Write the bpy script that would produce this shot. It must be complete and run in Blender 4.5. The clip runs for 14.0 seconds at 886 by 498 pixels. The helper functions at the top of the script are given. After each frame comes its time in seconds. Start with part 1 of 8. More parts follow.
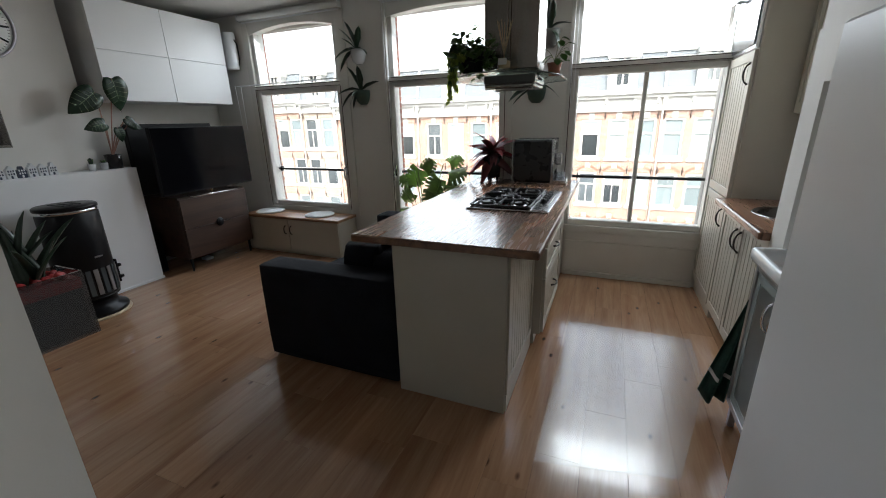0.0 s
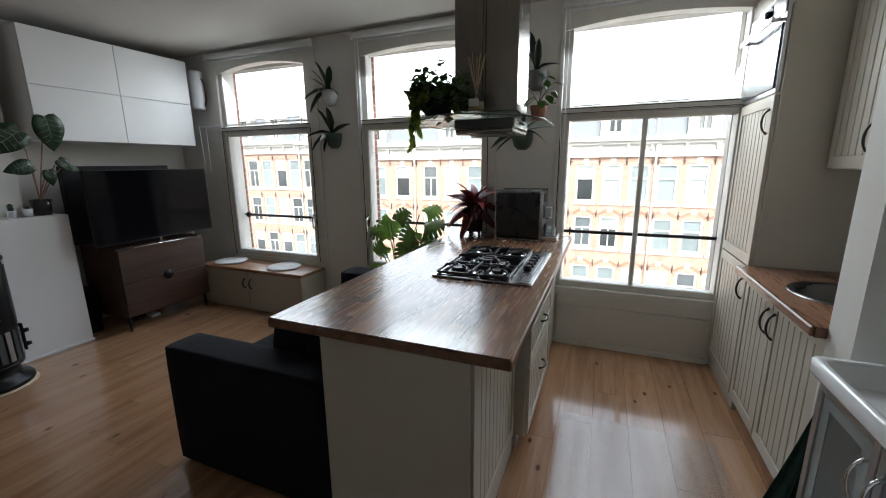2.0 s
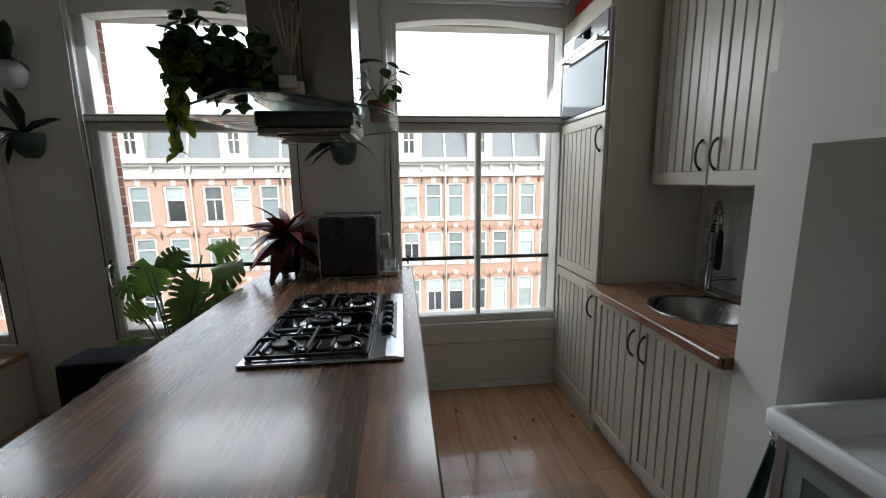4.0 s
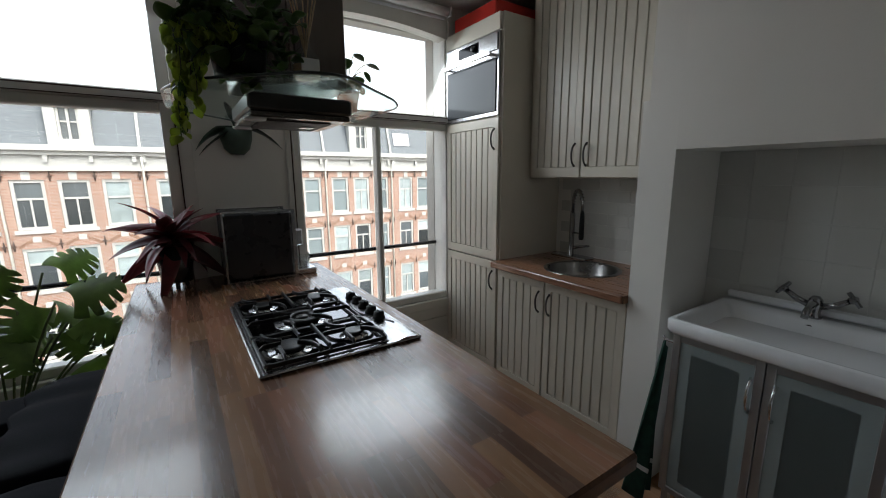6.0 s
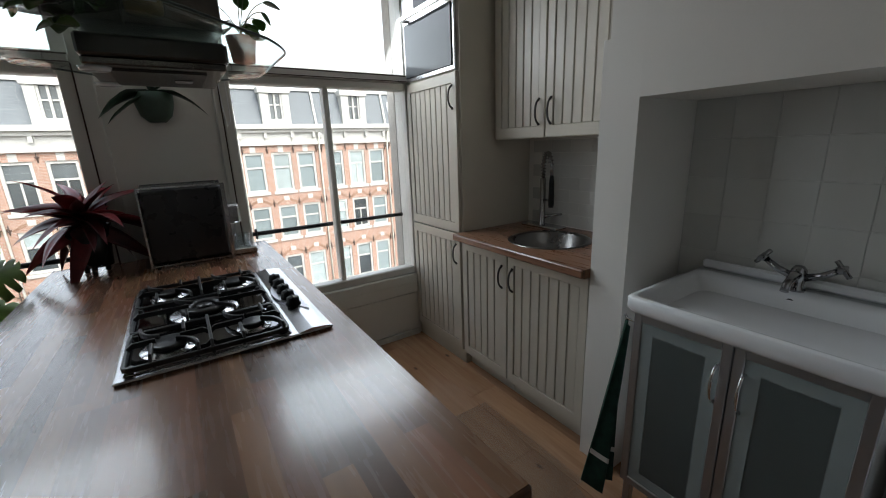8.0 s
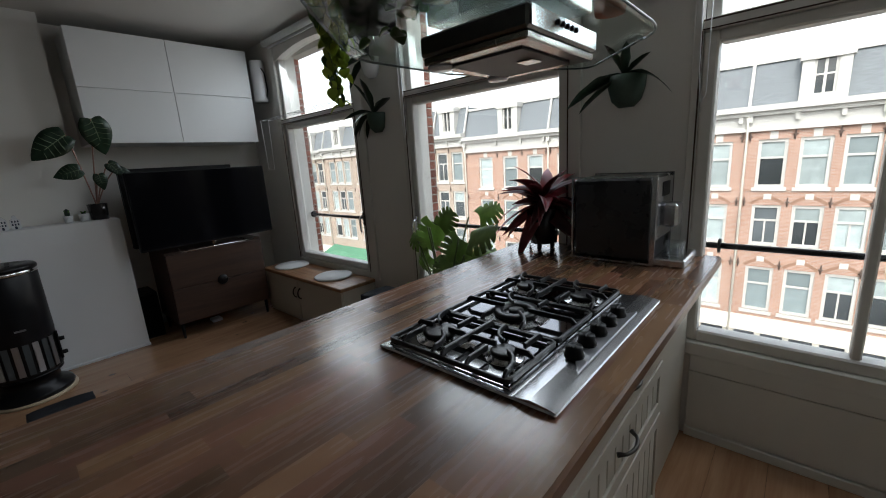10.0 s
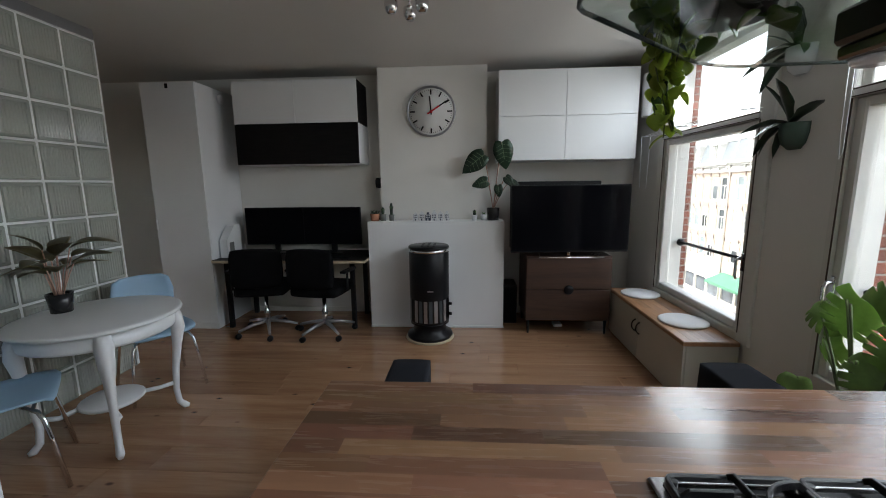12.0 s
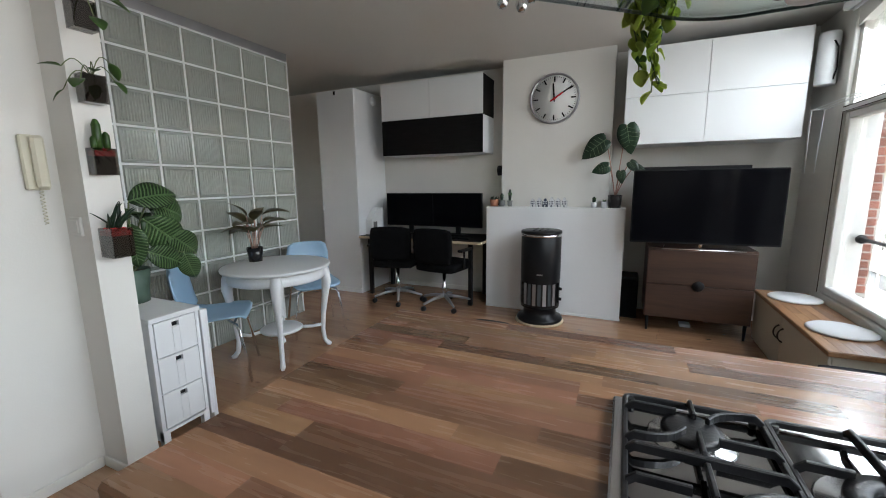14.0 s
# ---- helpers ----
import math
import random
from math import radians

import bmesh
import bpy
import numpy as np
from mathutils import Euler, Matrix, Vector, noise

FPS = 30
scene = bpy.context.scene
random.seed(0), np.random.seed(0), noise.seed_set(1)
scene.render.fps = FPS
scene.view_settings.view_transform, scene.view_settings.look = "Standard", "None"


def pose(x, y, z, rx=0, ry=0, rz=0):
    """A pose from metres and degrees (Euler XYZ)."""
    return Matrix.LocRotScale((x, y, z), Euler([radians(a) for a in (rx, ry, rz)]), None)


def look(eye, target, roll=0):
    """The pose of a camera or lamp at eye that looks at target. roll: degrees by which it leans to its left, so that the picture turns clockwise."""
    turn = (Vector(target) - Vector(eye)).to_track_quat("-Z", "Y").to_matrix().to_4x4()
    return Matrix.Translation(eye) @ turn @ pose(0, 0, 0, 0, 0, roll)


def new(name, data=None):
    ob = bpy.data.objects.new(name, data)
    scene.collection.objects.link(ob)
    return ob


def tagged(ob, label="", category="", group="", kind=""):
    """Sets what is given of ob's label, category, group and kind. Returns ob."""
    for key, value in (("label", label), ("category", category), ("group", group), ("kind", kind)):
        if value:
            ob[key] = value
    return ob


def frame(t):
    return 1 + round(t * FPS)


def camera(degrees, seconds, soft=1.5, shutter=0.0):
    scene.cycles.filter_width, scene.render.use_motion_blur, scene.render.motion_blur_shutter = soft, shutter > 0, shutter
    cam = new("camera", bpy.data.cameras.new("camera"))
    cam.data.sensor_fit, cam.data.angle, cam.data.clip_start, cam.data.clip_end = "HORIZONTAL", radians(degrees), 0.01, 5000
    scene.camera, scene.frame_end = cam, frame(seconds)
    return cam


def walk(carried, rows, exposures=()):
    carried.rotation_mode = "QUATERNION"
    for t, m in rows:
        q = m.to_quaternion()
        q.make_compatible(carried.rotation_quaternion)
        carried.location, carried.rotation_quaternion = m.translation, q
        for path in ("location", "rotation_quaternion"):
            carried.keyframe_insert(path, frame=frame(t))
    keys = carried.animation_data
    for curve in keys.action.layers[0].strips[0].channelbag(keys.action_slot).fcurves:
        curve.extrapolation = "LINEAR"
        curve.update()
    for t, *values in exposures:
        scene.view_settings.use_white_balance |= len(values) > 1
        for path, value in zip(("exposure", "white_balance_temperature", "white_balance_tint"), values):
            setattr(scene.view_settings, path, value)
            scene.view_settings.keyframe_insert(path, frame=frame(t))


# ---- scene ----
cam = camera(96.2, 14.0, soft=1.0)
PATH = [
    (0, (-0.076, 0.101, 1.454), (-0.808, 1.86, 0.844), -1.4),
    (0.5, (-0.047, 0.266, 1.467), (-0.85, 1.997, 0.868), -1.4),
    (1, (-0.039, 0.388, 1.471), (-0.879, 2.115, 0.914), -1.0),
    (1.5, (-0.058, 0.523, 1.474), (-0.88, 2.277, 0.974), -0.6),
    (2, (-0.09, 0.658, 1.494), (-0.827, 2.469, 1.074), -0.5),
    (2.5, (-0.106, 0.827, 1.482), (-0.667, 2.716, 1.136), -0.3),
    (3, (-0.148, 1.013, 1.485), (-0.48, 2.96, 1.175), -0.2),
    (5.3, (-0.833, 1.418, 1.484), (-0.005, 3.191, 1.100), -0.4),
    (5.5, (-0.903, 1.41, 1.481), (0.0, 3.148, 1.105), -0.3),
    (6, (-1.049, 1.372, 1.473), (0.033, 3.003, 1.109), -0.4),
    (6.5, (-1.079, 1.337, 1.452), (0.153, 2.857, 1.073), -0.4),
    (7, (-1.039, 1.335, 1.438), (0.265, 2.778, 1.001), -0.7),
    (7.2, (-0.992, 1.328, 1.440), (0.317, 2.757, 0.968), -1.0),
    (9.5, (-0.14, 1.748, 1.41), (-0.765, 3.593, 0.959), -3.7),
    (10, (-0.079, 1.887, 1.409), (-1.396, 3.328, 0.972), -3.7),
    (10.5, (-0.141, 2.05, 1.446), (-1.873, 2.956, 1.025), -2.9),
    (11, (-0.182, 2.166, 1.465), (-2.084, 2.642, 1.072), -1.8),
    (11.5, (-0.201, 2.201, 1.481), (-2.166, 2.31, 1.127), -1.3),
    (12, (-0.201, 2.168, 1.48), (-2.171, 2.04, 1.16), -0.7),
    (12.5, (-0.189, 2.123, 1.475), (-2.144, 1.835, 1.167), -0.4),
    (13, (-0.187, 2.092, 1.452), (-2.099, 1.601, 1.133), -0.7),
    (13.5, (-0.128, 2.18, 1.412), (-1.963, 1.454, 1.087), -0.8),
    (14, (-0.03, 2.508, 1.382), (-1.825, 1.69, 1.051), -0.7),
]
walk(cam, [(t, look(eye, target, roll)) for t, eye, target, roll in PATH], [(0, 2.25), (1, 2.3), (3, 1.92), (5.5, 1.32), (7, 1.5), (9.5, 1.5), (10, 1.38), (10.5, 1.45), (11.5, 2.1), (12.5, 2.55), (13.3, 2.8), (14, 3.1)])

# ---- world, sun, exposure ----
world = bpy.data.worlds.new("overcast_sky")
world.use_nodes = True
scene.world = world
wn = world.node_tree.nodes
sky = wn.new("ShaderNodeTexSky")
sky.sky_type = "NISHITA"
sky.sun_disc = False
sky.sun_elevation = radians(48)
sky.sun_rotation = radians(165)
sky.air_density, sky.dust_density, sky.ozone_density = 1.0, 2.5, 0.8
wn["Background"].inputs["Strength"].default_value = 0.24
haze = wn.new("ShaderNodeHueSaturation")
haze.inputs["Saturation"].default_value = 0.4
world.node_tree.links.new(sky.outputs["Color"], haze.inputs["Color"])
world.node_tree.links.new(haze.outputs["Color"], wn["Background"].inputs["Color"])
sun_data = bpy.data.lights.new("sun", "SUN")
sun_data.energy, sun_data.angle, sun_data.color = 0.9, radians(20), (1.0, 0.98, 0.965)
sun = new("sun", sun_data)
sun.matrix_world = look((6, -24, 30), (0, 4, 0))
for wx, ww, wz, wh, watts in ((-3.41, 1.04, 2.32, 0.34, 2.4), (-1.62, 1.04, 2.19, 0.54, 3.8), (0.15, 1.02, 2.19, 0.54, 5.2)):      # sky light in the three window heads
    ld = bpy.data.lights.new("sky_light", "AREA")
    ld.shape, ld.size, ld.size_y, ld.energy, ld.color = "RECTANGLE", ww, wh, watts, (0.84, 0.92, 1.0)
    lamp = new("sky_light", ld)
    lamp.matrix_world = look((wx, 4.075, wz), (wx, 3.0, wz - 1.35))


# ---- materials ----
def mat(name, color, rough=0.6, metal=0.0, vary=0.06, scale=6.0, bump=0.0, bump_scale=40.0, stretch=(1, 1, 1),
        random_tint=0.0, spec=0.5, coat=0.0, grain=0.0, glow_through=0.0):
    m = bpy.data.materials.new(name)
    m.use_nodes = True
    nt = m.node_tree
    p = nt.nodes["Principled BSDF"]
    p.inputs["Roughness"].default_value = rough
    p.inputs["Metallic"].default_value = metal
    p.inputs["Specular IOR Level"].default_value = spec
    p.inputs["Coat Weight"].default_value = coat
    tc = nt.nodes.new("ShaderNodeTexCoord")
    mp = nt.nodes.new("ShaderNodeMapping")
    mp.inputs["Scale"].default_value = stretch
    nt.links.new(tc.outputs["Object"], mp.inputs["Vector"])
    n1 = nt.nodes.new("ShaderNodeTexNoise")
    n1.inputs["Scale"].default_value, n1.inputs["Detail"].default_value = scale, 6
    nt.links.new(mp.outputs["Vector"], n1.inputs["Vector"])
    ramp = nt.nodes.new("ShaderNodeValToRGB")
    lo = [max(0, c * (1 - vary)) for c in color]
    hi = [min(1, c * (1 + vary)) for c in color]
    ramp.color_ramp.elements[0].color, ramp.color_ramp.elements[1].color = (*lo, 1), (*hi, 1)
    ramp.color_ramp.elements[0].position, ramp.color_ramp.elements[1].position = 0.3, 0.7
    nt.links.new(n1.outputs["Fac"], ramp.inputs["Fac"])
    out = ramp.outputs["Color"]
    if grain:
        g = nt.nodes.new("ShaderNodeTexNoise")
        g.inputs["Scale"].default_value, g.inputs["Detail"].default_value = scale * 9, 4
        nt.links.new(mp.outputs["Vector"], g.inputs["Vector"])
        gm = nt.nodes.new("ShaderNodeMapRange")
        gm.inputs["From Min"].default_value, gm.inputs["From Max"].default_value = 0.3, 0.7
        gm.inputs["To Min"].default_value, gm.inputs["To Max"].default_value = 1 - grain, 1 + grain
        nt.links.new(g.outputs["Fac"], gm.inputs["Value"])
        mul = nt.nodes.new("ShaderNodeVectorMath")
        mul.operation = "SCALE"
        nt.links.new(out, mul.inputs[0])
        nt.links.new(gm.outputs["Result"], mul.inputs["Scale"])
        out = mul.outputs["Vector"]
    if random_tint:
        oi = nt.nodes.new("ShaderNodeObjectInfo")
        rm = nt.nodes.new("ShaderNodeMapRange")
        rm.inputs["To Min"].default_value, rm.inputs["To Max"].default_value = 1 - random_tint, 1 + random_tint
        nt.links.new(oi.outputs["Random"], rm.inputs["Value"])
        mul2 = nt.nodes.new("ShaderNodeVectorMath")
        mul2.operation = "SCALE"
        nt.links.new(out, mul2.inputs[0])
        nt.links.new(rm.outputs["Result"], mul2.inputs["Scale"])
        out = mul2.outputs["Vector"]
    nt.links.new(out, p.inputs["Base Color"])
    rr = nt.nodes.new("ShaderNodeMapRange")
    rr.inputs["To Min"].default_value, rr.inputs["To Max"].default_value = max(0.02, rough - 0.06), min(1, rough + 0.06)
    nt.links.new(n1.outputs["Fac"], rr.inputs["Value"])
    nt.links.new(rr.outputs["Result"], p.inputs["Roughness"])
    if bump:
        n2 = nt.nodes.new("ShaderNodeTexNoise")
        n2.inputs["Scale"].default_value, n2.inputs["Detail"].default_value = bump_scale, 4
        nt.links.new(mp.outputs["Vector"], n2.inputs["Vector"])
        b = nt.nodes.new("ShaderNodeBump")
        b.inputs["Strength"].default_value, b.inputs["Distance"].default_value = bump, 0.004
        nt.links.new(n2.outputs["Fac"], b.inputs["Height"])
        nt.links.new(b.outputs["Normal"], p.inputs["Normal"])
    if glow_through:          # light that passes through a leaf
        tr = nt.nodes.new("ShaderNodeBsdfTranslucent")
        mx = nt.nodes.new("ShaderNodeMixShader")
        mx.inputs["Fac"].default_value = glow_through
        nt.links.new(out, tr.inputs["Color"])
        nt.links.new(p.outputs["BSDF"], mx.inputs[1])
        nt.links.new(tr.outputs["BSDF"], mx.inputs[2])
        nt.links.new(mx.outputs["Shader"], nt.nodes["Material Output"].inputs["Surface"])
    return m


def glass_mat(name, color=(1, 1, 1), rough=0.0, gloss=0.03, edge=0.8):
    """Thin pane: clear transmission with a mirror coat that grows towards grazing."""
    m = bpy.data.materials.new(name)
    m.use_nodes = True
    nt = m.node_tree
    nt.nodes.clear()
    o = nt.nodes.new("ShaderNodeOutputMaterial")
    t = nt.nodes.new("ShaderNodeBsdfTransparent")
    t.inputs["Color"].default_value = (*color, 1)
    g = nt.nodes.new("ShaderNodeBsdfGlossy")
    g.inputs["Roughness"].default_value = rough
    f = nt.nodes.new("ShaderNodeLayerWeight")
    f.inputs["Blend"].default_value = 0.5
    pw = nt.nodes.new("ShaderNodeMath")
    pw.operation = "POWER"
    pw.inputs[1].default_value = 4.0
    nt.links.new(f.outputs["Facing"], pw.inputs[0])
    ma = nt.nodes.new("ShaderNodeMath")
    ma.operation = "MULTIPLY_ADD"
    ma.inputs[1].default_value, ma.inputs[2].default_value = edge, gloss
    nt.links.new(pw.outputs["Value"], ma.inputs[0])
    mx = nt.nodes.new("ShaderNodeMixShader")
    nt.links.new(ma.outputs["Value"], mx.inputs["Fac"])
    nt.links.new(t.outputs["BSDF"], mx.inputs[1])
    nt.links.new(g.outputs["BSDF"], mx.inputs[2])
    nt.links.new(mx.outputs["Shader"], o.inputs["Surface"])
    return m


def wood_mat(name, dark, light, scale=3.0, rough=0.35, along="y", tint=0.0, knots=False, coat=0.0, hue=0.0, relief=0.12):
    m = bpy.data.materials.new(name)
    m.use_nodes = True
    nt = m.node_tree
    p = nt.nodes["Principled BSDF"]
    p.inputs["Coat Weight"].default_value = coat
    p.inputs["Coat Roughness"].default_value = 0.12
    tc = nt.nodes.new("ShaderNodeTexCoord")
    oi = nt.nodes.new("ShaderNodeObjectInfo")
    off = nt.nodes.new("ShaderNodeVectorMath")
    off.operation = "MULTIPLY_ADD"
    comb = nt.nodes.new("ShaderNodeCombineXYZ")
    for i in range(3):
        nt.links.new(oi.outputs["Random"], comb.inputs[i])
    nt.links.new(comb.outputs["Vector"], off.inputs[0])
    off.inputs[1].default_value = (37.0, 53.0, 19.0)
    nt.links.new(tc.outputs["Object"], off.inputs[2])
    mp = nt.nodes.new("ShaderNodeMapping")
    st = {"y": (14, 1.0, 14), "x": (1.0, 14, 14), "z": (14, 14, 1.0)}[along]
    mp.inputs["Scale"].default_value = st
    nt.links.new(off.outputs["Vector"], mp.inputs["Vector"])
    n = nt.nodes.new("ShaderNodeTexNoise")
    n.inputs["Scale"].default_value, n.inputs["Detail"].default_value, n.inputs["Distortion"].default_value = scale, 8, 0.6
    nt.links.new(mp.outputs["Vector"], n.inputs["Vector"])
    fine = nt.nodes.new("ShaderNodeTexNoise")
    fine.inputs["Scale"].default_value, fine.inputs["Detail"].default_value = scale * 7, 3
    nt.links.new(mp.outputs["Vector"], fine.inputs["Vector"])
    add = nt.nodes.new("ShaderNodeMath")
    add.operation = "MULTIPLY_ADD"
    add.inputs[1].default_value = 0.35
    nt.links.new(fine.outputs["Fac"], add.inputs[0])
    nt.links.new(n.outputs["Fac"], add.inputs[2])
    r = nt.nodes.new("ShaderNodeValToRGB")
    r.color_ramp.elements[0].position, r.color_ramp.elements[1].position = 0.42, 0.92
    r.color_ramp.elements[0].color, r.color_ramp.elements[1].color = (*dark, 1), (*light, 1)
    nt.links.new(add.outputs["Value"], r.inputs["Fac"])
    out = r.outputs["Color"]
    if tint:
        hs = nt.nodes.new("ShaderNodeHueSaturation")
        vm = nt.nodes.new("ShaderNodeMapRange")
        vm.inputs["To Min"].default_value, vm.inputs["To Max"].default_value = 1 - tint, 1 + tint
        nt.links.new(oi.outputs["Random"], vm.inputs["Value"])
        nt.links.new(vm.outputs["Result"], hs.inputs["Value"])
        if hue:
            w = nt.nodes.new("ShaderNodeTexWhiteNoise")
            w.noise_dimensions = "1D"
            nt.links.new(oi.outputs["Random"], w.inputs["W"])
            hm = nt.nodes.new("ShaderNodeMapRange")
            hm.inputs["To Min"].default_value, hm.inputs["To Max"].default_value = 0.5 - hue, 0.5 + hue
            nt.links.new(w.outputs["Value"], hm.inputs["Value"])
            nt.links.new(hm.outputs["Result"], hs.inputs["Hue"])
        nt.links.new(out, hs.inputs["Color"])
        out = hs.outputs["Color"]
    if knots:
        kp = nt.nodes.new("ShaderNodeMapping")
        kp.inputs["Scale"].default_value = (8.0, 4.0, 8.0)
        nt.links.new(off.outputs["Vector"], kp.inputs["Vector"])
        v = nt.nodes.new("ShaderNodeTexVoronoi")
        v.inputs["Scale"].default_value = 1.0
        nt.links.new(kp.outputs["Vector"], v.inputs["Vector"])
        kr = nt.nodes.new("ShaderNodeValToRGB")
        kr.color_ramp.elements[0].position, kr.color_ramp.elements[1].position = 0.05, 0.12
        kr.color_ramp.elements[0].color, kr.color_ramp.elements[1].color = (0.16, 0.11, 0.08, 1), (1, 1, 1, 1)
        nt.links.new(v.outputs["Distance"], kr.inputs["Fac"])
        mm = nt.nodes.new("ShaderNodeMix")
        mm.data_type, mm.blend_type = "RGBA", "MULTIPLY"
        mm.inputs["Factor"].default_value = 0.9
        nt.links.new(out, mm.inputs["A"])
        nt.links.new(kr.outputs["Color"], mm.inputs["B"])
        out = mm.outputs["Result"]
    nt.links.new(out, p.inputs["Base Color"])
    rr = nt.nodes.new("ShaderNodeMapRange")
    rr.inputs["To Min"].default_value, rr.inputs["To Max"].default_value = rough - 0.5 * relief, rough + 0.65 * relief
    nt.links.new(fine.outputs["Fac"], rr.inputs["Value"])
    nt.links.new(rr.outputs["Result"], p.inputs["Roughness"])
    b = nt.nodes.new("ShaderNodeBump")
    b.inputs["Strength"].default_value, b.inputs["Distance"].default_value = relief, 0.002
    nt.links.new(fine.outputs["Fac"], b.inputs["Height"])
    nt.links.new(b.outputs["Normal"], p.inputs["Normal"])
    return m


def brick_mat(name, brick_a, brick_b, mortar):
    """Far brickwork with 22 x 6.5 cm courses on walls that run along x."""
    m = bpy.data.materials.new(name)
    m.use_nodes = True
    nt = m.node_tree
    p = nt.nodes["Principled BSDF"]
    p.inputs["Roughness"].default_value = 0.85
    tc = nt.nodes.new("ShaderNodeTexCoord")
    mp = nt.nodes.new("ShaderNodeMapping")
    mp.inputs["Rotation"].default_value = (radians(90), 0, 0)
    nt.links.new(tc.outputs["Object"], mp.inputs["Vector"])
    bt = nt.nodes.new("ShaderNodeTexBrick")
    bt.inputs["Color1"].default_value, bt.inputs["Color2"].default_value = (*brick_a, 1), (*brick_b, 1)
    bt.inputs["Mortar"].default_value = (*mortar, 1)
    bt.inputs["Scale"].default_value = 1.0
    bt.inputs["Brick Width"].default_value, bt.inputs["Row Height"].default_value = 0.22, 0.066
    bt.inputs["Mortar Size"].default_value = 0.008
    nt.links.new(mp.outputs["Vector"], bt.inputs["Vector"])
    n = nt.nodes.new("ShaderNodeTexNoise")
    n.inputs["Scale"].default_value, n.inputs["Detail"].default_value = 0.6, 6
    nt.links.new(tc.outputs["Object"], n.inputs["Vector"])
    mr = nt.nodes.new("ShaderNodeMapRange")
    mr.inputs["To Min"].default_value, mr.inputs["To Max"].default_value = 0.75, 1.2
    nt.links.new(n.outputs["Fac"], mr.inputs["Value"])
    sc = nt.nodes.new("ShaderNodeVectorMath")
    sc.operation = "SCALE"
    nt.links.new(bt.outputs["Color"], sc.inputs[0])
    nt.links.new(mr.outputs["Result"], sc.inputs["Scale"])
    nt.links.new(sc.outputs["Vector"], p.inputs["Base Color"])
    return m


M_wall = mat("wall_paint", (0.73, 0.712, 0.67), 0.75, vary=0.025, scale=2.0, bump=0.12, bump_scale=120)
# grey chosen to weaken light bouncing off the unseen rear walls
M_lowbounce = mat("low_bounce_grey", (0.22, 0.215, 0.205), 0.8, vary=0.03, scale=2.0, bump=0.1, bump_scale=120)
M_ceil = mat("ceiling_paint", (0.62, 0.60, 0.565), 0.85, vary=0.02, scale=1.2, bump=0.08, bump_scale=90)
M_frame = mat("window_paint", (0.66, 0.645, 0.60), 0.4, vary=0.03, scale=5, bump=0.05)
M_cream = mat("cream_cabinet_paint", (0.52, 0.485, 0.41), 0.38, vary=0.03, scale=4, bump=0.04, bump_scale=150)
M_white = mat("white_lacquer", (0.76, 0.77, 0.78), 0.32, vary=0.015, scale=3)
M_whitegloss = mat("white_gloss_front", (0.74, 0.75, 0.75), 0.48, vary=0.01, scale=2)
M_darkside = mat("black_brown_veneer", (0.007, 0.006, 0.006), 0.55, spec=0.15, vary=0.3, scale=5, stretch=(10, 1, 10))
M_black = mat("black_plastic", (0.006, 0.006, 0.0065), 0.45, spec=0.2, vary=0.15, scale=20)
M_blackmetal = mat("black_enamel_metal", (0.006, 0.006, 0.007), 0.34, spec=0.25, metal=0.0, vary=0.2, scale=15, bump=0.05)
M_screen = mat("dark_screen_glass", (0.003, 0.003, 0.004), 0.09, vary=0.05, scale=2, spec=0.07)
M_oven = mat("mirrored_oven_glass", (0.035, 0.037, 0.04), 0.10, spec=0.12, vary=0.05, scale=2)
M_machine = mat("dark_grey_machine_plastic", (0.022, 0.022, 0.024), 0.28, vary=0.12, scale=12)
M_fabric = mat("black_blue_fabric", (0.010, 0.011, 0.015), 0.9, vary=0.25, scale=8, bump=0.5, bump_scale=350, spec=0.2)
M_chairfab = mat("black_mesh_fabric", (0.006, 0.006, 0.0065), 0.9, vary=0.2, scale=10, bump=0.4, bump_scale=400, spec=0.06)
M_steel = mat("brushed_steel", (0.55, 0.55, 0.56), 0.24, metal=1.0, vary=0.08, scale=3, stretch=(1, 30, 1), bump=0.03, bump_scale=60)
M_sink = mat("sink_steel", (0.20, 0.195, 0.19), 0.28, metal=1.0, vary=0.1, scale=5)
M_polish = mat("polished_steel", (0.24, 0.24, 0.245), 0.07, metal=1.0, vary=0.1, scale=5)
M_chrome = mat("chrome", (0.75, 0.75, 0.76), 0.08, metal=1.0, vary=0.02)
M_darkchrome = mat("worn_chrome", (0.34, 0.34, 0.35), 0.10, metal=1.0, vary=0.05)
M_hoodbody = mat("dark_hood_steel", (0.10, 0.095, 0.09), 0.3, metal=0.9, vary=0.08, scale=3)
M_darksteel = mat("hood_steel", (0.24, 0.22, 0.20), 0.25, metal=1.0, vary=0.08, scale=3, stretch=(20, 20, 1))
M_iron = mat("cast_iron", (0.008, 0.008, 0.009), 0.36, vary=0.3, scale=40, bump=0.2, bump_scale=200)
M_pewter = mat("dark_pewter_handle", (0.06, 0.055, 0.05), 0.35, metal=0.8, vary=0.2)
M_ceramic = mat("white_ceramic", (0.80, 0.81, 0.82), 0.08, vary=0.01)
M_tile = mat("glazed_wall_tile", (0.58, 0.58, 0.55), 0.16, vary=0.03, scale=3, random_tint=0.05)
M_grout = mat("tile_grout", (0.68, 0.68, 0.65), 0.8, vary=0.04)
M_floor = wood_mat("oak_laminate", (0.27, 0.136, 0.071), (0.46, 0.268, 0.150), scale=0.9, rough=0.17, along="y", tint=0.07, knots=True, coat=0.5, relief=0.03)
M_floor.node_tree.nodes["Principled BSDF"].inputs["Coat Roughness"].default_value = 0.07
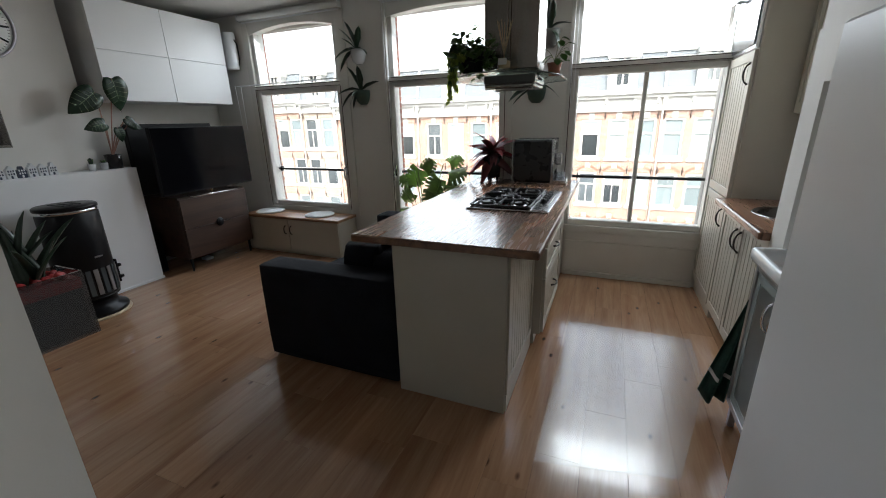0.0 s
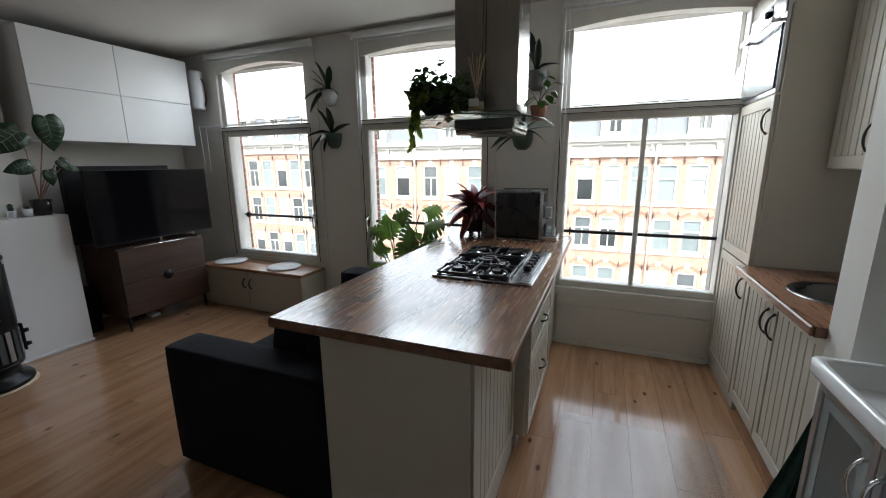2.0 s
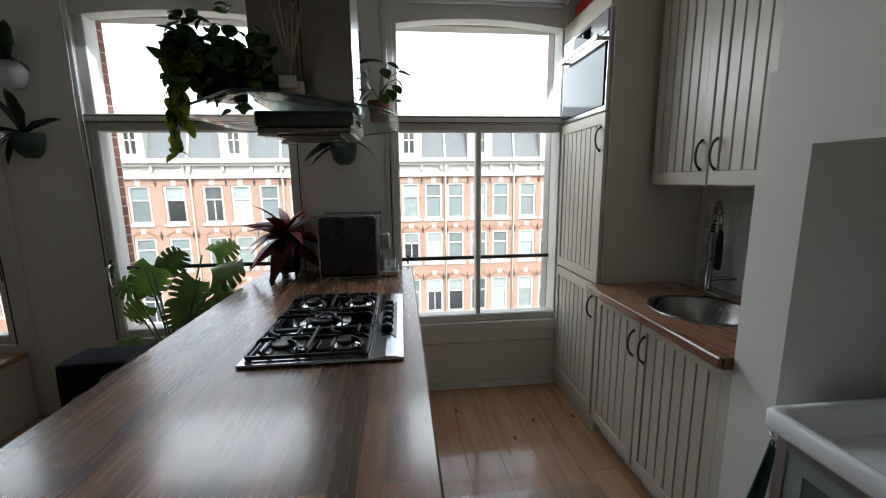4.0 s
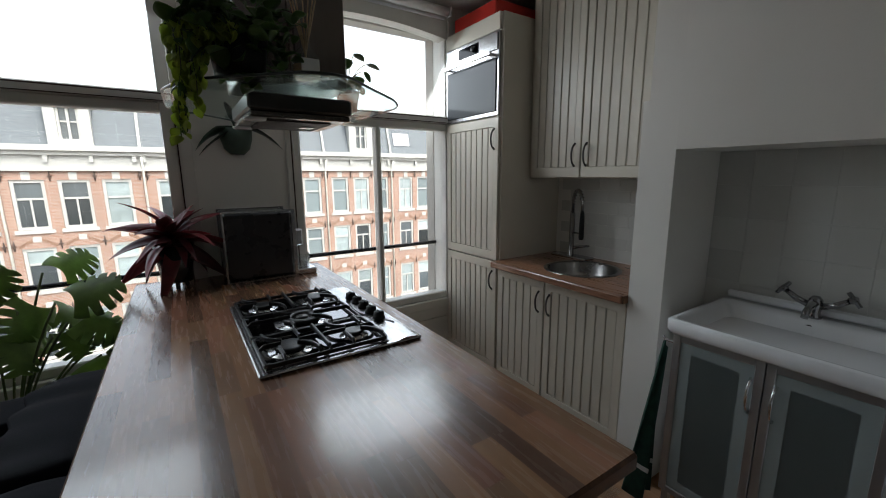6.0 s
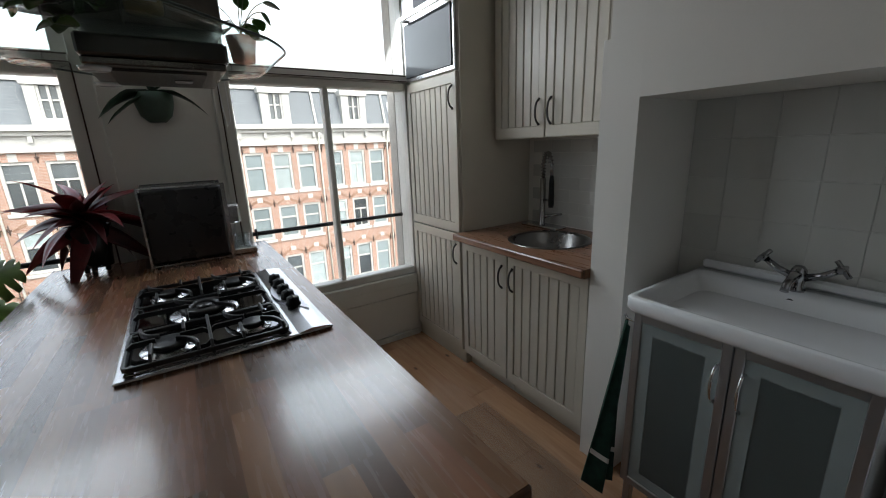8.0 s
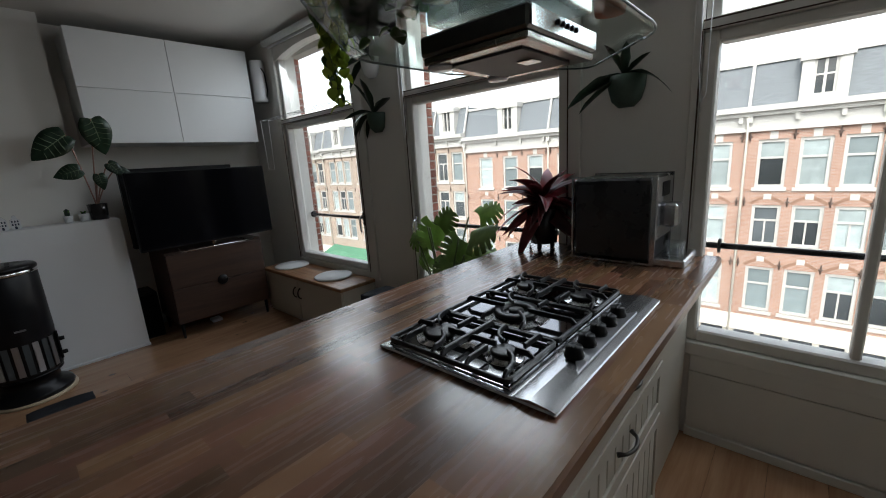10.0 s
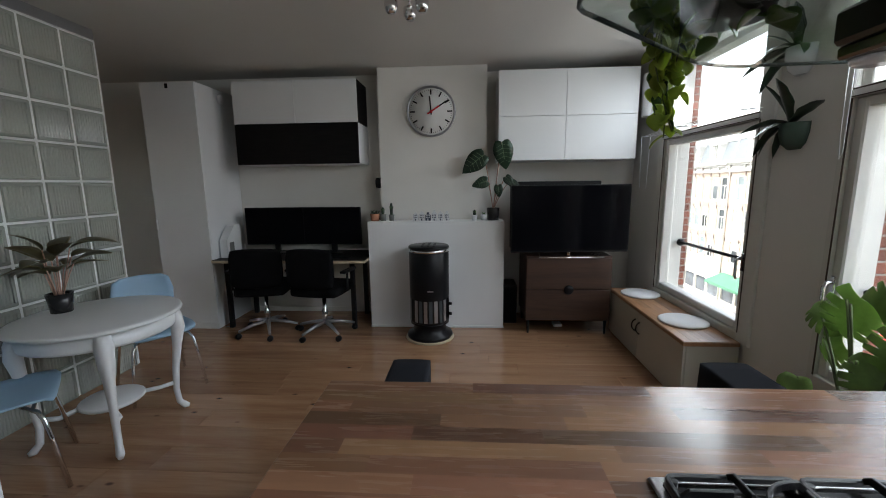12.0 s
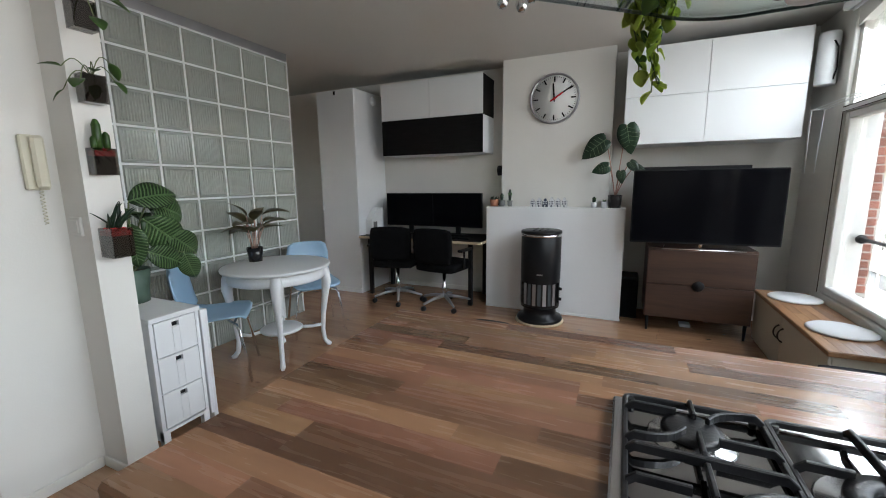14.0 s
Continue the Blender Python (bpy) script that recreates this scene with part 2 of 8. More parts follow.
M_floor.node_tree.nodes["Principled BSDF"].inputs["Specular IOR Level"].default_value = 0.55
# dark floor base and seams, also the painted room shade in the houses
M_seamshade = mat("dark_seam_and_shade", (0.05, 0.03, 0.02), 0.9)
M_walnut = wood_mat("walnut_worktop", (0.145, 0.069, 0.038), (0.225, 0.115, 0.064), scale=0.8, rough=0.27, along="y", tint=0.52, hue=0.012, coat=0.3, relief=0.025)
M_walnut.node_tree.nodes["Principled BSDF"].inputs["Specular IOR Level"].default_value = 0.5
M_walnutslab = wood_mat("walnut_edge", (0.08, 0.036, 0.018), (0.24, 0.12, 0.06), scale=1.6, rough=0.32, along="y")
M_kitchentop = wood_mat("reddish_walnut_worktop", (0.15, 0.066, 0.036), (0.30, 0.15, 0.085), scale=1.2, rough=0.28, along="y", coat=0.2)
M_filter = mat("grease_filter_mesh", (0.05, 0.046, 0.042), 0.5, metal=0.6, vary=0.2, scale=60, bump=0.4, bump_scale=500)
M_acacia = wood_mat("oiled_bench_wood", (0.22, 0.10, 0.045), (0.46, 0.26, 0.13), scale=1.4, rough=0.35, along="x", tint=0.2)
M_walnutdark = wood_mat("dark_walnut_veneer", (0.024, 0.011, 0.007), (0.075, 0.037, 0.022), scale=1.0, rough=0.45, along="y")
M_birch = wood_mat("birch_edge", (0.45, 0.34, 0.22), (0.62, 0.50, 0.36), scale=2, rough=0.5, along="y")
M_glass = glass_mat("window_glass", (0.97, 0.98, 0.97))
M_hoodglass = glass_mat("hood_glass", (0.86, 0.92, 0.90), 0.0, 0.03, 0.4)
M_clear = glass_mat("clear_glass", (0.93, 0.95, 0.95))
M_frost = mat("frosted_green_glass", (0.17, 0.205, 0.205), 0.34, vary=0.06, scale=3)
M_frost.node_tree.nodes["Principled BSDF"].inputs["Transmission Weight"].default_value = 0.55
M_frostband = mat("clear_glass_border", (0.27, 0.31, 0.31), 0.2, vary=0.05, scale=3)
M_alu = mat("anodised_aluminium", (0.42, 0.42, 0.44), 0.35, metal=0.9, vary=0.05, scale=6)
M_bluechair = mat("pale_blue_plastic", (0.30, 0.46, 0.62), 0.4, vary=0.04, scale=4)
M_leaf = mat("green_leaf", (0.075, 0.16, 0.034), 0.35, vary=0.35, scale=9, random_tint=0.25, glow_through=0.35)
M_monstera = mat("bright_monstera_leaf", (0.26, 0.37, 0.13), 0.3, vary=0.35, scale=9, random_tint=0.3, glow_through=0.6)
M_leafdark = mat("dark_veined_leaf", (0.014, 0.036, 0.018), 0.35, vary=0.5, scale=14, random_tint=0.25)
M_leaflight = mat("fresh_light_leaf", (0.46, 0.56, 0.13), 0.4, vary=0.3, scale=12, random_tint=0.3, glow_through=0.7)
M_vein = mat("pale_leaf_vein", (0.15, 0.21, 0.12), 0.5, vary=0.1)
M_leafred = mat("dark_red_leaf", (0.20, 0.028, 0.034), 0.32, vary=0.55, scale=10, random_tint=0.7, glow_through=0.2)
M_leafbronze = mat("bronze_green_leaf", (0.10, 0.085, 0.035), 0.4, vary=0.4, scale=10, random_tint=0.3)
M_calathea = mat("dark_calathea_leaf", (0.026, 0.062, 0.018), 0.35, vary=0.35, scale=9, random_tint=0.3, glow_through=0.15)
M_calastripe = mat("calathea_stripe", (0.11, 0.19, 0.07), 0.4, vary=0.2)
M_stem = mat("plant_stem", (0.12, 0.15, 0.06), 0.6, vary=0.3)
M_pinkstem = mat("pink_leaf_stem", (0.42, 0.24, 0.19), 0.5, vary=0.2)
M_soil = mat("potting_soil", (0.03, 0.02, 0.014), 1.0, vary=0.4, scale=60, bump=0.6, bump_scale=120)
M_redgravel = mat("red_gravel", (0.45, 0.03, 0.03), 0.6, vary=0.5, scale=80)
M_pot = mat("black_glazed_pot", (0.02, 0.02, 0.022), 0.2, vary=0.2)
M_greypot = mat("grey_pot", (0.16, 0.16, 0.15), 0.5, vary=0.2, scale=12)
M_greenpot = mat("grey_green_pot", (0.06, 0.10, 0.075), 0.5, vary=0.2, scale=12)
M_terra = mat("terracotta", (0.36, 0.15, 0.085), 0.8, vary=0.2, scale=12, bump=0.1)
M_mirrorbox = mat("black_mirror_glass", (0.05, 0.045, 0.045), 0.05, metal=0.6, vary=0.1)
M_smoked = glass_mat("smoked_planter_glass", (0.62, 0.60, 0.58), 0.0, 0.10, 0.8)
M_paper = mat("white_paper", (0.72, 0.72, 0.70), 0.8, vary=0.03)
M_beige = mat("beige_plastic", (0.62, 0.58, 0.45), 0.45, vary=0.03)
M_soap = mat("olive_soap_bottle", (0.16, 0.13, 0.09), 0.3, vary=0.1)
M_brass = mat("dull_brass", (0.42, 0.30, 0.14), 0.3, metal=1.0, vary=0.1)
M_towel = mat("dark_green_towel", (0.012, 0.045, 0.032), 0.95, vary=0.3, scale=30, bump=0.6, bump_scale=300)
M_red = mat("red_lacquer_box", (0.55, 0.03, 0.02), 0.4, vary=0.08)
M_clockred = mat("red_clock_hand", (0.55, 0.01, 0.02), 0.4, vary=0.03)
M_delft = mat("delft_white_glaze", (0.70, 0.71, 0.72), 0.2, vary=0.1, scale=40)
M_delftblue = mat("delft_dark_blue", (0.03, 0.04, 0.07), 0.3, vary=0.2)
M_reed = mat("reed_stick", (0.42, 0.30, 0.17), 0.8, vary=0.1)
M_brick = mat("red_brown_brick", (0.27, 0.105, 0.07), 0.9, vary=0.3, scale=14, bump=0.3, bump_scale=90, random_tint=0.3)
M_mortar = mat("lime_mortar", (0.42, 0.39, 0.35), 0.95, vary=0.1, scale=20)
M_facA = brick_mat("orange_brickwork", (0.33, 0.20, 0.145), (0.275, 0.145, 0.098), (0.33, 0.285, 0.25))
M_archbrick = mat("orange_gauged_brick", (0.20, 0.115, 0.075), 0.85, vary=0.15, scale=6)
M_greyblind = mat("grey_roller_blind", (0.15, 0.185, 0.19), 0.5, vary=0.1, scale=3, random_tint=0.25)
M_facB = brick_mat("buff_brickwork", (0.32, 0.25, 0.19), (0.27, 0.20, 0.15), (0.33, 0.30, 0.27))
M_anchor = mat("rusty_wall_iron", (0.07, 0.045, 0.035), 0.7, vary=0.2, scale=20)
M_stone = mat("pale_facade_stone", (0.50, 0.475, 0.42), 0.8, vary=0.1, scale=3)
M_facwhite = mat("white_facade_paint", (0.40, 0.395, 0.37), 0.5, vary=0.03)
M_slate = mat("blue_grey_slate", (0.12, 0.135, 0.145), 0.7, vary=0.2, scale=4, stretch=(1, 1, 6), bump=0.3, bump_scale=12)
M_facglass = mat("dark_window_glass", (0.06, 0.07, 0.075), 0.08, vary=0.4, scale=0.5, random_tint=0.6)
M_curtain = mat("pale_window_curtain", (0.28, 0.33, 0.33), 0.3, vary=0.15, scale=3, random_tint=0.3)
M_yellow = mat("yellow_curtain", (0.40, 0.30, 0.11), 0.6, vary=0.1)
M_greencur = mat("green_blind", (0.12, 0.36, 0.12), 0.6, vary=0.1)
M_asphalt = mat("street_asphalt", (0.06, 0.06, 0.062), 0.9, vary=0.2, scale=3, bump=0.2)
M_pave = mat("pavement_slab", (0.28, 0.26, 0.24), 0.9, vary=0.15, scale=2)
M_redcanvas = mat("red_canvas", (0.60, 0.05, 0.05), 0.8, vary=0.08)
M_greencanvas = mat("green_canvas", (0.06, 0.17, 0.10), 0.8, vary=0.08)
M_shop = mat("shop_window", (0.09, 0.10, 0.11), 0.12, vary=0.4, scale=0.8)


M_vinyl = glass_mat("clear_vinyl", (0.95, 0.95, 0.94), 0.27, 0.05, 0.5)


def glassblock_mat():
    m = bpy.data.materials.new("ribbed_glass_block")
    m.use_nodes = True
    nt = m.node_tree
    p = nt.nodes["Principled BSDF"]
    p.inputs["Base Color"].default_value = (0.84, 0.87, 0.82, 1)
    p.inputs["Roughness"].default_value = 0.07
    p.inputs["Transmission Weight"].default_value = 0.66
    p.inputs["IOR"].default_value = 1.35
    tc = nt.nodes.new("ShaderNodeTexCoord")
    w = nt.nodes.new("ShaderNodeTexNoise")
    w.inputs["Scale"].default_value, w.inputs["Detail"].default_value = 9.0, 3
    nt.links.new(tc.outputs["Object"], w.inputs["Vector"])
    b = nt.nodes.new("ShaderNodeBump")
    b.inputs["Strength"].default_value, b.inputs["Distance"].default_value = 0.15, 0.01
    nt.links.new(w.outputs["Fac"], b.inputs["Height"])
    nt.links.new(b.outputs["Normal"], p.inputs["Normal"])
    return m


M_gblock = glassblock_mat()


# ---- mesh helpers ----
def box(bm, x0, x1, y0, y1, z0, z1, b=0.0):
    """A box, its edges chamfered by b."""
    lo, hi = (x0, y0, z0), (x1, y1, z1)
    if b <= 0:
        v = [bm.verts.new((x, y, z)) for x in (x0, x1) for y in (y0, y1) for z in (z0, z1)]
        for f in ((0, 1, 3, 2), (4, 6, 7, 5), (0, 4, 5, 1), (2, 3, 7, 6), (0, 2, 6, 4), (1, 5, 7, 3)):
            bm.faces.new([v[i] for i in f])
        return
    b = min(b, (x1 - x0) * 0.49, (y1 - y0) * 0.49, (z1 - z0) * 0.49)
    vs = {}
    for sx in (0, 1):
        for sy in (0, 1):
            for sz in (0, 1):
                s = (sx, sy, sz)
                for a in range(3):
                    c = [(hi[i] if s[i] else lo[i]) + (0 if i == a else (-b if s[i] else b)) for i in range(3)]
                    vs[s, a] = bm.verts.new(c)

    def key(axis_signs):
        return tuple(axis_signs[i] for i in range(3))
    for a in range(3):
        o1, o2 = [i for i in range(3) if i != a]
        for sa in (0, 1):
            q = []
            for p1, p2 in ((0, 0), (1, 0), (1, 1), (0, 1)):
                q.append(vs[key({a: sa, o1: p1, o2: p2}), a])
            bm.faces.new(q if sa == (1 if a != 1 else 0) else q[::-1])
    for a in range(3):
        for c in range(a + 1, 3):
            e = 3 - a - c
            for sa in (0, 1):
                for sc in (0, 1):
                    k0, k1 = key({a: sa, c: sc, e: 0}), key({a: sa, c: sc, e: 1})
                    bm.faces.new([vs[k0, a], vs[k1, a], vs[k1, c], vs[k0, c]])
    for sx in (0, 1):
        for sy in (0, 1):
            for sz in (0, 1):
                bm.faces.new([vs[(sx, sy, sz), a] for a in range(3)])


def tube(bm, pts, r, seg=8, cap=True):
    """A round bar along points; r is one radius or one per point."""
    pts = [Vector(p) for p in pts]
    rs = r if isinstance(r, (list, tuple)) else [r] * len(pts)
    rings = []
    u = None
    for i, p in enumerate(pts):
        d = (pts[min(i + 1, len(pts) - 1)] - pts[max(i - 1, 0)]).normalized()
        if u is None:
            u = d.orthogonal().normalized()
        u = (u - d * u.dot(d)).normalized()
        v = d.cross(u)
        rings.append([bm.verts.new(p + (u * math.cos(2 * math.pi * k / seg) + v * math.sin(2 * math.pi * k / seg)) * rs[i]) for k in range(seg)])
    for a, b in zip(rings, rings[1:]):
        for k in range(seg):
            bm.faces.new([a[k], a[(k + 1) % seg], b[(k + 1) % seg], b[k]]).smooth = True
    if cap:
        bm.faces.new(rings[0][::-1])
        bm.faces.new(rings[-1])


def lathe(bm, profile, cx=0, cy=0, cz=0, seg=32, smooth=True, axis="z"):
    """Turn (radius, height) pairs round an upright (or x/y) axis."""
    rings = []
    for r, h in profile:
        row = []
        for k in range(seg):
            a = 2 * math.pi * k / seg
            c, s = r * math.cos(a), r * math.sin(a)
            q = {"z": (c, s, h), "x": (h, c, s), "y": (s, h, c)}[axis]
            row.append(bm.verts.new((cx + q[0], cy + q[1], cz + q[2])))
        rings.append(row)
    for a, b in zip(rings, rings[1:]):
        for k in range(seg):
            bm.faces.new([a[k], a[(k + 1) % seg], b[(k + 1) % seg], b[k]]).smooth = smooth


def extrude_poly(bm, poly, axis, a, b):
    """A flat outline (list of 2D points) pulled from a to b along axis."""
    def at(p, h):
        return {"x": (h, p[0], p[1]), "y": (p[0], h, p[1]), "z": (p[0], p[1], h)}[axis]
    lo = [bm.verts.new(at(p, a)) for p in poly]
    hi = [bm.verts.new(at(p, b)) for p in poly]
    n = len(poly)
    bm.faces.new(lo[::-1])
    bm.faces.new(hi)
    for i in range(n):
        bm.faces.new([lo[i], lo[(i + 1) % n], hi[(i + 1) % n], hi[i]])


def root_of(ob):
    while ob.parent:
        ob = ob.parent
    return ob


def mesh_from(bm, name, material, shift=(0, 0, 0)):
    bmesh.ops.recalc_face_normals(bm, faces=bm.faces)
    me = bpy.data.meshes.new(name)
    if any(shift):
        bmesh.ops.translate(bm, vec=Vector(shift), verts=bm.verts)
    bm.to_mesh(me)
    bm.free()
    me.materials.append(material)
    return me


def thing(name, label, category, at=(0, 0, 0), group="", kind=""):
    ob = new(name)
    ob.location = at
    ob.empty_display_size = 0.1
    return tagged(ob, label, category, group, kind)


def part(name, bm, material, parent, label=""):
    """Link a bmesh, drawn in the place's coordinates, as one mesh under a thing or part."""
    r = root_of(parent)
    ob = new(name, mesh_from(bm, name, material, -Vector(r.location)))
    ob.parent = parent
    return tagged(ob, label)


def solid(name, bm, material, label, category, group="", kind=""):
    """A thing that is one mesh."""
    bmesh.ops.recalc_face_normals(bm, faces=bm.faces)
    cs = [v.co for v in bm.verts]
    base = Vector(((min(c.x for c in cs) + max(c.x for c in cs)) / 2, (min(c.y for c in cs) + max(c.y for c in cs)) / 2, min(c.z for c in cs)))
    ob = new(name, mesh_from(bm, name, material, -base))
    ob.location = base
    return tagged(ob, label, category, group, kind)


def shared(name, me, parent, m):
    ob = new(name, me)
    ob.parent = parent
    ob.matrix_basis = m
    return ob


def B(*a, b=0.0):
    bm = bmesh.new()
    box(bm, *a, b)
    return bm


# ---- large structure ----
XW, XE, YN, ZC = -4.70, 1.28, 3.95, 2.66          # west wall, east wall, window wall, ceiling
WIN = [(-4.09, -2.71, -3.95, -2.87), (-2.27, -0.95, -2.17, -1.075), (-0.475, 0.72, -0.385, 0.69)]  # opening and glass, x
Z_OPEN, Z_TOP = 0.43, 2.56
Z_G0, Z_G1, Z_U0 = 0.555, 1.80, 1.905


def structure(name, bm, material, label):
    return solid(name, bm, material, label, name.split("_")[0], kind="structure")


def build_shell():
    bm = bmesh.new()
    xs = [XW - 0.25] + [v for w in WIN for v in w[:2]] + [XE + 0.25]
    for i in range(0, len(xs), 2):
        box(bm, xs[i], xs[i + 1], YN, 4.13, -0.3, ZC + 0.3)
    for w in WIN:
        box(bm, w[0], w[1], YN, 4.13, -0.3, Z_OPEN)
        box(bm, w[0], w[1], YN, 4.13, Z_TOP, ZC + 0.3)
    wall = structure("wall_north", bm, M_wall, "white plastered window wall with three tall openings")
    bm = bmesh.new()
    for i in range(0, len(xs), 2):
        a, b = xs[i] - (0.022 if i else 0), xs[i + 1] + (0.022 if i < len(xs) - 2 else 0)
        box(bm, a, b, 4.131, 4.24, -10.6, 6.0)
    for w in WIN:
        box(bm, w[0] + 0.022, w[1] - 0.022, 4.131, 4.24, -10.6, Z_OPEN + 0.01)
        box(bm, w[0] + 0.022, w[1] - 0.022, 4.131, 4.24, Z_TOP - 0.06, 6.0)
    structure("wall_outer_leaf", bm, M_mortar, "outer mortar leaf of the brick front wall")
    bm = B(XW - 0.25, XW, -3.3, YN, -0.1, ZC)
    structure("wall_west", bm, M_wall, "white plastered wall behind desk and television")
    bm = B(-4.699, -4.43, 1.24, 2.36, 0, ZC - 0.001)
    structure("wall_chimney_breast", bm, M_wall, "white plastered chimney breast")
    bm = B(XE, XE + 0.25, -3.3, YN, -0.1, ZC)
    structure("wall_east", bm, M_wall, "white plastered kitchen side wall")
    bm = bmesh.new()
    box(bm, 0.68, XE - 0.001, 2.24, 2.395, 0, 1.78)
    box(bm, 0.68, XE - 0.001, 2.24, 2.368, 1.7801, ZC - 0.001)
    structure("wall_kitchen_pier", bm, M_wall, "white plastered pier between kitchenette and washbasin niche")
    structure("wall_niche_lintel", B(0.68, XE - 0.001, 0.10, 2.2399, 1.57, ZC - 0.001), M_wall, "white plastered wall above the niche")
    structure("wall_niche_back", B(1.085, XE - 0.001, 1.4001, 2.2399, 0, 1.5699), M_grout, "grouted back wall of the niche")
    structure("wall_niche_side", B(0.68, XE - 0.001, 0.10, 1.40, 0, 1.5699), M_wall, "white plastered side wall of the niche")
    bm = bmesh.new()
    box(bm, -1.105, -0.965, -0.74, 0.395, 0, ZC - 0.001)
    box(bm, -0.965, -0.60, 0.06, 0.20, 0, ZC - 0.001)
    structure("wall_entrance_pier", bm, M_wall, "white plastered pier beside the entrance")
    # unseen walls that close the flat, coloured dark so less light bounces back
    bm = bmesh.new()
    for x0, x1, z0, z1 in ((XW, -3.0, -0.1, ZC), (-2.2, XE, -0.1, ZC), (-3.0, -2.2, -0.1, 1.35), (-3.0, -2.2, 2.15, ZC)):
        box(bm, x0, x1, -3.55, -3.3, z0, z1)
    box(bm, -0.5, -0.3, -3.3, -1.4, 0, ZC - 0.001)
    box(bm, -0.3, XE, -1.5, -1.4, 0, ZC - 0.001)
    structure("wall_south", bm, M_lowbounce, "plain unseen wall closing the flat behind, greyed to cut bounce light")
    bm = B(XW - 0.25, XE + 0.25, -3.55, 4.13, ZC, ZC + 0.3)
    structure("ceiling", bm, M_ceil, "flat off-white painted ceiling")
    bm = bmesh.new()
    for x0, x1, y0, y1 in ((XW + 0.001, XW + 0.015, 2.37, 3.9), (XW + 0.001, XW + 0.015, -0.4, 1.23),
                           (-0.952, -0.60, 0.201, 0.213), (-1.10, -0.966, 0.396, 0.408), (-0.964, -0.952, 0.213, 0.395)):
        box(bm, x0, x1, y0, y1, 0.0, 0.055, 0.003)
    structure("baseboard", bm, M_wall, "low white painted baseboard strips")
    return wall


wall_north = build_shell()


def build_window(i):
    w0, w1, g0, g1 = WIN[i]
    win = thing("window_%d" % (i + 1), "tall cream-painted wooden window with arched upper light", "window", (w0, YN, Z_OPEN), kind="structure")
    bm = bmesh.new()      # fixed frame
    yf0, yf1 = 3.93, 4.155
    gl, gr = g0 - 0.055, g1 + 0.055
    if i == 2:
        gr = g1 + 0.012
    box(bm, w0, gl, yf0, yf1, Z_OPEN, Z_TOP, 0.006)
    box(bm, gr, w1, yf0, yf1, Z_OPEN, Z_TOP, 0.004)
    box(bm, gl, gr, yf0 - 0.004, yf1, Z_OPEN, Z_G0 - 0.055, 0.006)
    box(bm, gl, gr, yf0 - 0.006, yf1, Z_G1 + 0.05, Z_U0 - 0.012, 0.006)
    part("window_frame", bm, M_frame, win)
    bm = bmesh.new()      # head board with a low arch cut from its lower edge
    n = 16
    pts = []
    for k in range(n + 1):
        u = -1 + 2 * k / n
        pts.append((gl + (gr - gl) * k / n, 2.435 + (0.07 if i == 0 else 0.045) * (1 - u * u)))
    extrude_poly(bm, pts + [(gr, Z_TOP), (gl, Z_TOP)], "y", yf0 + 0.01, yf1 - 0.117)
    part("arched_head", bm, M_frame, win)
    bm = bmesh.new()      # lower sash
    s0, s1 = 3.945, 4.03
    box(bm, gl, g0, s0, s1, Z_G0 - 0.055, Z_G1 + 0.05, 0.008)
    box(bm, g1, gr, s0, s1, Z_G0 - 0.055, Z_G1 + 0.05, 0.004)
    box(bm, g0, g1, s0, s1, Z_G0 - 0.055, Z_G0, 0.008)
    box(bm, g0, g1, s0, s1, Z_G1, Z_G1 + 0.05, 0.008)
    if i == 2:
        box(bm, 0.125, 0.158, s0 + 0.01, s1, Z_G0, Z_G1, 0.006)
    sash = part("sash", bm, M_frame, win)
    bm = bmesh.new()      # upper light frame
    box(bm, gl, g0 + 0.002, s0 + 0.01, s1, Z_U0 - 0.012, 2.5, 0.004)
    box(bm, g1 - 0.002, gr, s0 + 0.01, s1, Z_U0 - 0.012, 2.5, 0.003)
    box(bm, g0, g1, s0 + 0.01, s1, Z_U0 - 0.012, Z_U0, 0.003)
    part("upper_frame", bm, M_frame, win)
    p1 = part("pane", B(g0 - 0.01, g1 + 0.01, 3.998, 4.002, Z_G0 - 0.01, Z_G1 + 0.01), M_glass, win, "clear glass")
    p2 = part("pane", B(g0 - 0.01, g1 + 0.01, 3.998, 4.002, Z_U0 - 0.01, 2.51), M_glass, win, "clear glass")
    p1.visible_shadow = p2.visible_shadow = False
    bm = bmesh.new()      # dark rubber seam beside the sash
    for x in (gl - 0.003,) + ((gr + 0.003,) if i < 2 else ()):
        box(bm, x - 0.003, x + 0.003, 3.926, 3.93, Z_G0 - 0.06, Z_G1 + 0.05)
    box(bm, gl, gr, 3.9215, 3.925, Z_G1 + 0.052, Z_G1 + 0.057)
    box(bm, gl, gr, 3.9235, 3.927, Z_U0 - 0.02, Z_U0 - 0.013)
    part("seam", bm, M_seamshade, win)
    bm = bmesh.new()
    tube(bm, [(w0 + 0.04, 4.12, 0.93), (w1 - 0.03 if i < 2 else 0.70, 4.12, 0.93)], 0.014)
    for x in (w0 + 0.10,):
        lathe(bm, [(0.0, -0.006), (0.034, -0.004), (0.034, 0.006), (0.0, 0.008)], x + 0.03, 4.12, 0.93, seg=14, axis="x")
    part("guard_rail", bm, M_blackmetal, win, "dark iron guard rail")
    bm = bmesh.new()
    box(bm, g0 - 0.06, g1 + 0.06, 4.03, 4.20, 0.44, 0.475, 0.006)
    part("outer_sill", bm, M_stone, win)
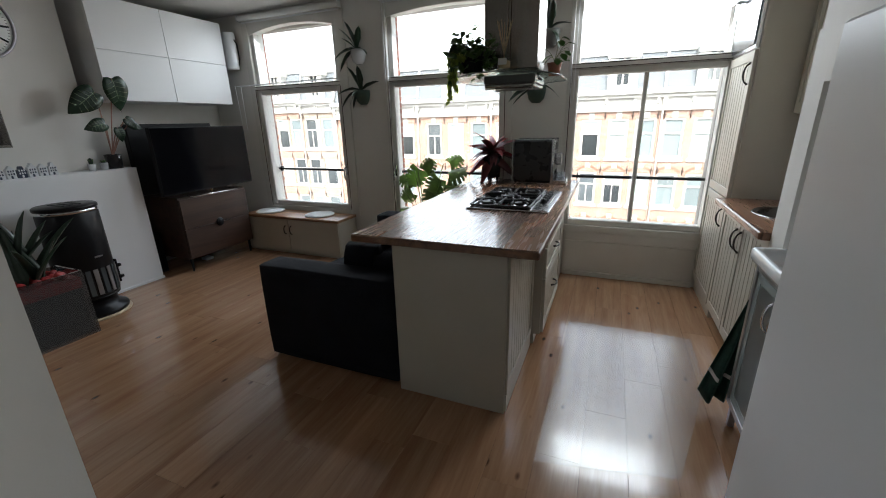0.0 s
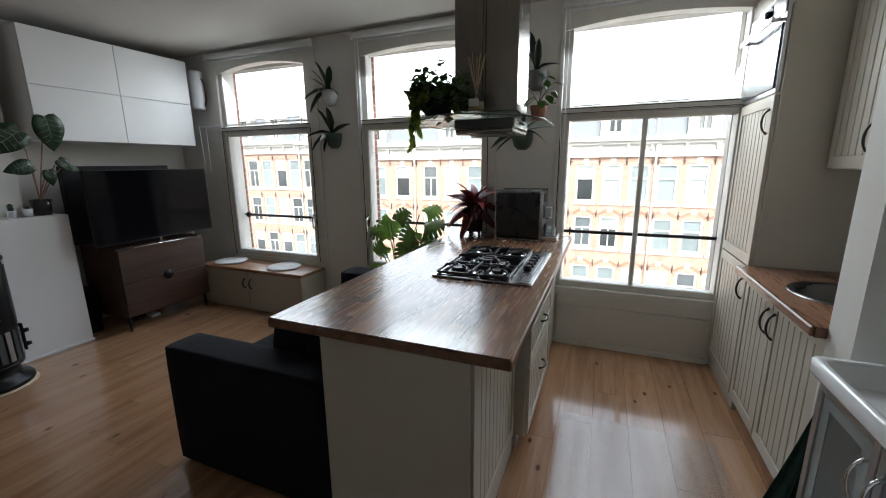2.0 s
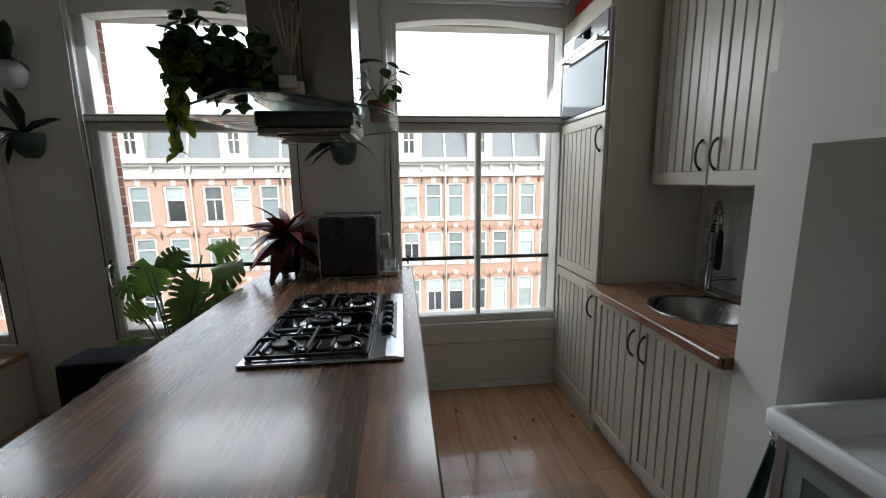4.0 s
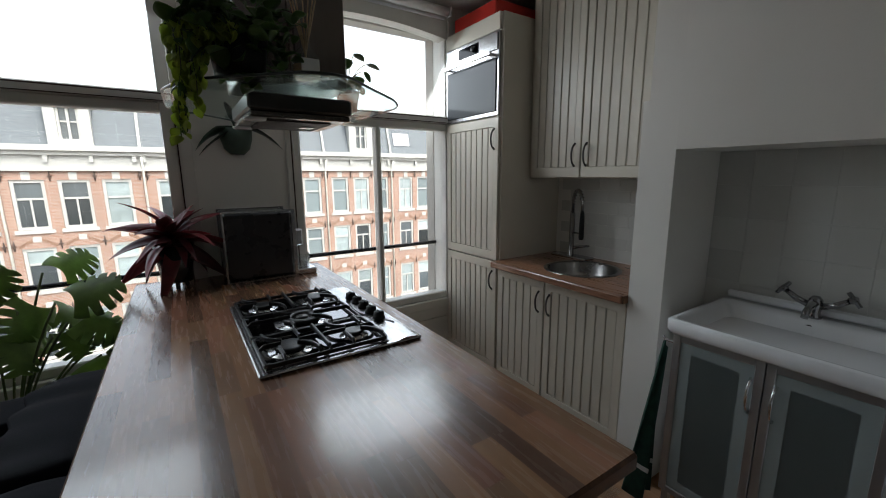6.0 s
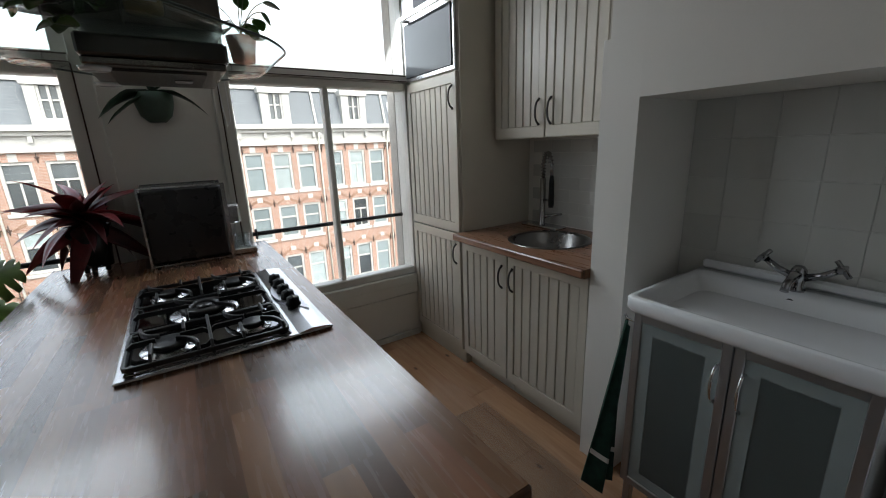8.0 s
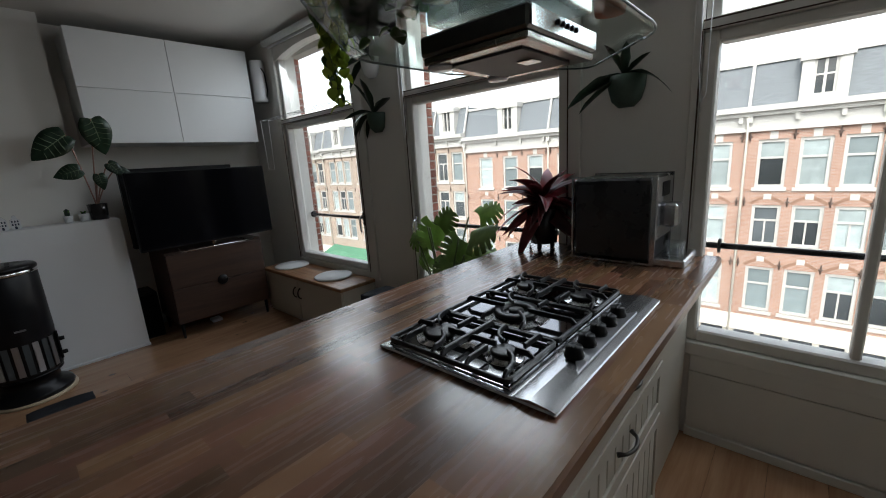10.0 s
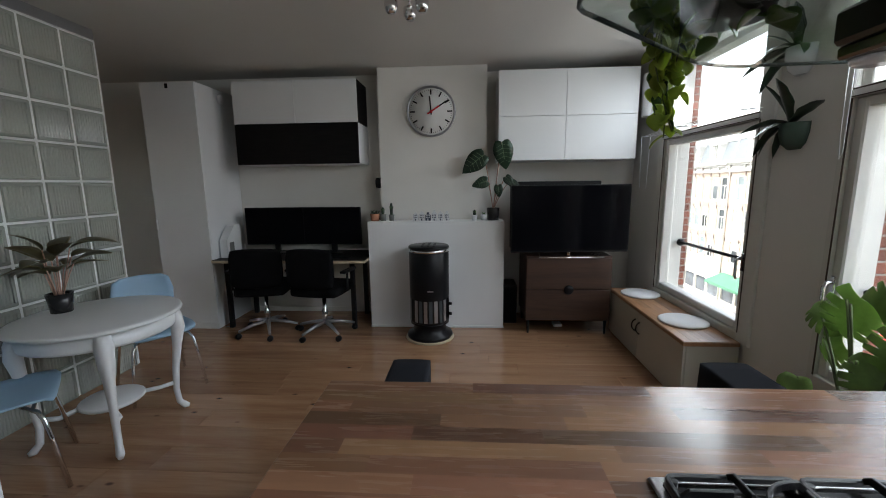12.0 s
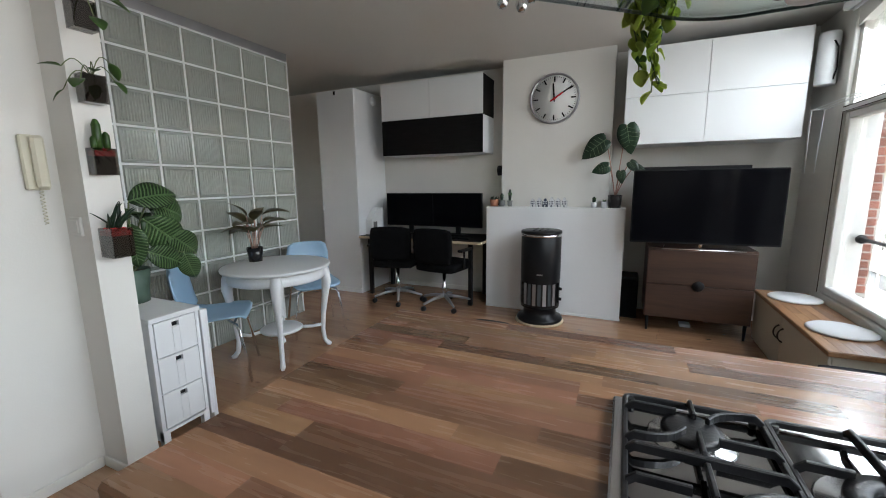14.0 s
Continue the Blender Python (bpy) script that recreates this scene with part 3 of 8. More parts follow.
    if i < 2:
        hx = gr - 0.028 if i == 0 else gl + 0.026
        bm = bmesh.new()
        box(bm, hx - 0.013, hx + 0.013, 3.932, 3.945, 0.90, 1.02, 0.004)
        tube(bm, [(hx, 3.94, 0.99), (hx, 3.905, 0.985), (hx, 3.895, 0.96), (hx, 3.897, 0.87), (hx + 0.008, 3.90, 0.85)], 0.009, 10)
        part("window_handle", bm, M_chrome, win, "chrome espagnolette handle")
    return win


for i in range(3):
    build_window(i)


def build_window_apron():
    """Painted boards below the kitchen window, with a seam between them."""
    tr = thing("trim", "cream-painted boards below the kitchen window", "trim", (0.13, 3.94, 0), kind="structure")
    for z0, z1, d in ((0.352, 0.468, 0.020), (0.048, 0.346, 0.014), (0.0, 0.044, 0.024)):
        part("board", B(-0.40, 0.697, 3.9495 - d, 3.9495, z0, z1, b=0.003), M_frame, tr)


build_window_apron()


def build_rear_window():
    """The window that lights the room behind the glass blocks."""
    win = thing("window_4", "plain cream-painted window in the rear room", "window", (-2.6, -3.4, 1.35), kind="structure")
    bm = bmesh.new()
    for x0, x1, z0, z1 in ((-3.0, -2.93, 1.35, 2.15), (-2.27, -2.2, 1.35, 2.15), (-2.93, -2.27, 1.35, 1.42), (-2.93, -2.27, 2.08, 2.15)):
        box(bm, x0, x1, -3.46, -3.38, z0, z1, 0.005)
    part("window_frame", bm, M_frame, win)
    part("pane", B(-2.935, -2.265, -3.422, -3.418, 1.415, 2.085), M_glass, win, "clear glass").visible_shadow = False


build_rear_window()


def build_outer_bricks():
    """Bricks of the outer reveals, seen past the glass."""
    sizes = {}
    for w, side in ((WIN[0], 0), (WIN[1], 0), (WIN[2], 0), (WIN[0], 1), (WIN[1], 1)):
        x = w[0] + 0.02 if side == 0 else w[1] - 0.02
        z = 0.50
        k = 0
        while z < 2.48:
            L = 0.071 if k % 2 == 0 else 0.065
            if L not in sizes:
                sizes[L] = mesh_from(B(-0.055, 0.055, 0, L, 0, 0.055, b=0.004), "brick", M_brick)
            xx = x - 0.047 if side == 0 else x + 0.047
            shared("brick", sizes[L], wall_north, Matrix.Translation(Vector((xx, 4.161, z)) - wall_north.location))
            z += 0.065
            k += 1


# ---- outside: street and facades ----
def grid_wall(bm, xs, zs, holes, y0, y1):
    for i in range(len(xs) - 1):
        for j in range(len(zs) - 1):
            if (i, j) not in holes:
                box(bm, xs[i], xs[i + 1], y0, y1, zs[j], zs[j + 1])


YF = 27.0
G = -10.6


def window_meshes(w, h, head):
    """Parts of a sash window across the street; head is flat, arched or striped."""
    t = 0.13
    zt = h * 0.60
    bm = bmesh.new()
    box(bm, 0, t, 0, 0.16, 0, h)
    box(bm, w - t, w, 0, 0.16, 0, h)
    box(bm, t, w - t, 0, 0.16, 0, t)
    box(bm, t, w - t, 0, 0.16, h - t, h)
    box(bm, t, w - t, 0.03, 0.16, zt, zt + 0.10)
    out = {"frame": mesh_from(bm, "window_frame", M_facwhite)}
    low = B(t, w - t, 0.10, 0.14, t, zt)
    upp = B(t, w - t, 0.08, 0.12, zt + 0.10, h - t)
    lo, up = mesh_from(low, "pane", M_facglass), mesh_from(upp, "pane", M_facglass)
    out["low"], out["up"] = [lo], [up]
    for mm in (M_curtain, M_greyblind, M_yellow, M_greencur):
        for key, me in (("low", lo), ("up", up)):
            c = me.copy()
            c.materials.clear()
            c.materials.append(mm)
            out[key].append(c)
    bm = bmesh.new()
    box(bm, w / 2 - 0.035, w / 2 + 0.035, 0.05, 0.13, t, zt)
    out["bar"] = mesh_from(bm, "glazing_bar", M_facwhite)
    out["sill"] = mesh_from(B(-0.10, w + 0.10, -0.14, 0.05, -0.17, 0), "sill", M_facwhite)
    out["key"] = mesh_from(B(w / 2 - 0.15, w / 2 + 0.15, -0.08, 0.05, h + (0.0 if head == "flat" else 0.30), h + (0.36 if head == "flat" else 0.56)), "keystone", M_facwhite)
    out["block"] = mesh_from(B(-0.14, 0.14, -0.04, 0.05, h, h + (0.30 if head == "flat" else 0.20)), "springer_stone", M_facwhite)
    bm = bmesh.new()
    if head == "arched":
        n = 10
        lower = [(-0.02 + (w + 0.04) * k / n, h + 0.04 + 0.27 * math.sin(math.pi * k / n)) for k in range(n + 1)]
        upper = [(-0.14 + (w + 0.28) * k / n, h + 0.10 + 0.36 * math.sin(math.pi * k / n)) for k in range(n + 1)]
        extrude_poly(bm, lower + upper[::-1], "y", -0.07, 0.06)
        out["arch"] = mesh_from(bm, "brick_arch", M_archbrick)
    elif head == "striped":
        k, n = 0, 7
        while k < n:
            box(bm, -0.12 + (w + 0.24) * k / n, -0.12 + (w + 0.24) * (k + 1) / n, -0.05, 0.05, h, h + 0.34)
            k += 2
        out["arch"] = mesh_from(bm, "lintel", M_facwhite)
    else:
        box(bm, 0.13, w - 0.13, -0.02, 0.05, h, h + 0.28)
        out["arch"] = mesh_from(bm, "lintel", M_archbrick)
    return out


def anchor_mesh():
    """A forged wall anchor with a scrolled foot."""
    bm = bmesh.new()
    tube(bm, [(0, -0.03, -0.22), (0.0, -0.06, -0.05), (0, -0.06, 0.10), (0, -0.03, 0.24)], [0.022, 0.04, 0.036, 0.018], 6)
    tube(bm, [(-0.09, -0.04, 0.02), (0, -0.07, -0.02), (0.09, -0.04, 0.02)], [0.022, 0.034, 0.022], 6)
    return mesh_from(bm, "wall_anchor", M_anchor)


ANCHOR = anchor_mesh()
WINDOWS = {}
rng = random.Random(7)


def build_house(x0, x1, cols, width, brick, rows, top, label, dormers=(), heads=("arched", "arched", "flat"), skylight=None, awning=None, yellow=(), blind=0.3):
    """A terraced house: three storeys of sashes over a shop, white cornice, slate mansard."""
    house = thing("house", label, "house", ((x0 + x1) / 2, YF, G), group="houses across the street")
    o = -Vector(house.location)
    z_frieze, z_corn = top
    xs = [x0]
    for c in cols:
        xs += [c - width / 2, c + width / 2]
    xs.append(x1)
    zs = [G + 3.0]
    for z0, z1 in rows:
        zs += [z0, z1]
    zs.append(z_corn - 0.1)
    holes = {(2 * k + 1, 2 * j + 1) for k in range(len(cols)) for j in range(len(rows))}
    bm = bmesh.new()
    grid_wall(bm, xs, zs, holes, YF, YF + 0.35)
    part("wall", bm, brick, house)
    # added dark sheet behind the windows, shade of the rooms put in as colour
    part("room_shade", B(x0, x1, YF + 0.36, YF + 0.5, G + 3.0, z_corn), M_seamshade, house)
    I = Matrix.Identity(4)
    for j, (z0, z1) in enumerate(rows):
        key = (width, round(z1 - z0, 2), heads[j])
        if key not in WINDOWS:
            WINDOWS[key] = window_meshes(*key)
        wm = WINDOWS[key]
        for k, c in enumerate(cols):
            f = shared("window", wm["frame"], house, Matrix.Translation(Vector((c - width / 2, YF + 0.06, z0)) + o))
            u, v = rng.random(), rng.random()
            q = 2 if u < blind else 1 if u < blind + 0.3 else 0
            p = q if q or v < 0.5 else 1
            if (j, k) in yellow:
                p = q = 3
            shared("pane", wm["up"][p], f, I)
            shared("pane", wm["low"][q], f, I)
            if v < 0.6 and q != 2:
                shared("glazing_bar", wm["bar"], f, I)
            shared("sill", wm["sill"], f, I)
            if heads[j] != "striped":
                shared("keystone", wm["key"], f, I)
                for x in (0.0, width):
                    shared("springer_stone", wm["block"], f, Matrix.Translation((x, 0, 0)))
            shared("brick_arch" if heads[j] == "arched" else "lintel", wm["arch"], f, I)
        mids = [x0 + 0.16] + [(a + b) / 2 for a, b in zip(cols, cols[1:])] + [x1 - 0.16]
        for x in mids:
            shared("wall_anchor", ANCHOR, house, Matrix.Translation(Vector((x, YF, z1 + 0.16)) + o))
    bm = bmesh.new()          # frieze, brackets and gutter
    box(bm, x0, x1, YF - 0.10, YF - 0.002, z_frieze, z_corn - 0.45)
    box(bm, x0, x1, YF - 0.16, YF - 0.101, z_frieze - 0.06, z_frieze + 0.08)
    box(bm, x0, x1, YF - 0.30, YF - 0.002, z_corn - 0.45, z_corn - 0.26)
    box(bm, x0, x1, YF - 0.50, YF + 0.3, z_corn - 0.26, z_corn)
    for x in [x0 + 0.12] + [(a + b) / 2 for a, b in zip(cols, cols[1:])] + [x1 - 0.26]:
        box(bm, x - 0.08, x + 0.08, YF - 0.28, YF - 0.101, z_corn - 0.75, z_corn - 0.451)
    part("cornice", bm, M_facwhite, house, "white painted cornice")
    zr = z_corn + 1.95
    bm = bmesh.new()
    extrude_poly(bm, [(YF + 0.02, z_corn), (YF + 0.62, zr), (YF + 7.0, zr + 0.1), (YF + 7.0, z_corn)], "x", x0, x1)
    roof = part("roof", bm, M_slate, house, "steep blue-grey slate mansard")
    part("roof_edge", B(x0, x1, YF + 0.52, YF + 0.80, zr + 0.005, zr + 0.16), M_facwhite, roof, "white roof edge")
    bm = bmesh.new()
    extrude_poly(bm, [(YF - 0.12, z_corn), (YF + 0.48, zr + 0.02), (YF + 0.60, zr + 0.02), (YF + 0.02, z_corn)], "x", x1 - 0.06, x1 + 0.06)
    part("party_strip", bm, M_facwhite, roof, "white lead party strip")
    for c in dormers:
        bm = bmesh.new()
        box(bm, c - 0.80, c - 0.40, YF - 0.10, YF + 0.8, z_corn + 0.02, z_corn + 1.95)
        box(bm, c + 0.40, c + 0.80, YF - 0.10, YF + 0.8, z_corn + 0.02, z_corn + 1.95)
        box(bm, c - 0.40, c + 0.40, YF - 0.10, YF + 0.8, z_corn + 0.02, z_corn + 0.30)
        box(bm, c - 0.88, c + 0.88, YF - 0.18, YF + 0.9, z_corn + 1.72, z_corn + 2.05)
        for xx in (-0.40, -0.05, 0.30):
            box(bm, c + xx, c + xx + 0.10, YF - 0.02, YF + 0.1, z_corn + 0.30, z_corn + 1.72)
        box(bm, c - 0.30, c + 0.30, YF + 0.0, YF + 0.08, z_corn + 1.05, z_corn + 1.12)
        dm = part("dormer", bm, M_facwhite, house, "white wooden dormer")
        part("pane", B(c - 0.40, c + 0.40, YF + 0.101, YF + 0.14, z_corn + 0.30, z_corn + 1.72), M_facglass, dm)
    if skylight:
        a = math.atan2(0.60, 1.95)
        bm = bmesh.new()
        box(bm, -0.62, 0.62, -0.07, 0.0, -0.45, 0.45, 0.02)
        sl = part("skylight", bm, M_alu, house)
        m = Matrix.Translation(Vector((skylight, YF + 0.32, z_corn + 0.98)) + o) @ Matrix.Rotation(-a, 4, "X")
        sl.data.transform(Matrix.Translation(-o))
        sl.matrix_basis = m
        bm = bmesh.new()
        box(bm, -0.52, 0.52, -0.085, -0.071, -0.36, 0.36)
        pane = part("pane", bm, M_curtain, sl)
        pane.data.transform(Matrix.Translation(-o))
    bm = bmesh.new()          # ground floor: plinth, posts and shop glazing
    box(bm, x0, x1, YF, YF + 0.3, G, G + 0.5)
    box(bm, x0, x1, YF - 0.10, YF + 0.3, G + 2.15, G + 3.0)
    n = 4
    for k in range(n + 1):
        c = x0 + (x1 - x0 - 0.25) * k / n
        box(bm, c, c + 0.25, YF, YF + 0.3, G + 0.5, G + 2.15)
    part("shop_front", bm, M_stone, house)
    part("shop_glass", B(x0, x1, YF + 0.15, YF + 0.2, G + 0.5, G + 2.15), M_shop, house)
    if awning:
        bm = bmesh.new()
        extrude_poly(bm, [(YF - 0.12, G + 3.3), (YF - 1.7, G + 2.6), (YF - 1.7, G + 2.35), (YF - 0.12, G + 3.1)], "x", x0 + 0.4, x1 - 0.4)
        part("awning", bm, awning, house, "sloping canvas awning")
    bm = bmesh.new()
    tube(bm, [(x0 + 0.02, YF - 0.09, G + 0.2), (x0 + 0.02, YF - 0.09, z_frieze - 0.2), (x0 + 0.02, YF - 0.3, z_corn - 0.5)], 0.055)
    part("downpipe", bm, M_stone, house)
    return house


def build_street():
    bm = B(-140, 140, 4.24, 120, G - 0.4, G)
    tagged(structure("ground", bm, M_asphalt, "grey asphalt street far below the windows"), category="road")
    for y0, y1 in ((4.241, 7.2), (YF - 3.6, YF)):
        structure("pavement", B(-110, 60, y0, y1, G, G + 0.12), M_pave, "pale slab pavement along the houses")
    near = [(-7.25, -4.93), (-3.78, -1.77), (-0.90, 1.38)]
    far = [(-6.30, -4.20), (-3.33, -1.17), (-0.40, 1.95)]
    specs = [(-20.0, -12.95, (-18.1, -15.95, -13.95), 1.25, M_facA, (-16.05,), None),
             (-12.95, -7.60, (-11.75, -10.10, -8.45), 1.18, M_facA, (-10.25,), None),
             (-7.60, -2.35, (-6.65, -5.05, -3.45), 1.16, M_facA, (-4.88,), None),
             (-2.35, 2.45, (-1.30, 0.23, 1.71), 1.12, M_facA, (0.20,), None),
             (2.45, 6.95, (3.15, 4.68, 6.12), 1.12, M_facA, (4.70,), None),
             (6.95, 11.60, (7.92, 9.40, 10.82), 1.12, M_facA, (9.45,), None),
             (11.60, 16.30, (12.77, 14.25, 15.50), 1.12, M_facA, (), 12.6),
             (16.30, 20.90, (17.2, 18.6, 20.0), 1.12, M_facA, (18.6,), None),
             (20.90, 25.60, (21.9, 23.3, 24.6), 1.12, M_facA, (23.2,), None),
             (25.60, 30.60, (26.8, 28.2, 29.5), 1.12, M_facB, (28.2,), None)]
    for x0, x1, cols, w, br, dorm, sky_x in specs:
        build_house(x0, x1, cols, w, br, near, (1.84, 2.95), "orange brick terraced house with white sashes and slate mansard", dorm, skylight=sky_x)
    striped = ("striped", "striped", "striped")
    build_house(-23.3, -20.0, (-22.5, -20.9), 1.2, M_facB, far, (2.40, 3.30), "narrow pale brick house with coloured blinds", (-21.7,), striped, blind=0.5)
    build_house(-31.4, -23.3, (-30.4, -28.5, -26.95, -25.4, -24.0), 1.2, M_facA, far, (2.46, 3.40), "orange brick house with striped stone lintels", (-29.0, -25.6), striped, awning=M_redcanvas, yellow=((0, 0), (1, 0)))
    build_house(-40.2, -31.4, (-38.7, -37.3, -35.95, -33.7, -32.4), 1.15, M_facB, far, (2.40, 3.40), "buff brick house with pale stone bands", (-37.2, -33.2), striped, awning=M_greencanvas, yellow=((0, 3), (1, 3), (1, 4), (0, 4)))
    for x in (-49.0, -57.8, -66.6, -75.4):
        cols = [x + 0.9 + 1.4 * k for k in range(6)]
        build_house(x, x + 8.8, cols, 1.1, M_facB, far, (2.40, 3.30), "buff brick house farther down the street", (x + 2.6, x + 6.2), striped)


# ---- handles, doors, plants: shared builders ----
def bow_handle(parent, x, y, z, out=(-1, 0), length=0.13, mat_=None, label="", vertical=True):
    """A bowed cabinet pull, standing off along out."""
    bm = bmesh.new()
    pts, rs = [], []
    for k in range(9):
        u = -1 + 2 * k / 8
        d = 0.030 * (1 - u * u) ** 0.6 if abs(u) < 1 else 0.0
        if vertical:
            pts.append((x + out[0] * d, y + out[1] * d, z + u * length / 2))
        else:
            pts.append((x + out[0] * d - out[1] * u * length / 2, y + out[1] * d + out[0] * u * length / 2, z))
        rs.append(0.0075 if abs(u) > 0.8 else 0.0045 + 0.0015 * (1 - abs(u)))
    tube(bm, pts, rs, 8)
    return part("handle", bm, mat_ or M_pewter, parent, label)


def grooved_door(parent, axis_x, y0, y1, z0, z1, out=-1, name="door", rail=0.045, boards=None, th=0.02):
    """A tongue-and-groove front in the plane x = axis_x, facing out along x."""
    bm = bmesh.new()
    xf = axis_x + out * th
    inner = (axis_x + out * th * 0.3, axis_x + out * th * 0.72)
    rz = rail * 1.3
    c = 0.002
    loops = []
    for x, dy, dz in ((axis_x, 0, 0), (xf - out * c, 0, 0), (xf, c, c), (xf, rail - c, rz - c), (xf - out * c, rail, rz), (inner[0], rail, rz)):
        loops.append([bm.verts.new((x, yy, zz)) for yy, zz in ((y0 + dy, z0 + dz), (y1 - dy, z0 + dz), (y1 - dy, z1 - dz), (y0 + dy, z1 - dz))])
    for p, q in zip(loops, loops[1:]):
        for k in range(4):
            bm.faces.new([p[k], p[(k + 1) % 4], q[(k + 1) % 4], q[k]])
    bm.faces.new(loops[0][::-1])
    bm.faces.new(loops[-1])
    door = part(name, bm, M_cream, parent)
    n = boards or max(3, round((y1 - y0 - 2 * rail) / 0.062))
    p = (y1 - y0 - 2 * rail) / n
    for k in range(n):
        bm = bmesh.new()
        box(bm, min(inner), max(inner), y0 + rail + p * k + 0.003, y0 + rail + p * (k + 1) - 0.003, z0 + rail * 1.3, z1 - rail * 1.3, 0.003)
        part("board", bm, M_cream, door)
    return door


def leaf_mesh(name, length, width, material, droop=0.35, fold=0.25, n=8, shape="oval", vein=None):
    """A bent blade along +y from the origin."""
    bm = bmesh.new()
    rows = []
    for k in range(n + 1):
        u = k / n
        if shape == "heart":
            w = math.sin(math.pi * min(1, (u * 0.86 + 0.14))) ** 0.75 * (1.25 - 0.55 * u)
        elif shape == "frond":          # broadens to a blunt wavy end
            w = (0.34 + 0.66 * math.sin(min(1.0, u * 1.15) * 2.2)) * (1 - u ** 6) * (1 + 0.12 * math.sin(u * 17))
        elif shape == "lance":
            w = math.sin(math.pi * (u ** 0.8 * 0.9 + 0.1)) ** 0.9
        elif shape == "strap":
            w = min(1.0, 5 * u + 0.35) * (1 - u) ** 0.45
        else:
            w = math.sin(math.pi * (u ** 0.85 * 0.94 + 0.03)) ** 0.8
        w *= width / 2
        y = length * (u - 0.12 * droop * u * u)
        z = -droop * length * u * u * 0.8
        rows.append([bm.verts.new((s * w, y + (0.0 if s == 0 else -0.05 * length * (shape == "heart")), z + abs(s) * w * fold)) for s in (-1, -0.5, 0, 0.5, 1)])
    for a, b in zip(rows, rows[1:]):
        for c in range(4):
            bm.faces.new([a[c], a[c + 1], b[c + 1], b[c]]).smooth = True
    r = bmesh.ops.extrude_face_region(bm, geom=list(bm.faces))
    bmesh.ops.translate(bm, vec=(0, 0, -0.0012), verts=[v for v in r["geom"] if isinstance(v, bmesh.types.BMVert)])
    return mesh_from(bm, name, material)


def vein_mesh(length, width, droop, fold, n=8, pairs=6, r=0.0012, material=None):
    bm = bmesh.new()
    def at(u, s):
        w = math.sin(math.pi * (u ** 0.85 * 0.94 + 0.03)) ** 0.8 * width / 2 * 0.93
        return (s * w, length * (u - 0.12 * droop * u * u), -droop * length * u * u * 0.8 + abs(s) * w * fold + 0.0012)
    tube(bm, [at(k / 8, 0) for k in range(9)], r * 1.5, 4)
    for k in range(pairs):
        u = 0.08 + 0.78 * k / pairs
        for s in (-1, 1):
            tube(bm, [at(u, 0), at(min(0.97, u + 0.06), s * 0.5), at(min(0.985, u + 0.10), s)], r, 4)
    return mesh_from(bm, "leaf_vein", material or M_vein)


def monstera_mesh(size):
    """A broad heart-shaped blade cut into forward-swept fingers."""
    bm = bmesh.new()
    cuts = (0.30, 0.48, 0.66, 0.82)
    n = 60
    for s in (-1, 1):
        rows = []
        for k in range(n + 1):
            u = k / n
            half = size * 0.60 * (math.sin(math.pi * (0.20 + 0.80 * u)) ** 0.60 if u < 1 else 0.0)
            gap = min(abs(u - c + 0.045 * s) for c in cuts)
            cut = 0.0 if gap > 0.030 else (1 - gap / 0.030) ** 0.6
            half *= 1 - (0.40 + 0.28 * u) * cut
            row = []
            for q in range(6):
                v = q / 5
                x = s * half * v
                y = size * (u * 0.92) + size * v * v * (half / size) * (0.95 * (u - 0.42))
                row.append(bm.verts.new((x, y, -0.20 * size * (y / size) ** 2 - 0.20 * size * (2 * x / size) ** 2 + 0.10 * abs(x))))
            rows.append(row)
        for a, b in zip(rows, rows[1:]):
            for q in range(5):
                bm.faces.new([a[q], a[q + 1], b[q + 1], b[q]]).smooth = True
    bmesh.ops.remove_doubles(bm, verts=bm.verts, dist=0.0001)
    r = bmesh.ops.extrude_face_region(bm, geom=list(bm.faces))
    bmesh.ops.translate(bm, vec=(0, 0, -0.0012), verts=[v for v in r["geom"] if isinstance(v, bmesh.types.BMVert)])
    return mesh_from(bm, "leaf", M_monstera)


def leaf_pose(at, yaw, pitch, roll=0, s=1.0):
    return Matrix.Translation(at) @ Matrix.Rotation(radians(yaw), 4, "Z") @ Matrix.Rotation(radians(pitch), 4, "X") @ Matrix.Rotation(radians(roll), 4, "Y") @ Matrix.Diagonal((s, s, s, 1))


def facing(at, tip, normal, s=1.0):
    """A leaf's pose from where it points and where its face looks."""
    y = Vector(tip).normalized()
    n = Vector(normal)
    n = (n - y * n.dot(y)).normalized()
    x = y.cross(n)
    m = Matrix((x, y, n)).transposed().to_4x4()
    return Matrix.Translation(at) @ m @ Matrix.Diagonal((s, s, s, 1))


def pot(plant, x, y, z, r0, r1, h, material, label="", soil=True, seg=28):
    bm = bmesh.new()
    lathe(bm, [(0.0, 0.0), (r0, 0.0), (r0 + 0.3 * (r1 - r0), h * 0.4), (r1, h), (r1 - 0.006, h), (r1 - 0.010, h - 0.02), (0.0, h - 0.02)], x, y, z, seg)
    p = part("pot", bm, material, plant, label)
    if soil:
        bm = bmesh.new()
        lathe(bm, [(0.0, h - 0.012), (r1 * 0.5, h - 0.010), (r1 - 0.0105, h - 0.017), (0.0, h - 0.018)], x, y, z, 20)
        part("soil", bm, M_soil, p)
    return p


def stems(plant, segs, r, material=None):
    for pts in segs:
        bm = bmesh.new()
        tube(bm, pts, r, 6)
        part("stem", bm, material or M_stem, plant)


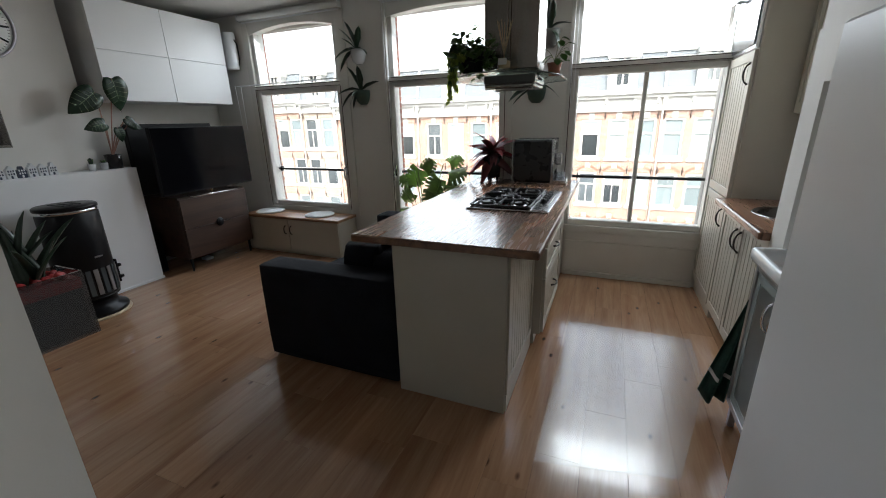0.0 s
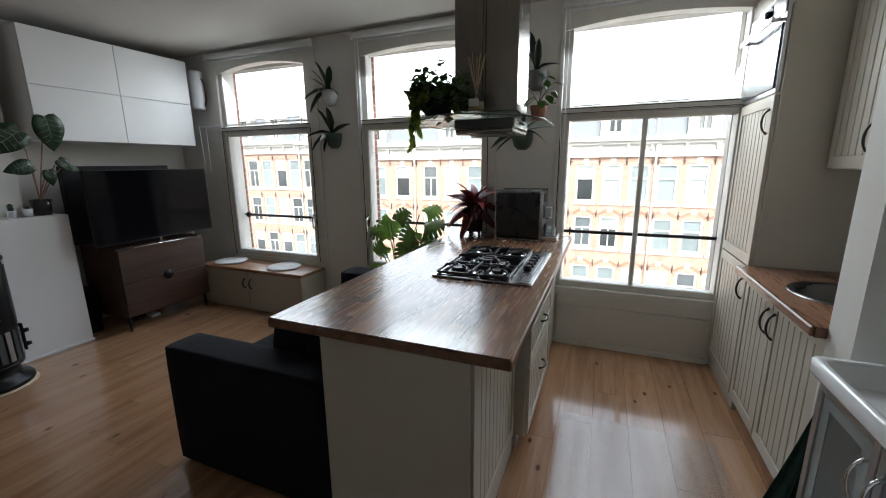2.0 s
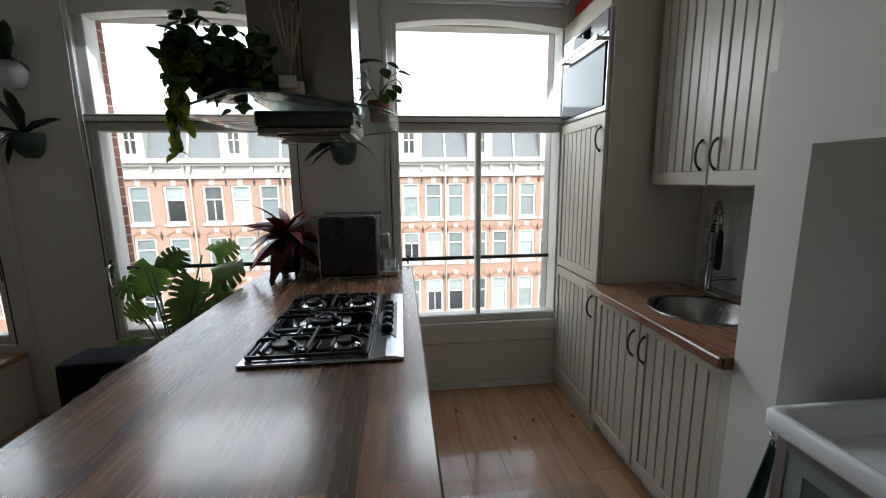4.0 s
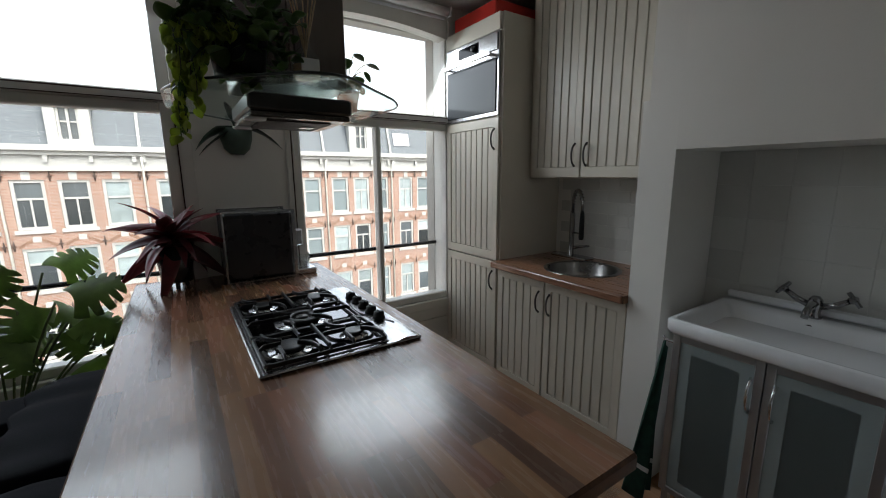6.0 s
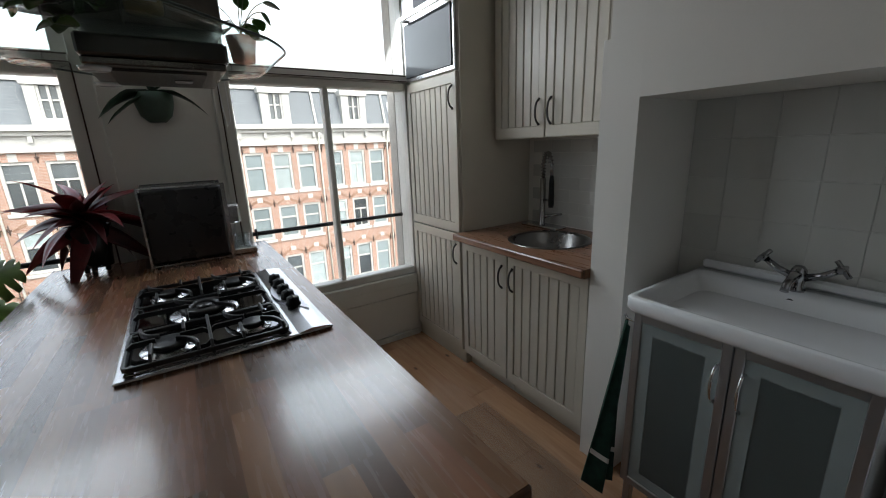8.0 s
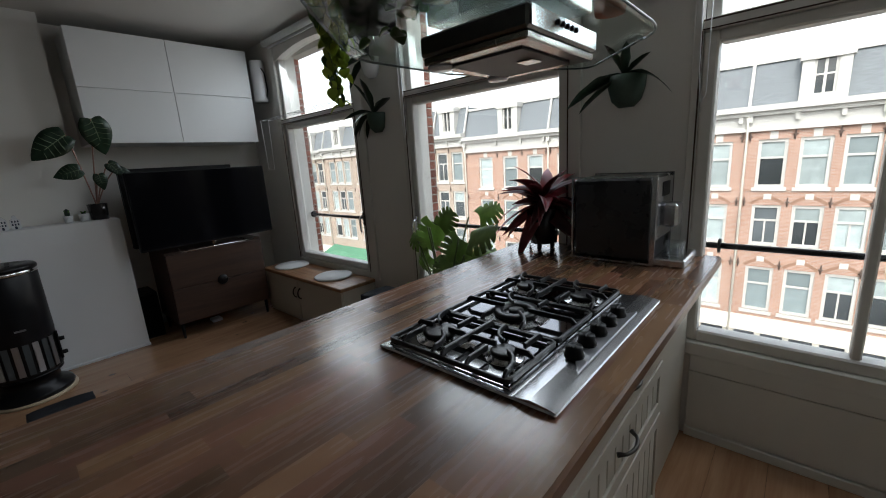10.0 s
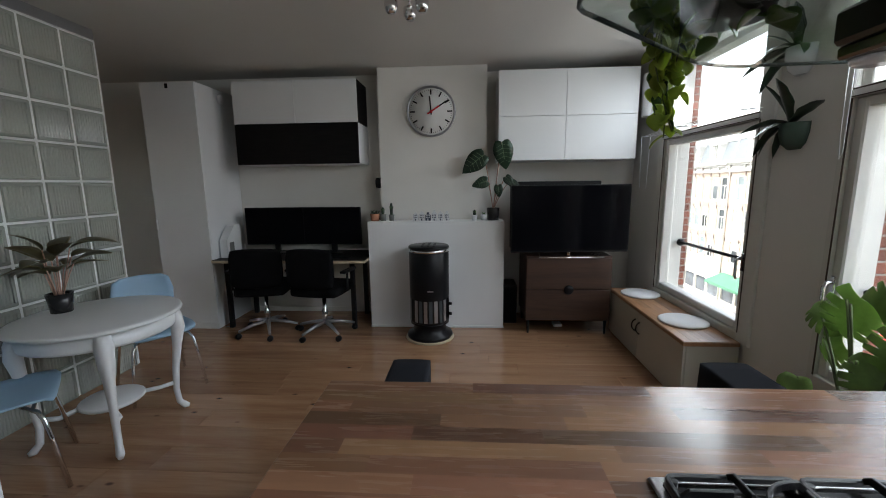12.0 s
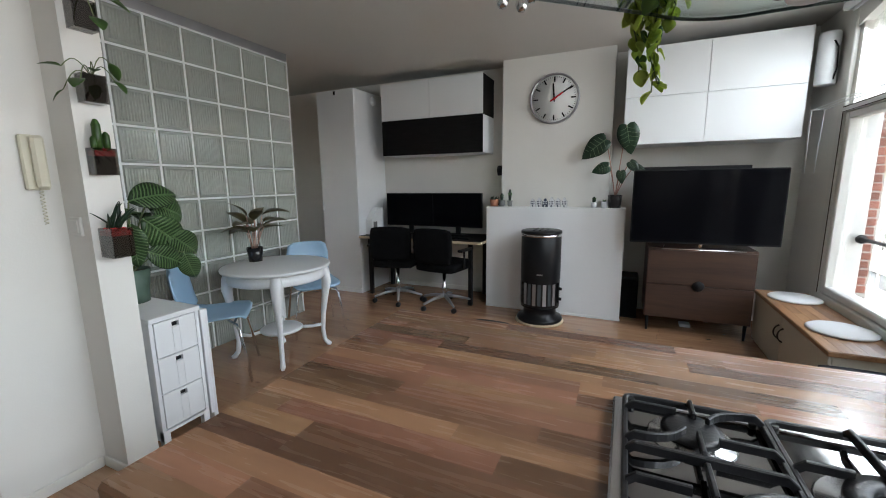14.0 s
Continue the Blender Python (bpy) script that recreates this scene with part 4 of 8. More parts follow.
def curve_pts(a, b, lift=0.0, n=6):
    a, b = Vector(a), Vector(b)
    return [a.lerp(b, k / n) + Vector((0, 0, lift * math.sin(math.pi * k / n))) for k in range(n + 1)]


build_street()


# ---- floor ----
def build_floor():
    fl = structure("floor", B(XW, XE, -3.3, YN, -0.10, -0.012), M_seamshade, "oak laminate floor boards with dark knots")
    W, L = 0.193, 1.285
    me_cache = {}
    x = XW
    col = 0
    r = random.Random(3)
    while x < XE - 0.01:
        w = min(W, XE - x)
        y = -1.5 - r.random() * L
        while y < YN - 0.002:
            y0, y1 = max(y, -1.5), min(y + L, YN - 0.002)
            if y1 - y0 > 0.02:
                k = (round(w, 3), round(y1 - y0, 3))
                if k not in me_cache:
                    me_cache[k] = mesh_from(B(0.0004, k[0] - 0.0004, 0.0004, k[1] - 0.0004, -0.012, 0, b=0.0008), "floor_board", M_floor)
                shared("floor_board", me_cache[k], fl, Matrix.Translation(Vector((x, y0, 0)) - fl.location))
            y += L
        x += W
        col += 1
    bm = B(XW, XE, -3.3, -1.5, -0.012, -0.001)
    b = part("floor_back", bm, M_floor, fl)
    bm = bmesh.new()
    box(bm, -0.245, 0.55, 2.27, 2.945, 0.0005, 0.003, 0.001)
    solid("floor_mat", bm, M_vinyl, "clear glossy vinyl mat lying on the kitchen floor", "mat", group="clear kitchen mats")
    bm = bmesh.new()
    extrude_poly(bm, [(-0.26, 1.54), (0.33, 1.66), (0.50, 2.265), (-0.25, 2.265)], "z", 0.0005, 0.003)
    solid("floor_mat", bm, M_vinyl, "clear glossy vinyl mat with a cut edge", "mat", group="clear kitchen mats")


def build_glass_blocks():
    P, Q = 0.264, 0.2605
    wall = thing("wall_glass_block", "partition of ribbed clear glass blocks with white joints", "wall", (-3.235, -0.64, 0), kind="structure")
    nx, nz = 8, 10
    x0, z0 = -3.235, -0.028
    bm = bmesh.new()
    for i in range(nx + 1):
        box(bm, x0 + i * P - 0.007, x0 + i * P + 0.007, -0.715, -0.648, 0, z0 + nz * Q + 0.007)
    for j in range(nz + 1):
        for i in range(nx):
            box(bm, x0 + i * P + 0.007, x0 + (i + 1) * P - 0.007, -0.715, -0.648, z0 + j * Q - 0.007, z0 + j * Q + 0.007)
    # added grey strip, its colour stands in for the dark gap above the blocks
    part("head_gap_strip", B(x0 - 0.007, -1.106, -0.712, -0.652, z0 + nz * Q + 0.0075, ZC - 0.001), M_alu, wall, "grey strip standing in for the dark gap below the ceiling")
    part("joints", bm, M_white, wall, "white grouted joints")
    bm = bmesh.new()
    h = Q / 2 - 0.008
    ribs, q = 10, h - 0.022
    wave = [(-q + 2 * q * k / (ribs * 6), 0.032 + 0.009 * abs(math.sin(math.pi * k / 6))) for k in range(ribs * 6 + 1)]
    box(bm, -h, h, -0.031, 0.031, -h, h)
    extrude_poly(bm, [(-q, 0.0312)] + wave + [(q, 0.0312)], "z", -q, q)                       # upright flutes in front
    extrude_poly(bm, [(-0.0312, -q)] + [(-y, x) for x, y in wave] + [(-0.0312, q)], "x", -q, q)     # level flutes behind
    for s in (-1, 1):                       # pressed rim round each face
        ys = sorted((s * 0.0313, s * 0.0435))
        box(bm, -h + 0.004, h - 0.004, ys[0], ys[1], h - 0.024, h - 0.006, 0.002)
        box(bm, -h + 0.004, h - 0.004, ys[0], ys[1], -h + 0.006, -h + 0.024, 0.002)
        box(bm, -h + 0.004, -h + 0.022, ys[0], ys[1], -h + 0.025, h - 0.025, 0.002)
        box(bm, h - 0.022, h - 0.004, ys[0], ys[1], -h + 0.025, h - 0.025, 0.002)
    me = mesh_from(bm, "glass_block", M_gblock)
    for i in range(nx - 1 + 1):
        for j in range(nz):
            if x0 + (i + 1) * P > -1.09:
                continue
            shared("glass_block", me, wall, Matrix.Translation(Vector((x0 + (i + 0.5) * P, -0.682, z0 + (j + 0.5) * Q)) - wall.location))


# ---- kitchen island ----
def build_island():
    bm = bmesh.new()
    cab = thing("island_cabinet", "cream island cabinet with a grooved door and plain end panel", "cabinet", (-0.75, 2.15, 0))
    box(bm, -1.06, -0.46, 1.785, 1.805, 0, 0.868, 0.002)
    part("end_panel", bm, M_cream, cab)
    part("body", B(-1.06, -0.47, 1.806, 2.50, 0.0, 0.868), M_cream, cab)
    d = grooved_door(cab, -0.469, 1.81, 2.495, 0.10, 0.86, out=1)
    bow_handle(d, -0.449, 2.42, 0.74, (1, 0))
    part("plinth", B(-0.469, -0.455, 1.81, 2.495, 0.0, 0.095), M_cream, cab)
    cab = thing("island_drawer_unit", "cream island drawer unit with dark bow handles", "cabinet", (-0.75, 2.9, 0))
    part("body", B(-1.06, -0.40, 2.52, 3.32, 0.08, 0.868, b=0.002), M_cream, cab)
    for z0, z1 in ((0.10, 0.475), (0.485, 0.68), (0.69, 0.86)):
        if z1 - z0 > 0.18:
            d = grooved_door(cab, -0.399, 2.525, 3.315, z0, z1, out=1, name="drawer", rail=0.035)
        else:
            d = part("drawer", B(-0.399, -0.379, 2.525, 3.315, z0, z1, b=0.003), M_cream, cab)
        bow_handle(d, -0.379, 2.92, (z0 + z1) / 2 + 0.02, (1, 0), 0.12, vertical=False)
    part("plinth", B(-1.04, -0.44, 2.53, 3.31, 0.0, 0.079), M_cream, cab)
    bm = B(-1.06, -0.42, 3.335, 3.93, 0.0, 0.868, b=0.003)
    solid("island_end_cabinet", bm, M_cream, "plain cream cabinet box under the worktop end", "cabinet")
    top = thing("worktop", "glossy walnut butcher-block worktop on the island", "worktop", (-0.8, 2.85, 0.87))
    x0, x1, y0, y1 = -1.285, -0.315, 1.755, 3.985
    part("slab", B(x0, x1, y0, y1, 0.869, 0.9085, b=0.006), M_walnutslab, top, "walnut core with rounded edge")
    n = 18
    w = (x1 - x0 - 0.012) / n
    r = random.Random(11)
    cache = {}
    for i in range(n):
        y = y0 + 0.006 - r.random() * 0.4
        while y < y1 - 0.006:
            L = r.choice((0.22, 0.30, 0.38, 0.48, 0.60))
            a, b = max(y, y0 + 0.006), min(y + L, y1 - 0.006)
            if b - a > 0.01:
                k = round(b - a, 3)
                if k not in cache:
                    cache[k] = mesh_from(B(0.00002, w - 0.00002, 0.00002, k - 0.00002, 0, 0.003), "stave", M_walnut)
                shared("stave", cache[k], top, Matrix.Translation(Vector((x0 + 0.006 + i * w, a, 0.9075)) - top.location))
            y += L


def blade(bm, pts, w, h, closed=False):
    """A cast bar of upright oblong section with chamfered top edges; pts run along its top."""
    pts = [Vector(p) for p in pts]
    n = len(pts)
    rings = []
    for i, p in enumerate(pts):
        d = pts[(i + 1) % n] - pts[i - 1] if closed else pts[min(i + 1, n - 1)] - pts[max(i - 1, 0)]
        o = Vector((-d.y, d.x, 0)).normalized() * (w / 2)
        c = w * 0.22
        k = 1 - 2 * c / w
        rings.append([bm.verts.new(q) for q in (p - o - Vector((0, 0, h)), p - o - Vector((0, 0, c)), p - o * k, p + o * k, p + o - Vector((0, 0, c)), p + o - Vector((0, 0, h)))])
    for a, b in (zip(rings, rings[1:] + rings[:1]) if closed else zip(rings, rings[1:])):
        for k in range(6):
            bm.faces.new([a[k], b[k], b[(k + 1) % 6], a[(k + 1) % 6]])
    if not closed:
        bm.faces.new(rings[0])
        bm.faces.new(rings[-1][::-1])


def build_hob():
    x0, x1, y0, y1 = -0.912, -0.385, 2.510, 3.252
    zt = 0.911
    hob = thing("gas_hob", "five-burner steel gas hob with black cast-iron grates on the worktop", "hob", ((x0 + x1) / 2, (y0 + y1) / 2, zt))
    bm = bmesh.new()
    box(bm, x0, x1, y0, y1, zt, zt + 0.010, 0.004)
    extrude_poly(bm, [(x1 - 0.10, zt + 0.0101), (x1 - 0.06, zt + 0.018), (x1 - 0.02, zt + 0.014), (x1 - 0.002, zt + 0.0101)], "y", y0 + 0.003, y1 - 0.003)
    part("steel_tray", bm, M_steel, hob, "brushed steel tray")
    part("well", B(x0 + 0.02, x1 - 0.115, y0 + 0.02, y1 - 0.02, zt + 0.0102, zt + 0.014, b=0.002), M_polish, hob, "polished steel well")
    yc = (y0 + y1) / 2
    xc = (x0 + x1 - 0.10) / 2
    burners = [(x0 + 0.115, y0 + 0.13, 0.048), (x1 - 0.20, y0 + 0.13, 0.034), (xc, yc, 0.070), (x0 + 0.115, y1 - 0.13, 0.040), (x1 - 0.20, y1 - 0.13, 0.048)]
    for bx, by, r in burners:
        bm = bmesh.new()
        lathe(bm, [(0, zt + 0.0145), (r * 1.45, zt + 0.0145), (r * 1.4, zt + 0.0165), (r * 1.05, zt + 0.0175), (r * 0.95, zt + 0.026), (0, zt + 0.026)], bx, by, 0, 30)
        b = part("burner", bm, M_steel, hob)
        bm = bmesh.new()
        if r > 0.06:
            lathe(bm, [(r * 0.55, zt + 0.027), (r * 1.02, zt + 0.027), (r * 1.0, zt + 0.037), (r * 0.58, zt + 0.037), (r * 0.55, zt + 0.027)], bx, by, 0, 30)
            lathe(bm, [(0, zt + 0.027), (r * 0.34, zt + 0.027), (r * 0.32, zt + 0.036), (0, zt + 0.037)], bx, by, 0, 20)
        else:
            lathe(bm, [(0, zt + 0.0265), (r * 1.02, zt + 0.0265), (r * 1.0, zt + 0.034), (r * 0.8, zt + 0.036), (0, zt + 0.036)], bx, by, 0, 26)
        part("burner_cap", bm, M_iron, b, "matt black burner cap")
    zg = zt + 0.048
    spans = [(y0 + 0.022, y0 + 0.25), (y0 + 0.258, y1 - 0.258), (y1 - 0.25, y1 - 0.022)]
    xa, xb = x0 + 0.022, x1 - 0.122
    for gi, (a, b) in enumerate(spans):
        bm = bmesh.new()
        zl, rr, w = zt + 0.032, 0.016, 0.0095
        ring = []
        for qx, qy, a0 in ((xb - rr, b - rr, 0), (xa + rr, b - rr, 90), (xa + rr, a + rr, 180), (xb - rr, a + rr, 270)):
            for k in range(4):
                an = radians(a0 + 30 * k)
                ring.append((qx + rr * math.cos(an), qy + rr * math.sin(an), zl))
        blade(bm, ring, w, 0.012, closed=True)
        for qx, qy in ((xa + 0.012, a + 0.012), (xb - 0.012, a + 0.012), (xa + 0.012, b - 0.012), (xb - 0.012, b - 0.012)):
            tube(bm, [(qx, qy, zt + 0.0145), (qx, qy, zl - 0.004)], 0.007, 8)
        ym = (a + b) / 2
        mids = [(xc, ym, 0.07)] if gi == 1 else [(x0 + 0.115, ym, 0.045), (x1 - 0.20, ym, 0.045)]
        for cx, cy, r in mids:
            for side in (-1, 1):
                # two fingers from each long side, one straight and one bowed round the burner
                ye = b if side > 0 else a
                for dx in (-1, 1):
                    p = cx + dx * (r * 0.55 + 0.012)
                    if dx * side > 0:
                        pts = [(p, ye, zl + 0.004), (p, ye - side * 0.014, zg), (p, cy + side * r * 0.62, zg)]
                    else:
                        pts = [(p + dx * 0.030, ye, zl + 0.004), (p + dx * 0.030, ye - side * 0.014, zg)]
                        e = Vector((cx + dx * r * 0.45, cy + side * r * 0.45))
                        f = Vector((p + dx * 0.030, ye - side * 0.014))
                        m_ = Vector((p + dx * 0.028, cy + side * r * 0.95))
                        for k in range(1, 7):
                            u = k / 6
                            q = f * (1 - u) ** 2 + m_ * 2 * u * (1 - u) + e * u * u
                            pts.append((q.x, q.y, zg))
                    blade(bm, pts, 0.0075, 0.015)
                xe = (xb if side > 0 else xa) if gi == 1 or (side > 0) == (cx > xc) else xc
                blade(bm, [(xe, cy, zl + 0.004), (xe - side * 0.014, cy, zg), (cx + side * r * 0.62, cy, zg)], 0.0075, 0.015)
        if gi != 1:
            blade(bm, [(xc, a, zl + 0.004), (xc, a + 0.014, zg), (xc, b - 0.014, zg), (xc, b, zl + 0.004)], 0.0085, 0.016)
        part("pan_grate", bm, M_iron, hob, "black cast-iron pan grate")
    bm = bmesh.new()
    n = 14
    arc = [(x1 - 0.028 - 0.075 * math.sin(math.pi * k / n), yc - 0.21 + 0.42 * k / n) for k in range(n + 1)]
    extrude_poly(bm, arc + [(x1 - 0.026, yc + 0.21), (x1 - 0.026, yc - 0.21)], "z", zt + 0.0135, zt + 0.0195)
    part("knob_panel", bm, M_alu, hob, "crescent-shaped steel knob panel")
    for k in range(5):
        bm = bmesh.new()
        ky = yc - 0.15 + 0.075 * k
        lathe(bm, [(0, 0), (0.024, 0), (0.024, 0.006), (0.021, 0.010), (0.020, 0.026), (0, 0.028)], x1 - 0.062, ky, zt + 0.0195, 20)
        box(bm, x1 - 0.066, x1 - 0.058, ky - 0.017, ky + 0.017, zt + 0.04, zt + 0.051, 0.003)
        part("knob", bm, M_black, hob, "black gas knob")


def build_hood():
    hood = thing("range_hood", "island range hood with steel chimney and curved glass wing", "hood", (-0.69, 2.87, 1.645))
    bm = bmesh.new()
    box(bm, -0.86, -0.53, 2.735, 3.01, 1.7535, ZC - 0.001, 0.003)
    ch = part("chimney", bm, M_darksteel, hood, "tall brushed steel chimney")
    part("chimney_seam", B(-0.697, -0.693, 2.7325, 2.7345, 1.78, ZC - 0.002), M_seamshade, ch)
    part("chimney_seam", B(-0.712, -0.709, 2.7325, 2.7345, 1.78, ZC - 0.002), M_seamshade, ch)
    bm = bmesh.new()
    box(bm, -0.85, -0.535, 2.69, 3.055, 1.668, 1.717, 0.006)
    body = part("motor_body", bm, M_hoodbody, hood, "flat steel extractor body")
    bm = bmesh.new()
    box(bm, -0.845, -0.54, 2.695, 3.05, 1.648, 1.667, 0.004)
    part("filter_frame", bm, M_darksteel, body)
    part("filter", B(-0.80, -0.585, 2.75, 3.0, 1.6435, 1.6475), M_filter, body, "fine metal grease filter")
    part("filter_latch", B(-0.66, -0.615, 2.85, 2.90, 1.640, 1.6432, b=0.001), M_steel, body)
    for cy in (2.74, 3.01):
        bm = bmesh.new()
        lathe(bm, [(0, 1.640), (0.03, 1.640), (0.034, 1.6475), (0, 1.6478)], -0.825, cy, 0, 18)
        part("lamp_lens", bm, M_ceramic, body)
    part("control_panel", B(-0.5345, -0.531, 2.70, 3.045, 1.672, 1.714, b=0.001), M_steel, body, "steel strip with push buttons")
    for k in range(5):
        bm = bmesh.new()
        lathe(bm, [(0, 0), (0.007, 0), (0.006, 0.005), (0, 0.005)], -0.531, 2.82 + 0.024 * k, 1.698, 12, axis="x")
        part("button", bm, M_black, body)
    # flat-sided glass wing, pointed to both ends and bowed down towards its rim
    corners = [(-0.735, 2.275, 0.08), (-0.385, 2.61, 0.10), (-0.385, 3.11, 0.10), (-0.70, 3.43, 0.08), (-1.045, 3.10, 0.12), (-1.055, 2.62, 0.12)]
    rim = []
    for k, (px, py, cut) in enumerate(corners):
        p = Vector((px, py))
        a = Vector(corners[k - 1][:2])
        b = Vector(corners[(k + 1) % 6][:2])
        p0, p1 = p + (a - p).normalized() * cut, p + (b - p).normalized() * cut
        for q in range(7):
            u = q / 6
            rim.append(p0 * (1 - u) ** 2 + p * 2 * u * (1 - u) + p1 * u * u)

    def gz(p):
        return 1.744 - 0.045 * ((p.x + 0.715) / 0.335) ** 2 - 0.052 * ((p.y - 2.86) / 0.57) ** 2
    mid = Vector((-0.715, 2.86))
    bm = bmesh.new()
    layers = []
    n = len(rim)
    for lay in (0.0, 0.008):
        rings = [[bm.verts.new((*(mid.lerp(p, f)), gz(mid.lerp(p, f)) + lay)) for p in rim] for f in (0.25, 0.5, 0.7, 0.85, 1.0)]
        top = bm.verts.new((mid.x, mid.y, gz(mid) + lay))
        for k in range(n):
            bm.faces.new([top, rings[0][k], rings[0][(k + 1) % n]]).smooth = True
            for ra, rb in zip(rings, rings[1:]):
                bm.faces.new([ra[k], rb[k], rb[(k + 1) % n], ra[(k + 1) % n]]).smooth = True
        layers.append(rings[-1])
    for k in range(n):
        bm.faces.new([layers[0][k], layers[0][(k + 1) % n], layers[1][(k + 1) % n], layers[1][k]])
    part("glass_wing", bm, M_hoodglass, hood, "bowed clear glass wing")
    bm = bmesh.new()
    tube(bm, [(p.x, p.y, gz(p) + 0.004) for p in rim + rim[:1]], 0.0034, 6, cap=False)
    part("glass_rim", bm, mat("dark_glass_edge", (0.018, 0.028, 0.025), 0.35, vary=0.05), hood, "dark polished glass edge")


build_floor()
build_glass_blocks()
build_island()
build_hob()
build_hood()


# ---- kitchen side ----
def build_kitchen():
    cab = thing("tall_cabinet", "tall cream larder cabinet with grooved doors and built-in oven", "cabinet", (1.0, 3.68, 0))
    part("body", B(0.72, XE - 0.002, 3.345, 3.945, 0.0, 2.45, b=0.002), M_cream, cab)
    d = grooved_door(cab, 0.719, 3.362, 3.94, 0.10, 0.893, out=-1)
    bow_handle(d, 0.699, 3.40, 0.76, (-1, 0))
    d = grooved_door(cab, 0.719, 3.362, 3.94, 0.903, 1.835, out=-1)
    bow_handle(d, 0.699, 3.40, 1.70, (-1, 0))
    part("plinth", B(0.728, 0.7195, 3.362, 3.94, 0.0, 0.095), M_cream, cab)
    part("top_filler", B(0.700, 0.7195, 3.362, 3.94, 2.35, 2.45, b=0.002), M_cream, cab)
    oven = thing("built_in_oven", "compact steel oven with dark glass door in the tall cabinet", "oven", (0.71, 3.665, 1.845))
    part("frame", B(0.698, 0.7185, 3.365, 3.938, 1.845, 2.345, b=0.003), M_steel, oven)
    part("door_glass", B(0.690, 0.6978, 3.385, 3.918, 1.87, 2.19, b=0.002), M_oven, oven, "mirror-dark oven glass")
    part("control_panel", B(0.690, 0.6978, 3.375, 3.928, 2.235, 2.335, b=0.002), M_steel, oven)
    part("display", B(0.6875, 0.6899, 3.56, 3.78, 2.255, 2.32), M_screen, oven)
    bm = bmesh.new()
    lathe(bm, [(0, 0), (0.02, 0), (0.018, -0.02), (0, -0.021)], 0.687, 3.60, 2.285, 20, axis="x")
    part("knob", bm, M_black, oven)
    bm = bmesh.new()
    box(bm, 0.640, 0.655, 3.385, 3.918, 2.196, 2.222, 0.004)
    for y in (3.41, 3.88):
        box(bm, 0.6555, 0.6975, y, y + 0.015, 2.20, 2.218)
    part("handle", bm, M_steel, oven, "flat steel bar handle")
    bm = B(0.74, 1.10, 3.45, 3.90, 2.4505, 2.56, b=0.008)
    solid("storage_box", bm, M_red, "red lacquered box on top of the tall cabinet", "box")
    # base cabinets and their worktop
    for y0, y1, hy in ((2.41, 2.925, 2.885), (2.93, 3.338, 2.968)):
        cab = thing("base_cabinet", "cream kitchen base cabinet with a grooved door", "cabinet", (1.0, (y0 + y1) / 2, 0), group="kitchen base cabinets")
        bm = B(0.718, XE - 0.002, y0, y1 - 0.001, 0.09, 0.74, b=0.002)
        box(bm, 0.718, 0.734, y0, y1 - 0.001, 0.7405, 0.868, 0.001)
        end = y0 if y0 < 2.5 else y1 - 0.019
        box(bm, 0.7345, XE - 0.002, end, end + 0.018, 0.7405, 0.868, 0.001)
        part("body", bm, M_cream, cab)
        d = grooved_door(cab, 0.7175, y0 + 0.002, y1 - 0.003, 0.10, 0.862, out=-1)
        bow_handle(d, 0.697, hy, 0.72, (-1, 0))
        part("plinth", B(0.76, 1.2, y0 + 0.001, y1 - 0.002, 0.0, 0.089), M_cream, cab)
    top = thing("kitchen_worktop", "walnut worktop with a round steel sink", "worktop", (0.95, 2.88, 0.87))
    bm = bmesh.new()
    cx, cy, r = 0.945, 2.86, 0.20
    x0, x1, y0, y1 = 0.645, XE - 0.002, 2.398, 3.343
    pts = [(cx + r * math.cos(2 * math.pi * k / 32), cy + r * math.sin(2 * math.pi * k / 32)) for k in range(32)]
    def border(p):
        d = Vector((p[0] - cx, p[1] - cy))
        ts = [((x1 if d.x > 0 else x0) - cx) / d.x if abs(d.x) > 1e-6 else 9, ((y1 if d.y > 0 else y0) - cy) / d.y if abs(d.y) > 1e-6 else 9]
        t = min(ts)
        return (cx + d.x * t, cy + d.y * t)
    outer = [border(p) for p in pts]
    corners = [(x1, y1), (x0, y1), (x0, y0), (x1, y0)]
    for z0 in (0.869, 0.909):
        vi = [bm.verts.new((*p, z0)) for p in pts]
        vo = [bm.verts.new((*p, z0)) for p in outer]
        for k in range(32):
            a, b = outer[k], outer[(k + 1) % 32]
            face = [vi[k], vo[k], vo[(k + 1) % 32], vi[(k + 1) % 32]]
            for c in corners:
                if abs(a[0] - b[0]) > 1e-5 and abs(a[1] - b[1]) > 1e-5 and (abs(a[0] - c[0]) < 1e-5 or abs(b[0] - c[0]) < 1e-5) and (abs(a[1] - c[1]) < 1e-5 or abs(b[1] - c[1]) < 1e-5):
                    face.insert(2, bm.verts.new((*c, z0)))
            bm.faces.new(face)
    part("slab", bm, M_kitchentop, top)
    part("front_edge", B(x0 - 0.014, x0 - 0.0002, y0, y1, 0.8691, 0.9089, b=0.006), M_kitchentop, top)
    part("end_edge", B(x0, x1, y0 - 0.004, y0 - 0.0002, 0.8691, 0.9089, b=0.0015), M_walnutslab, top)
    bm = bmesh.new()
    lathe(bm, [(0.225, 0.911), (0.222, 0.915), (0.200, 0.913), (0.192, 0.905), (0.180, 0.78), (0.10, 0.765), (0.03, 0.762), (0.0, 0.760)], cx, cy, 0, 40)
    sink = thing("sink", "round brushed-steel sink bowl let into the worktop", "sink", (cx, cy, 0.76))
    part("bowl", bm, M_sink, sink)
    bm = bmesh.new()
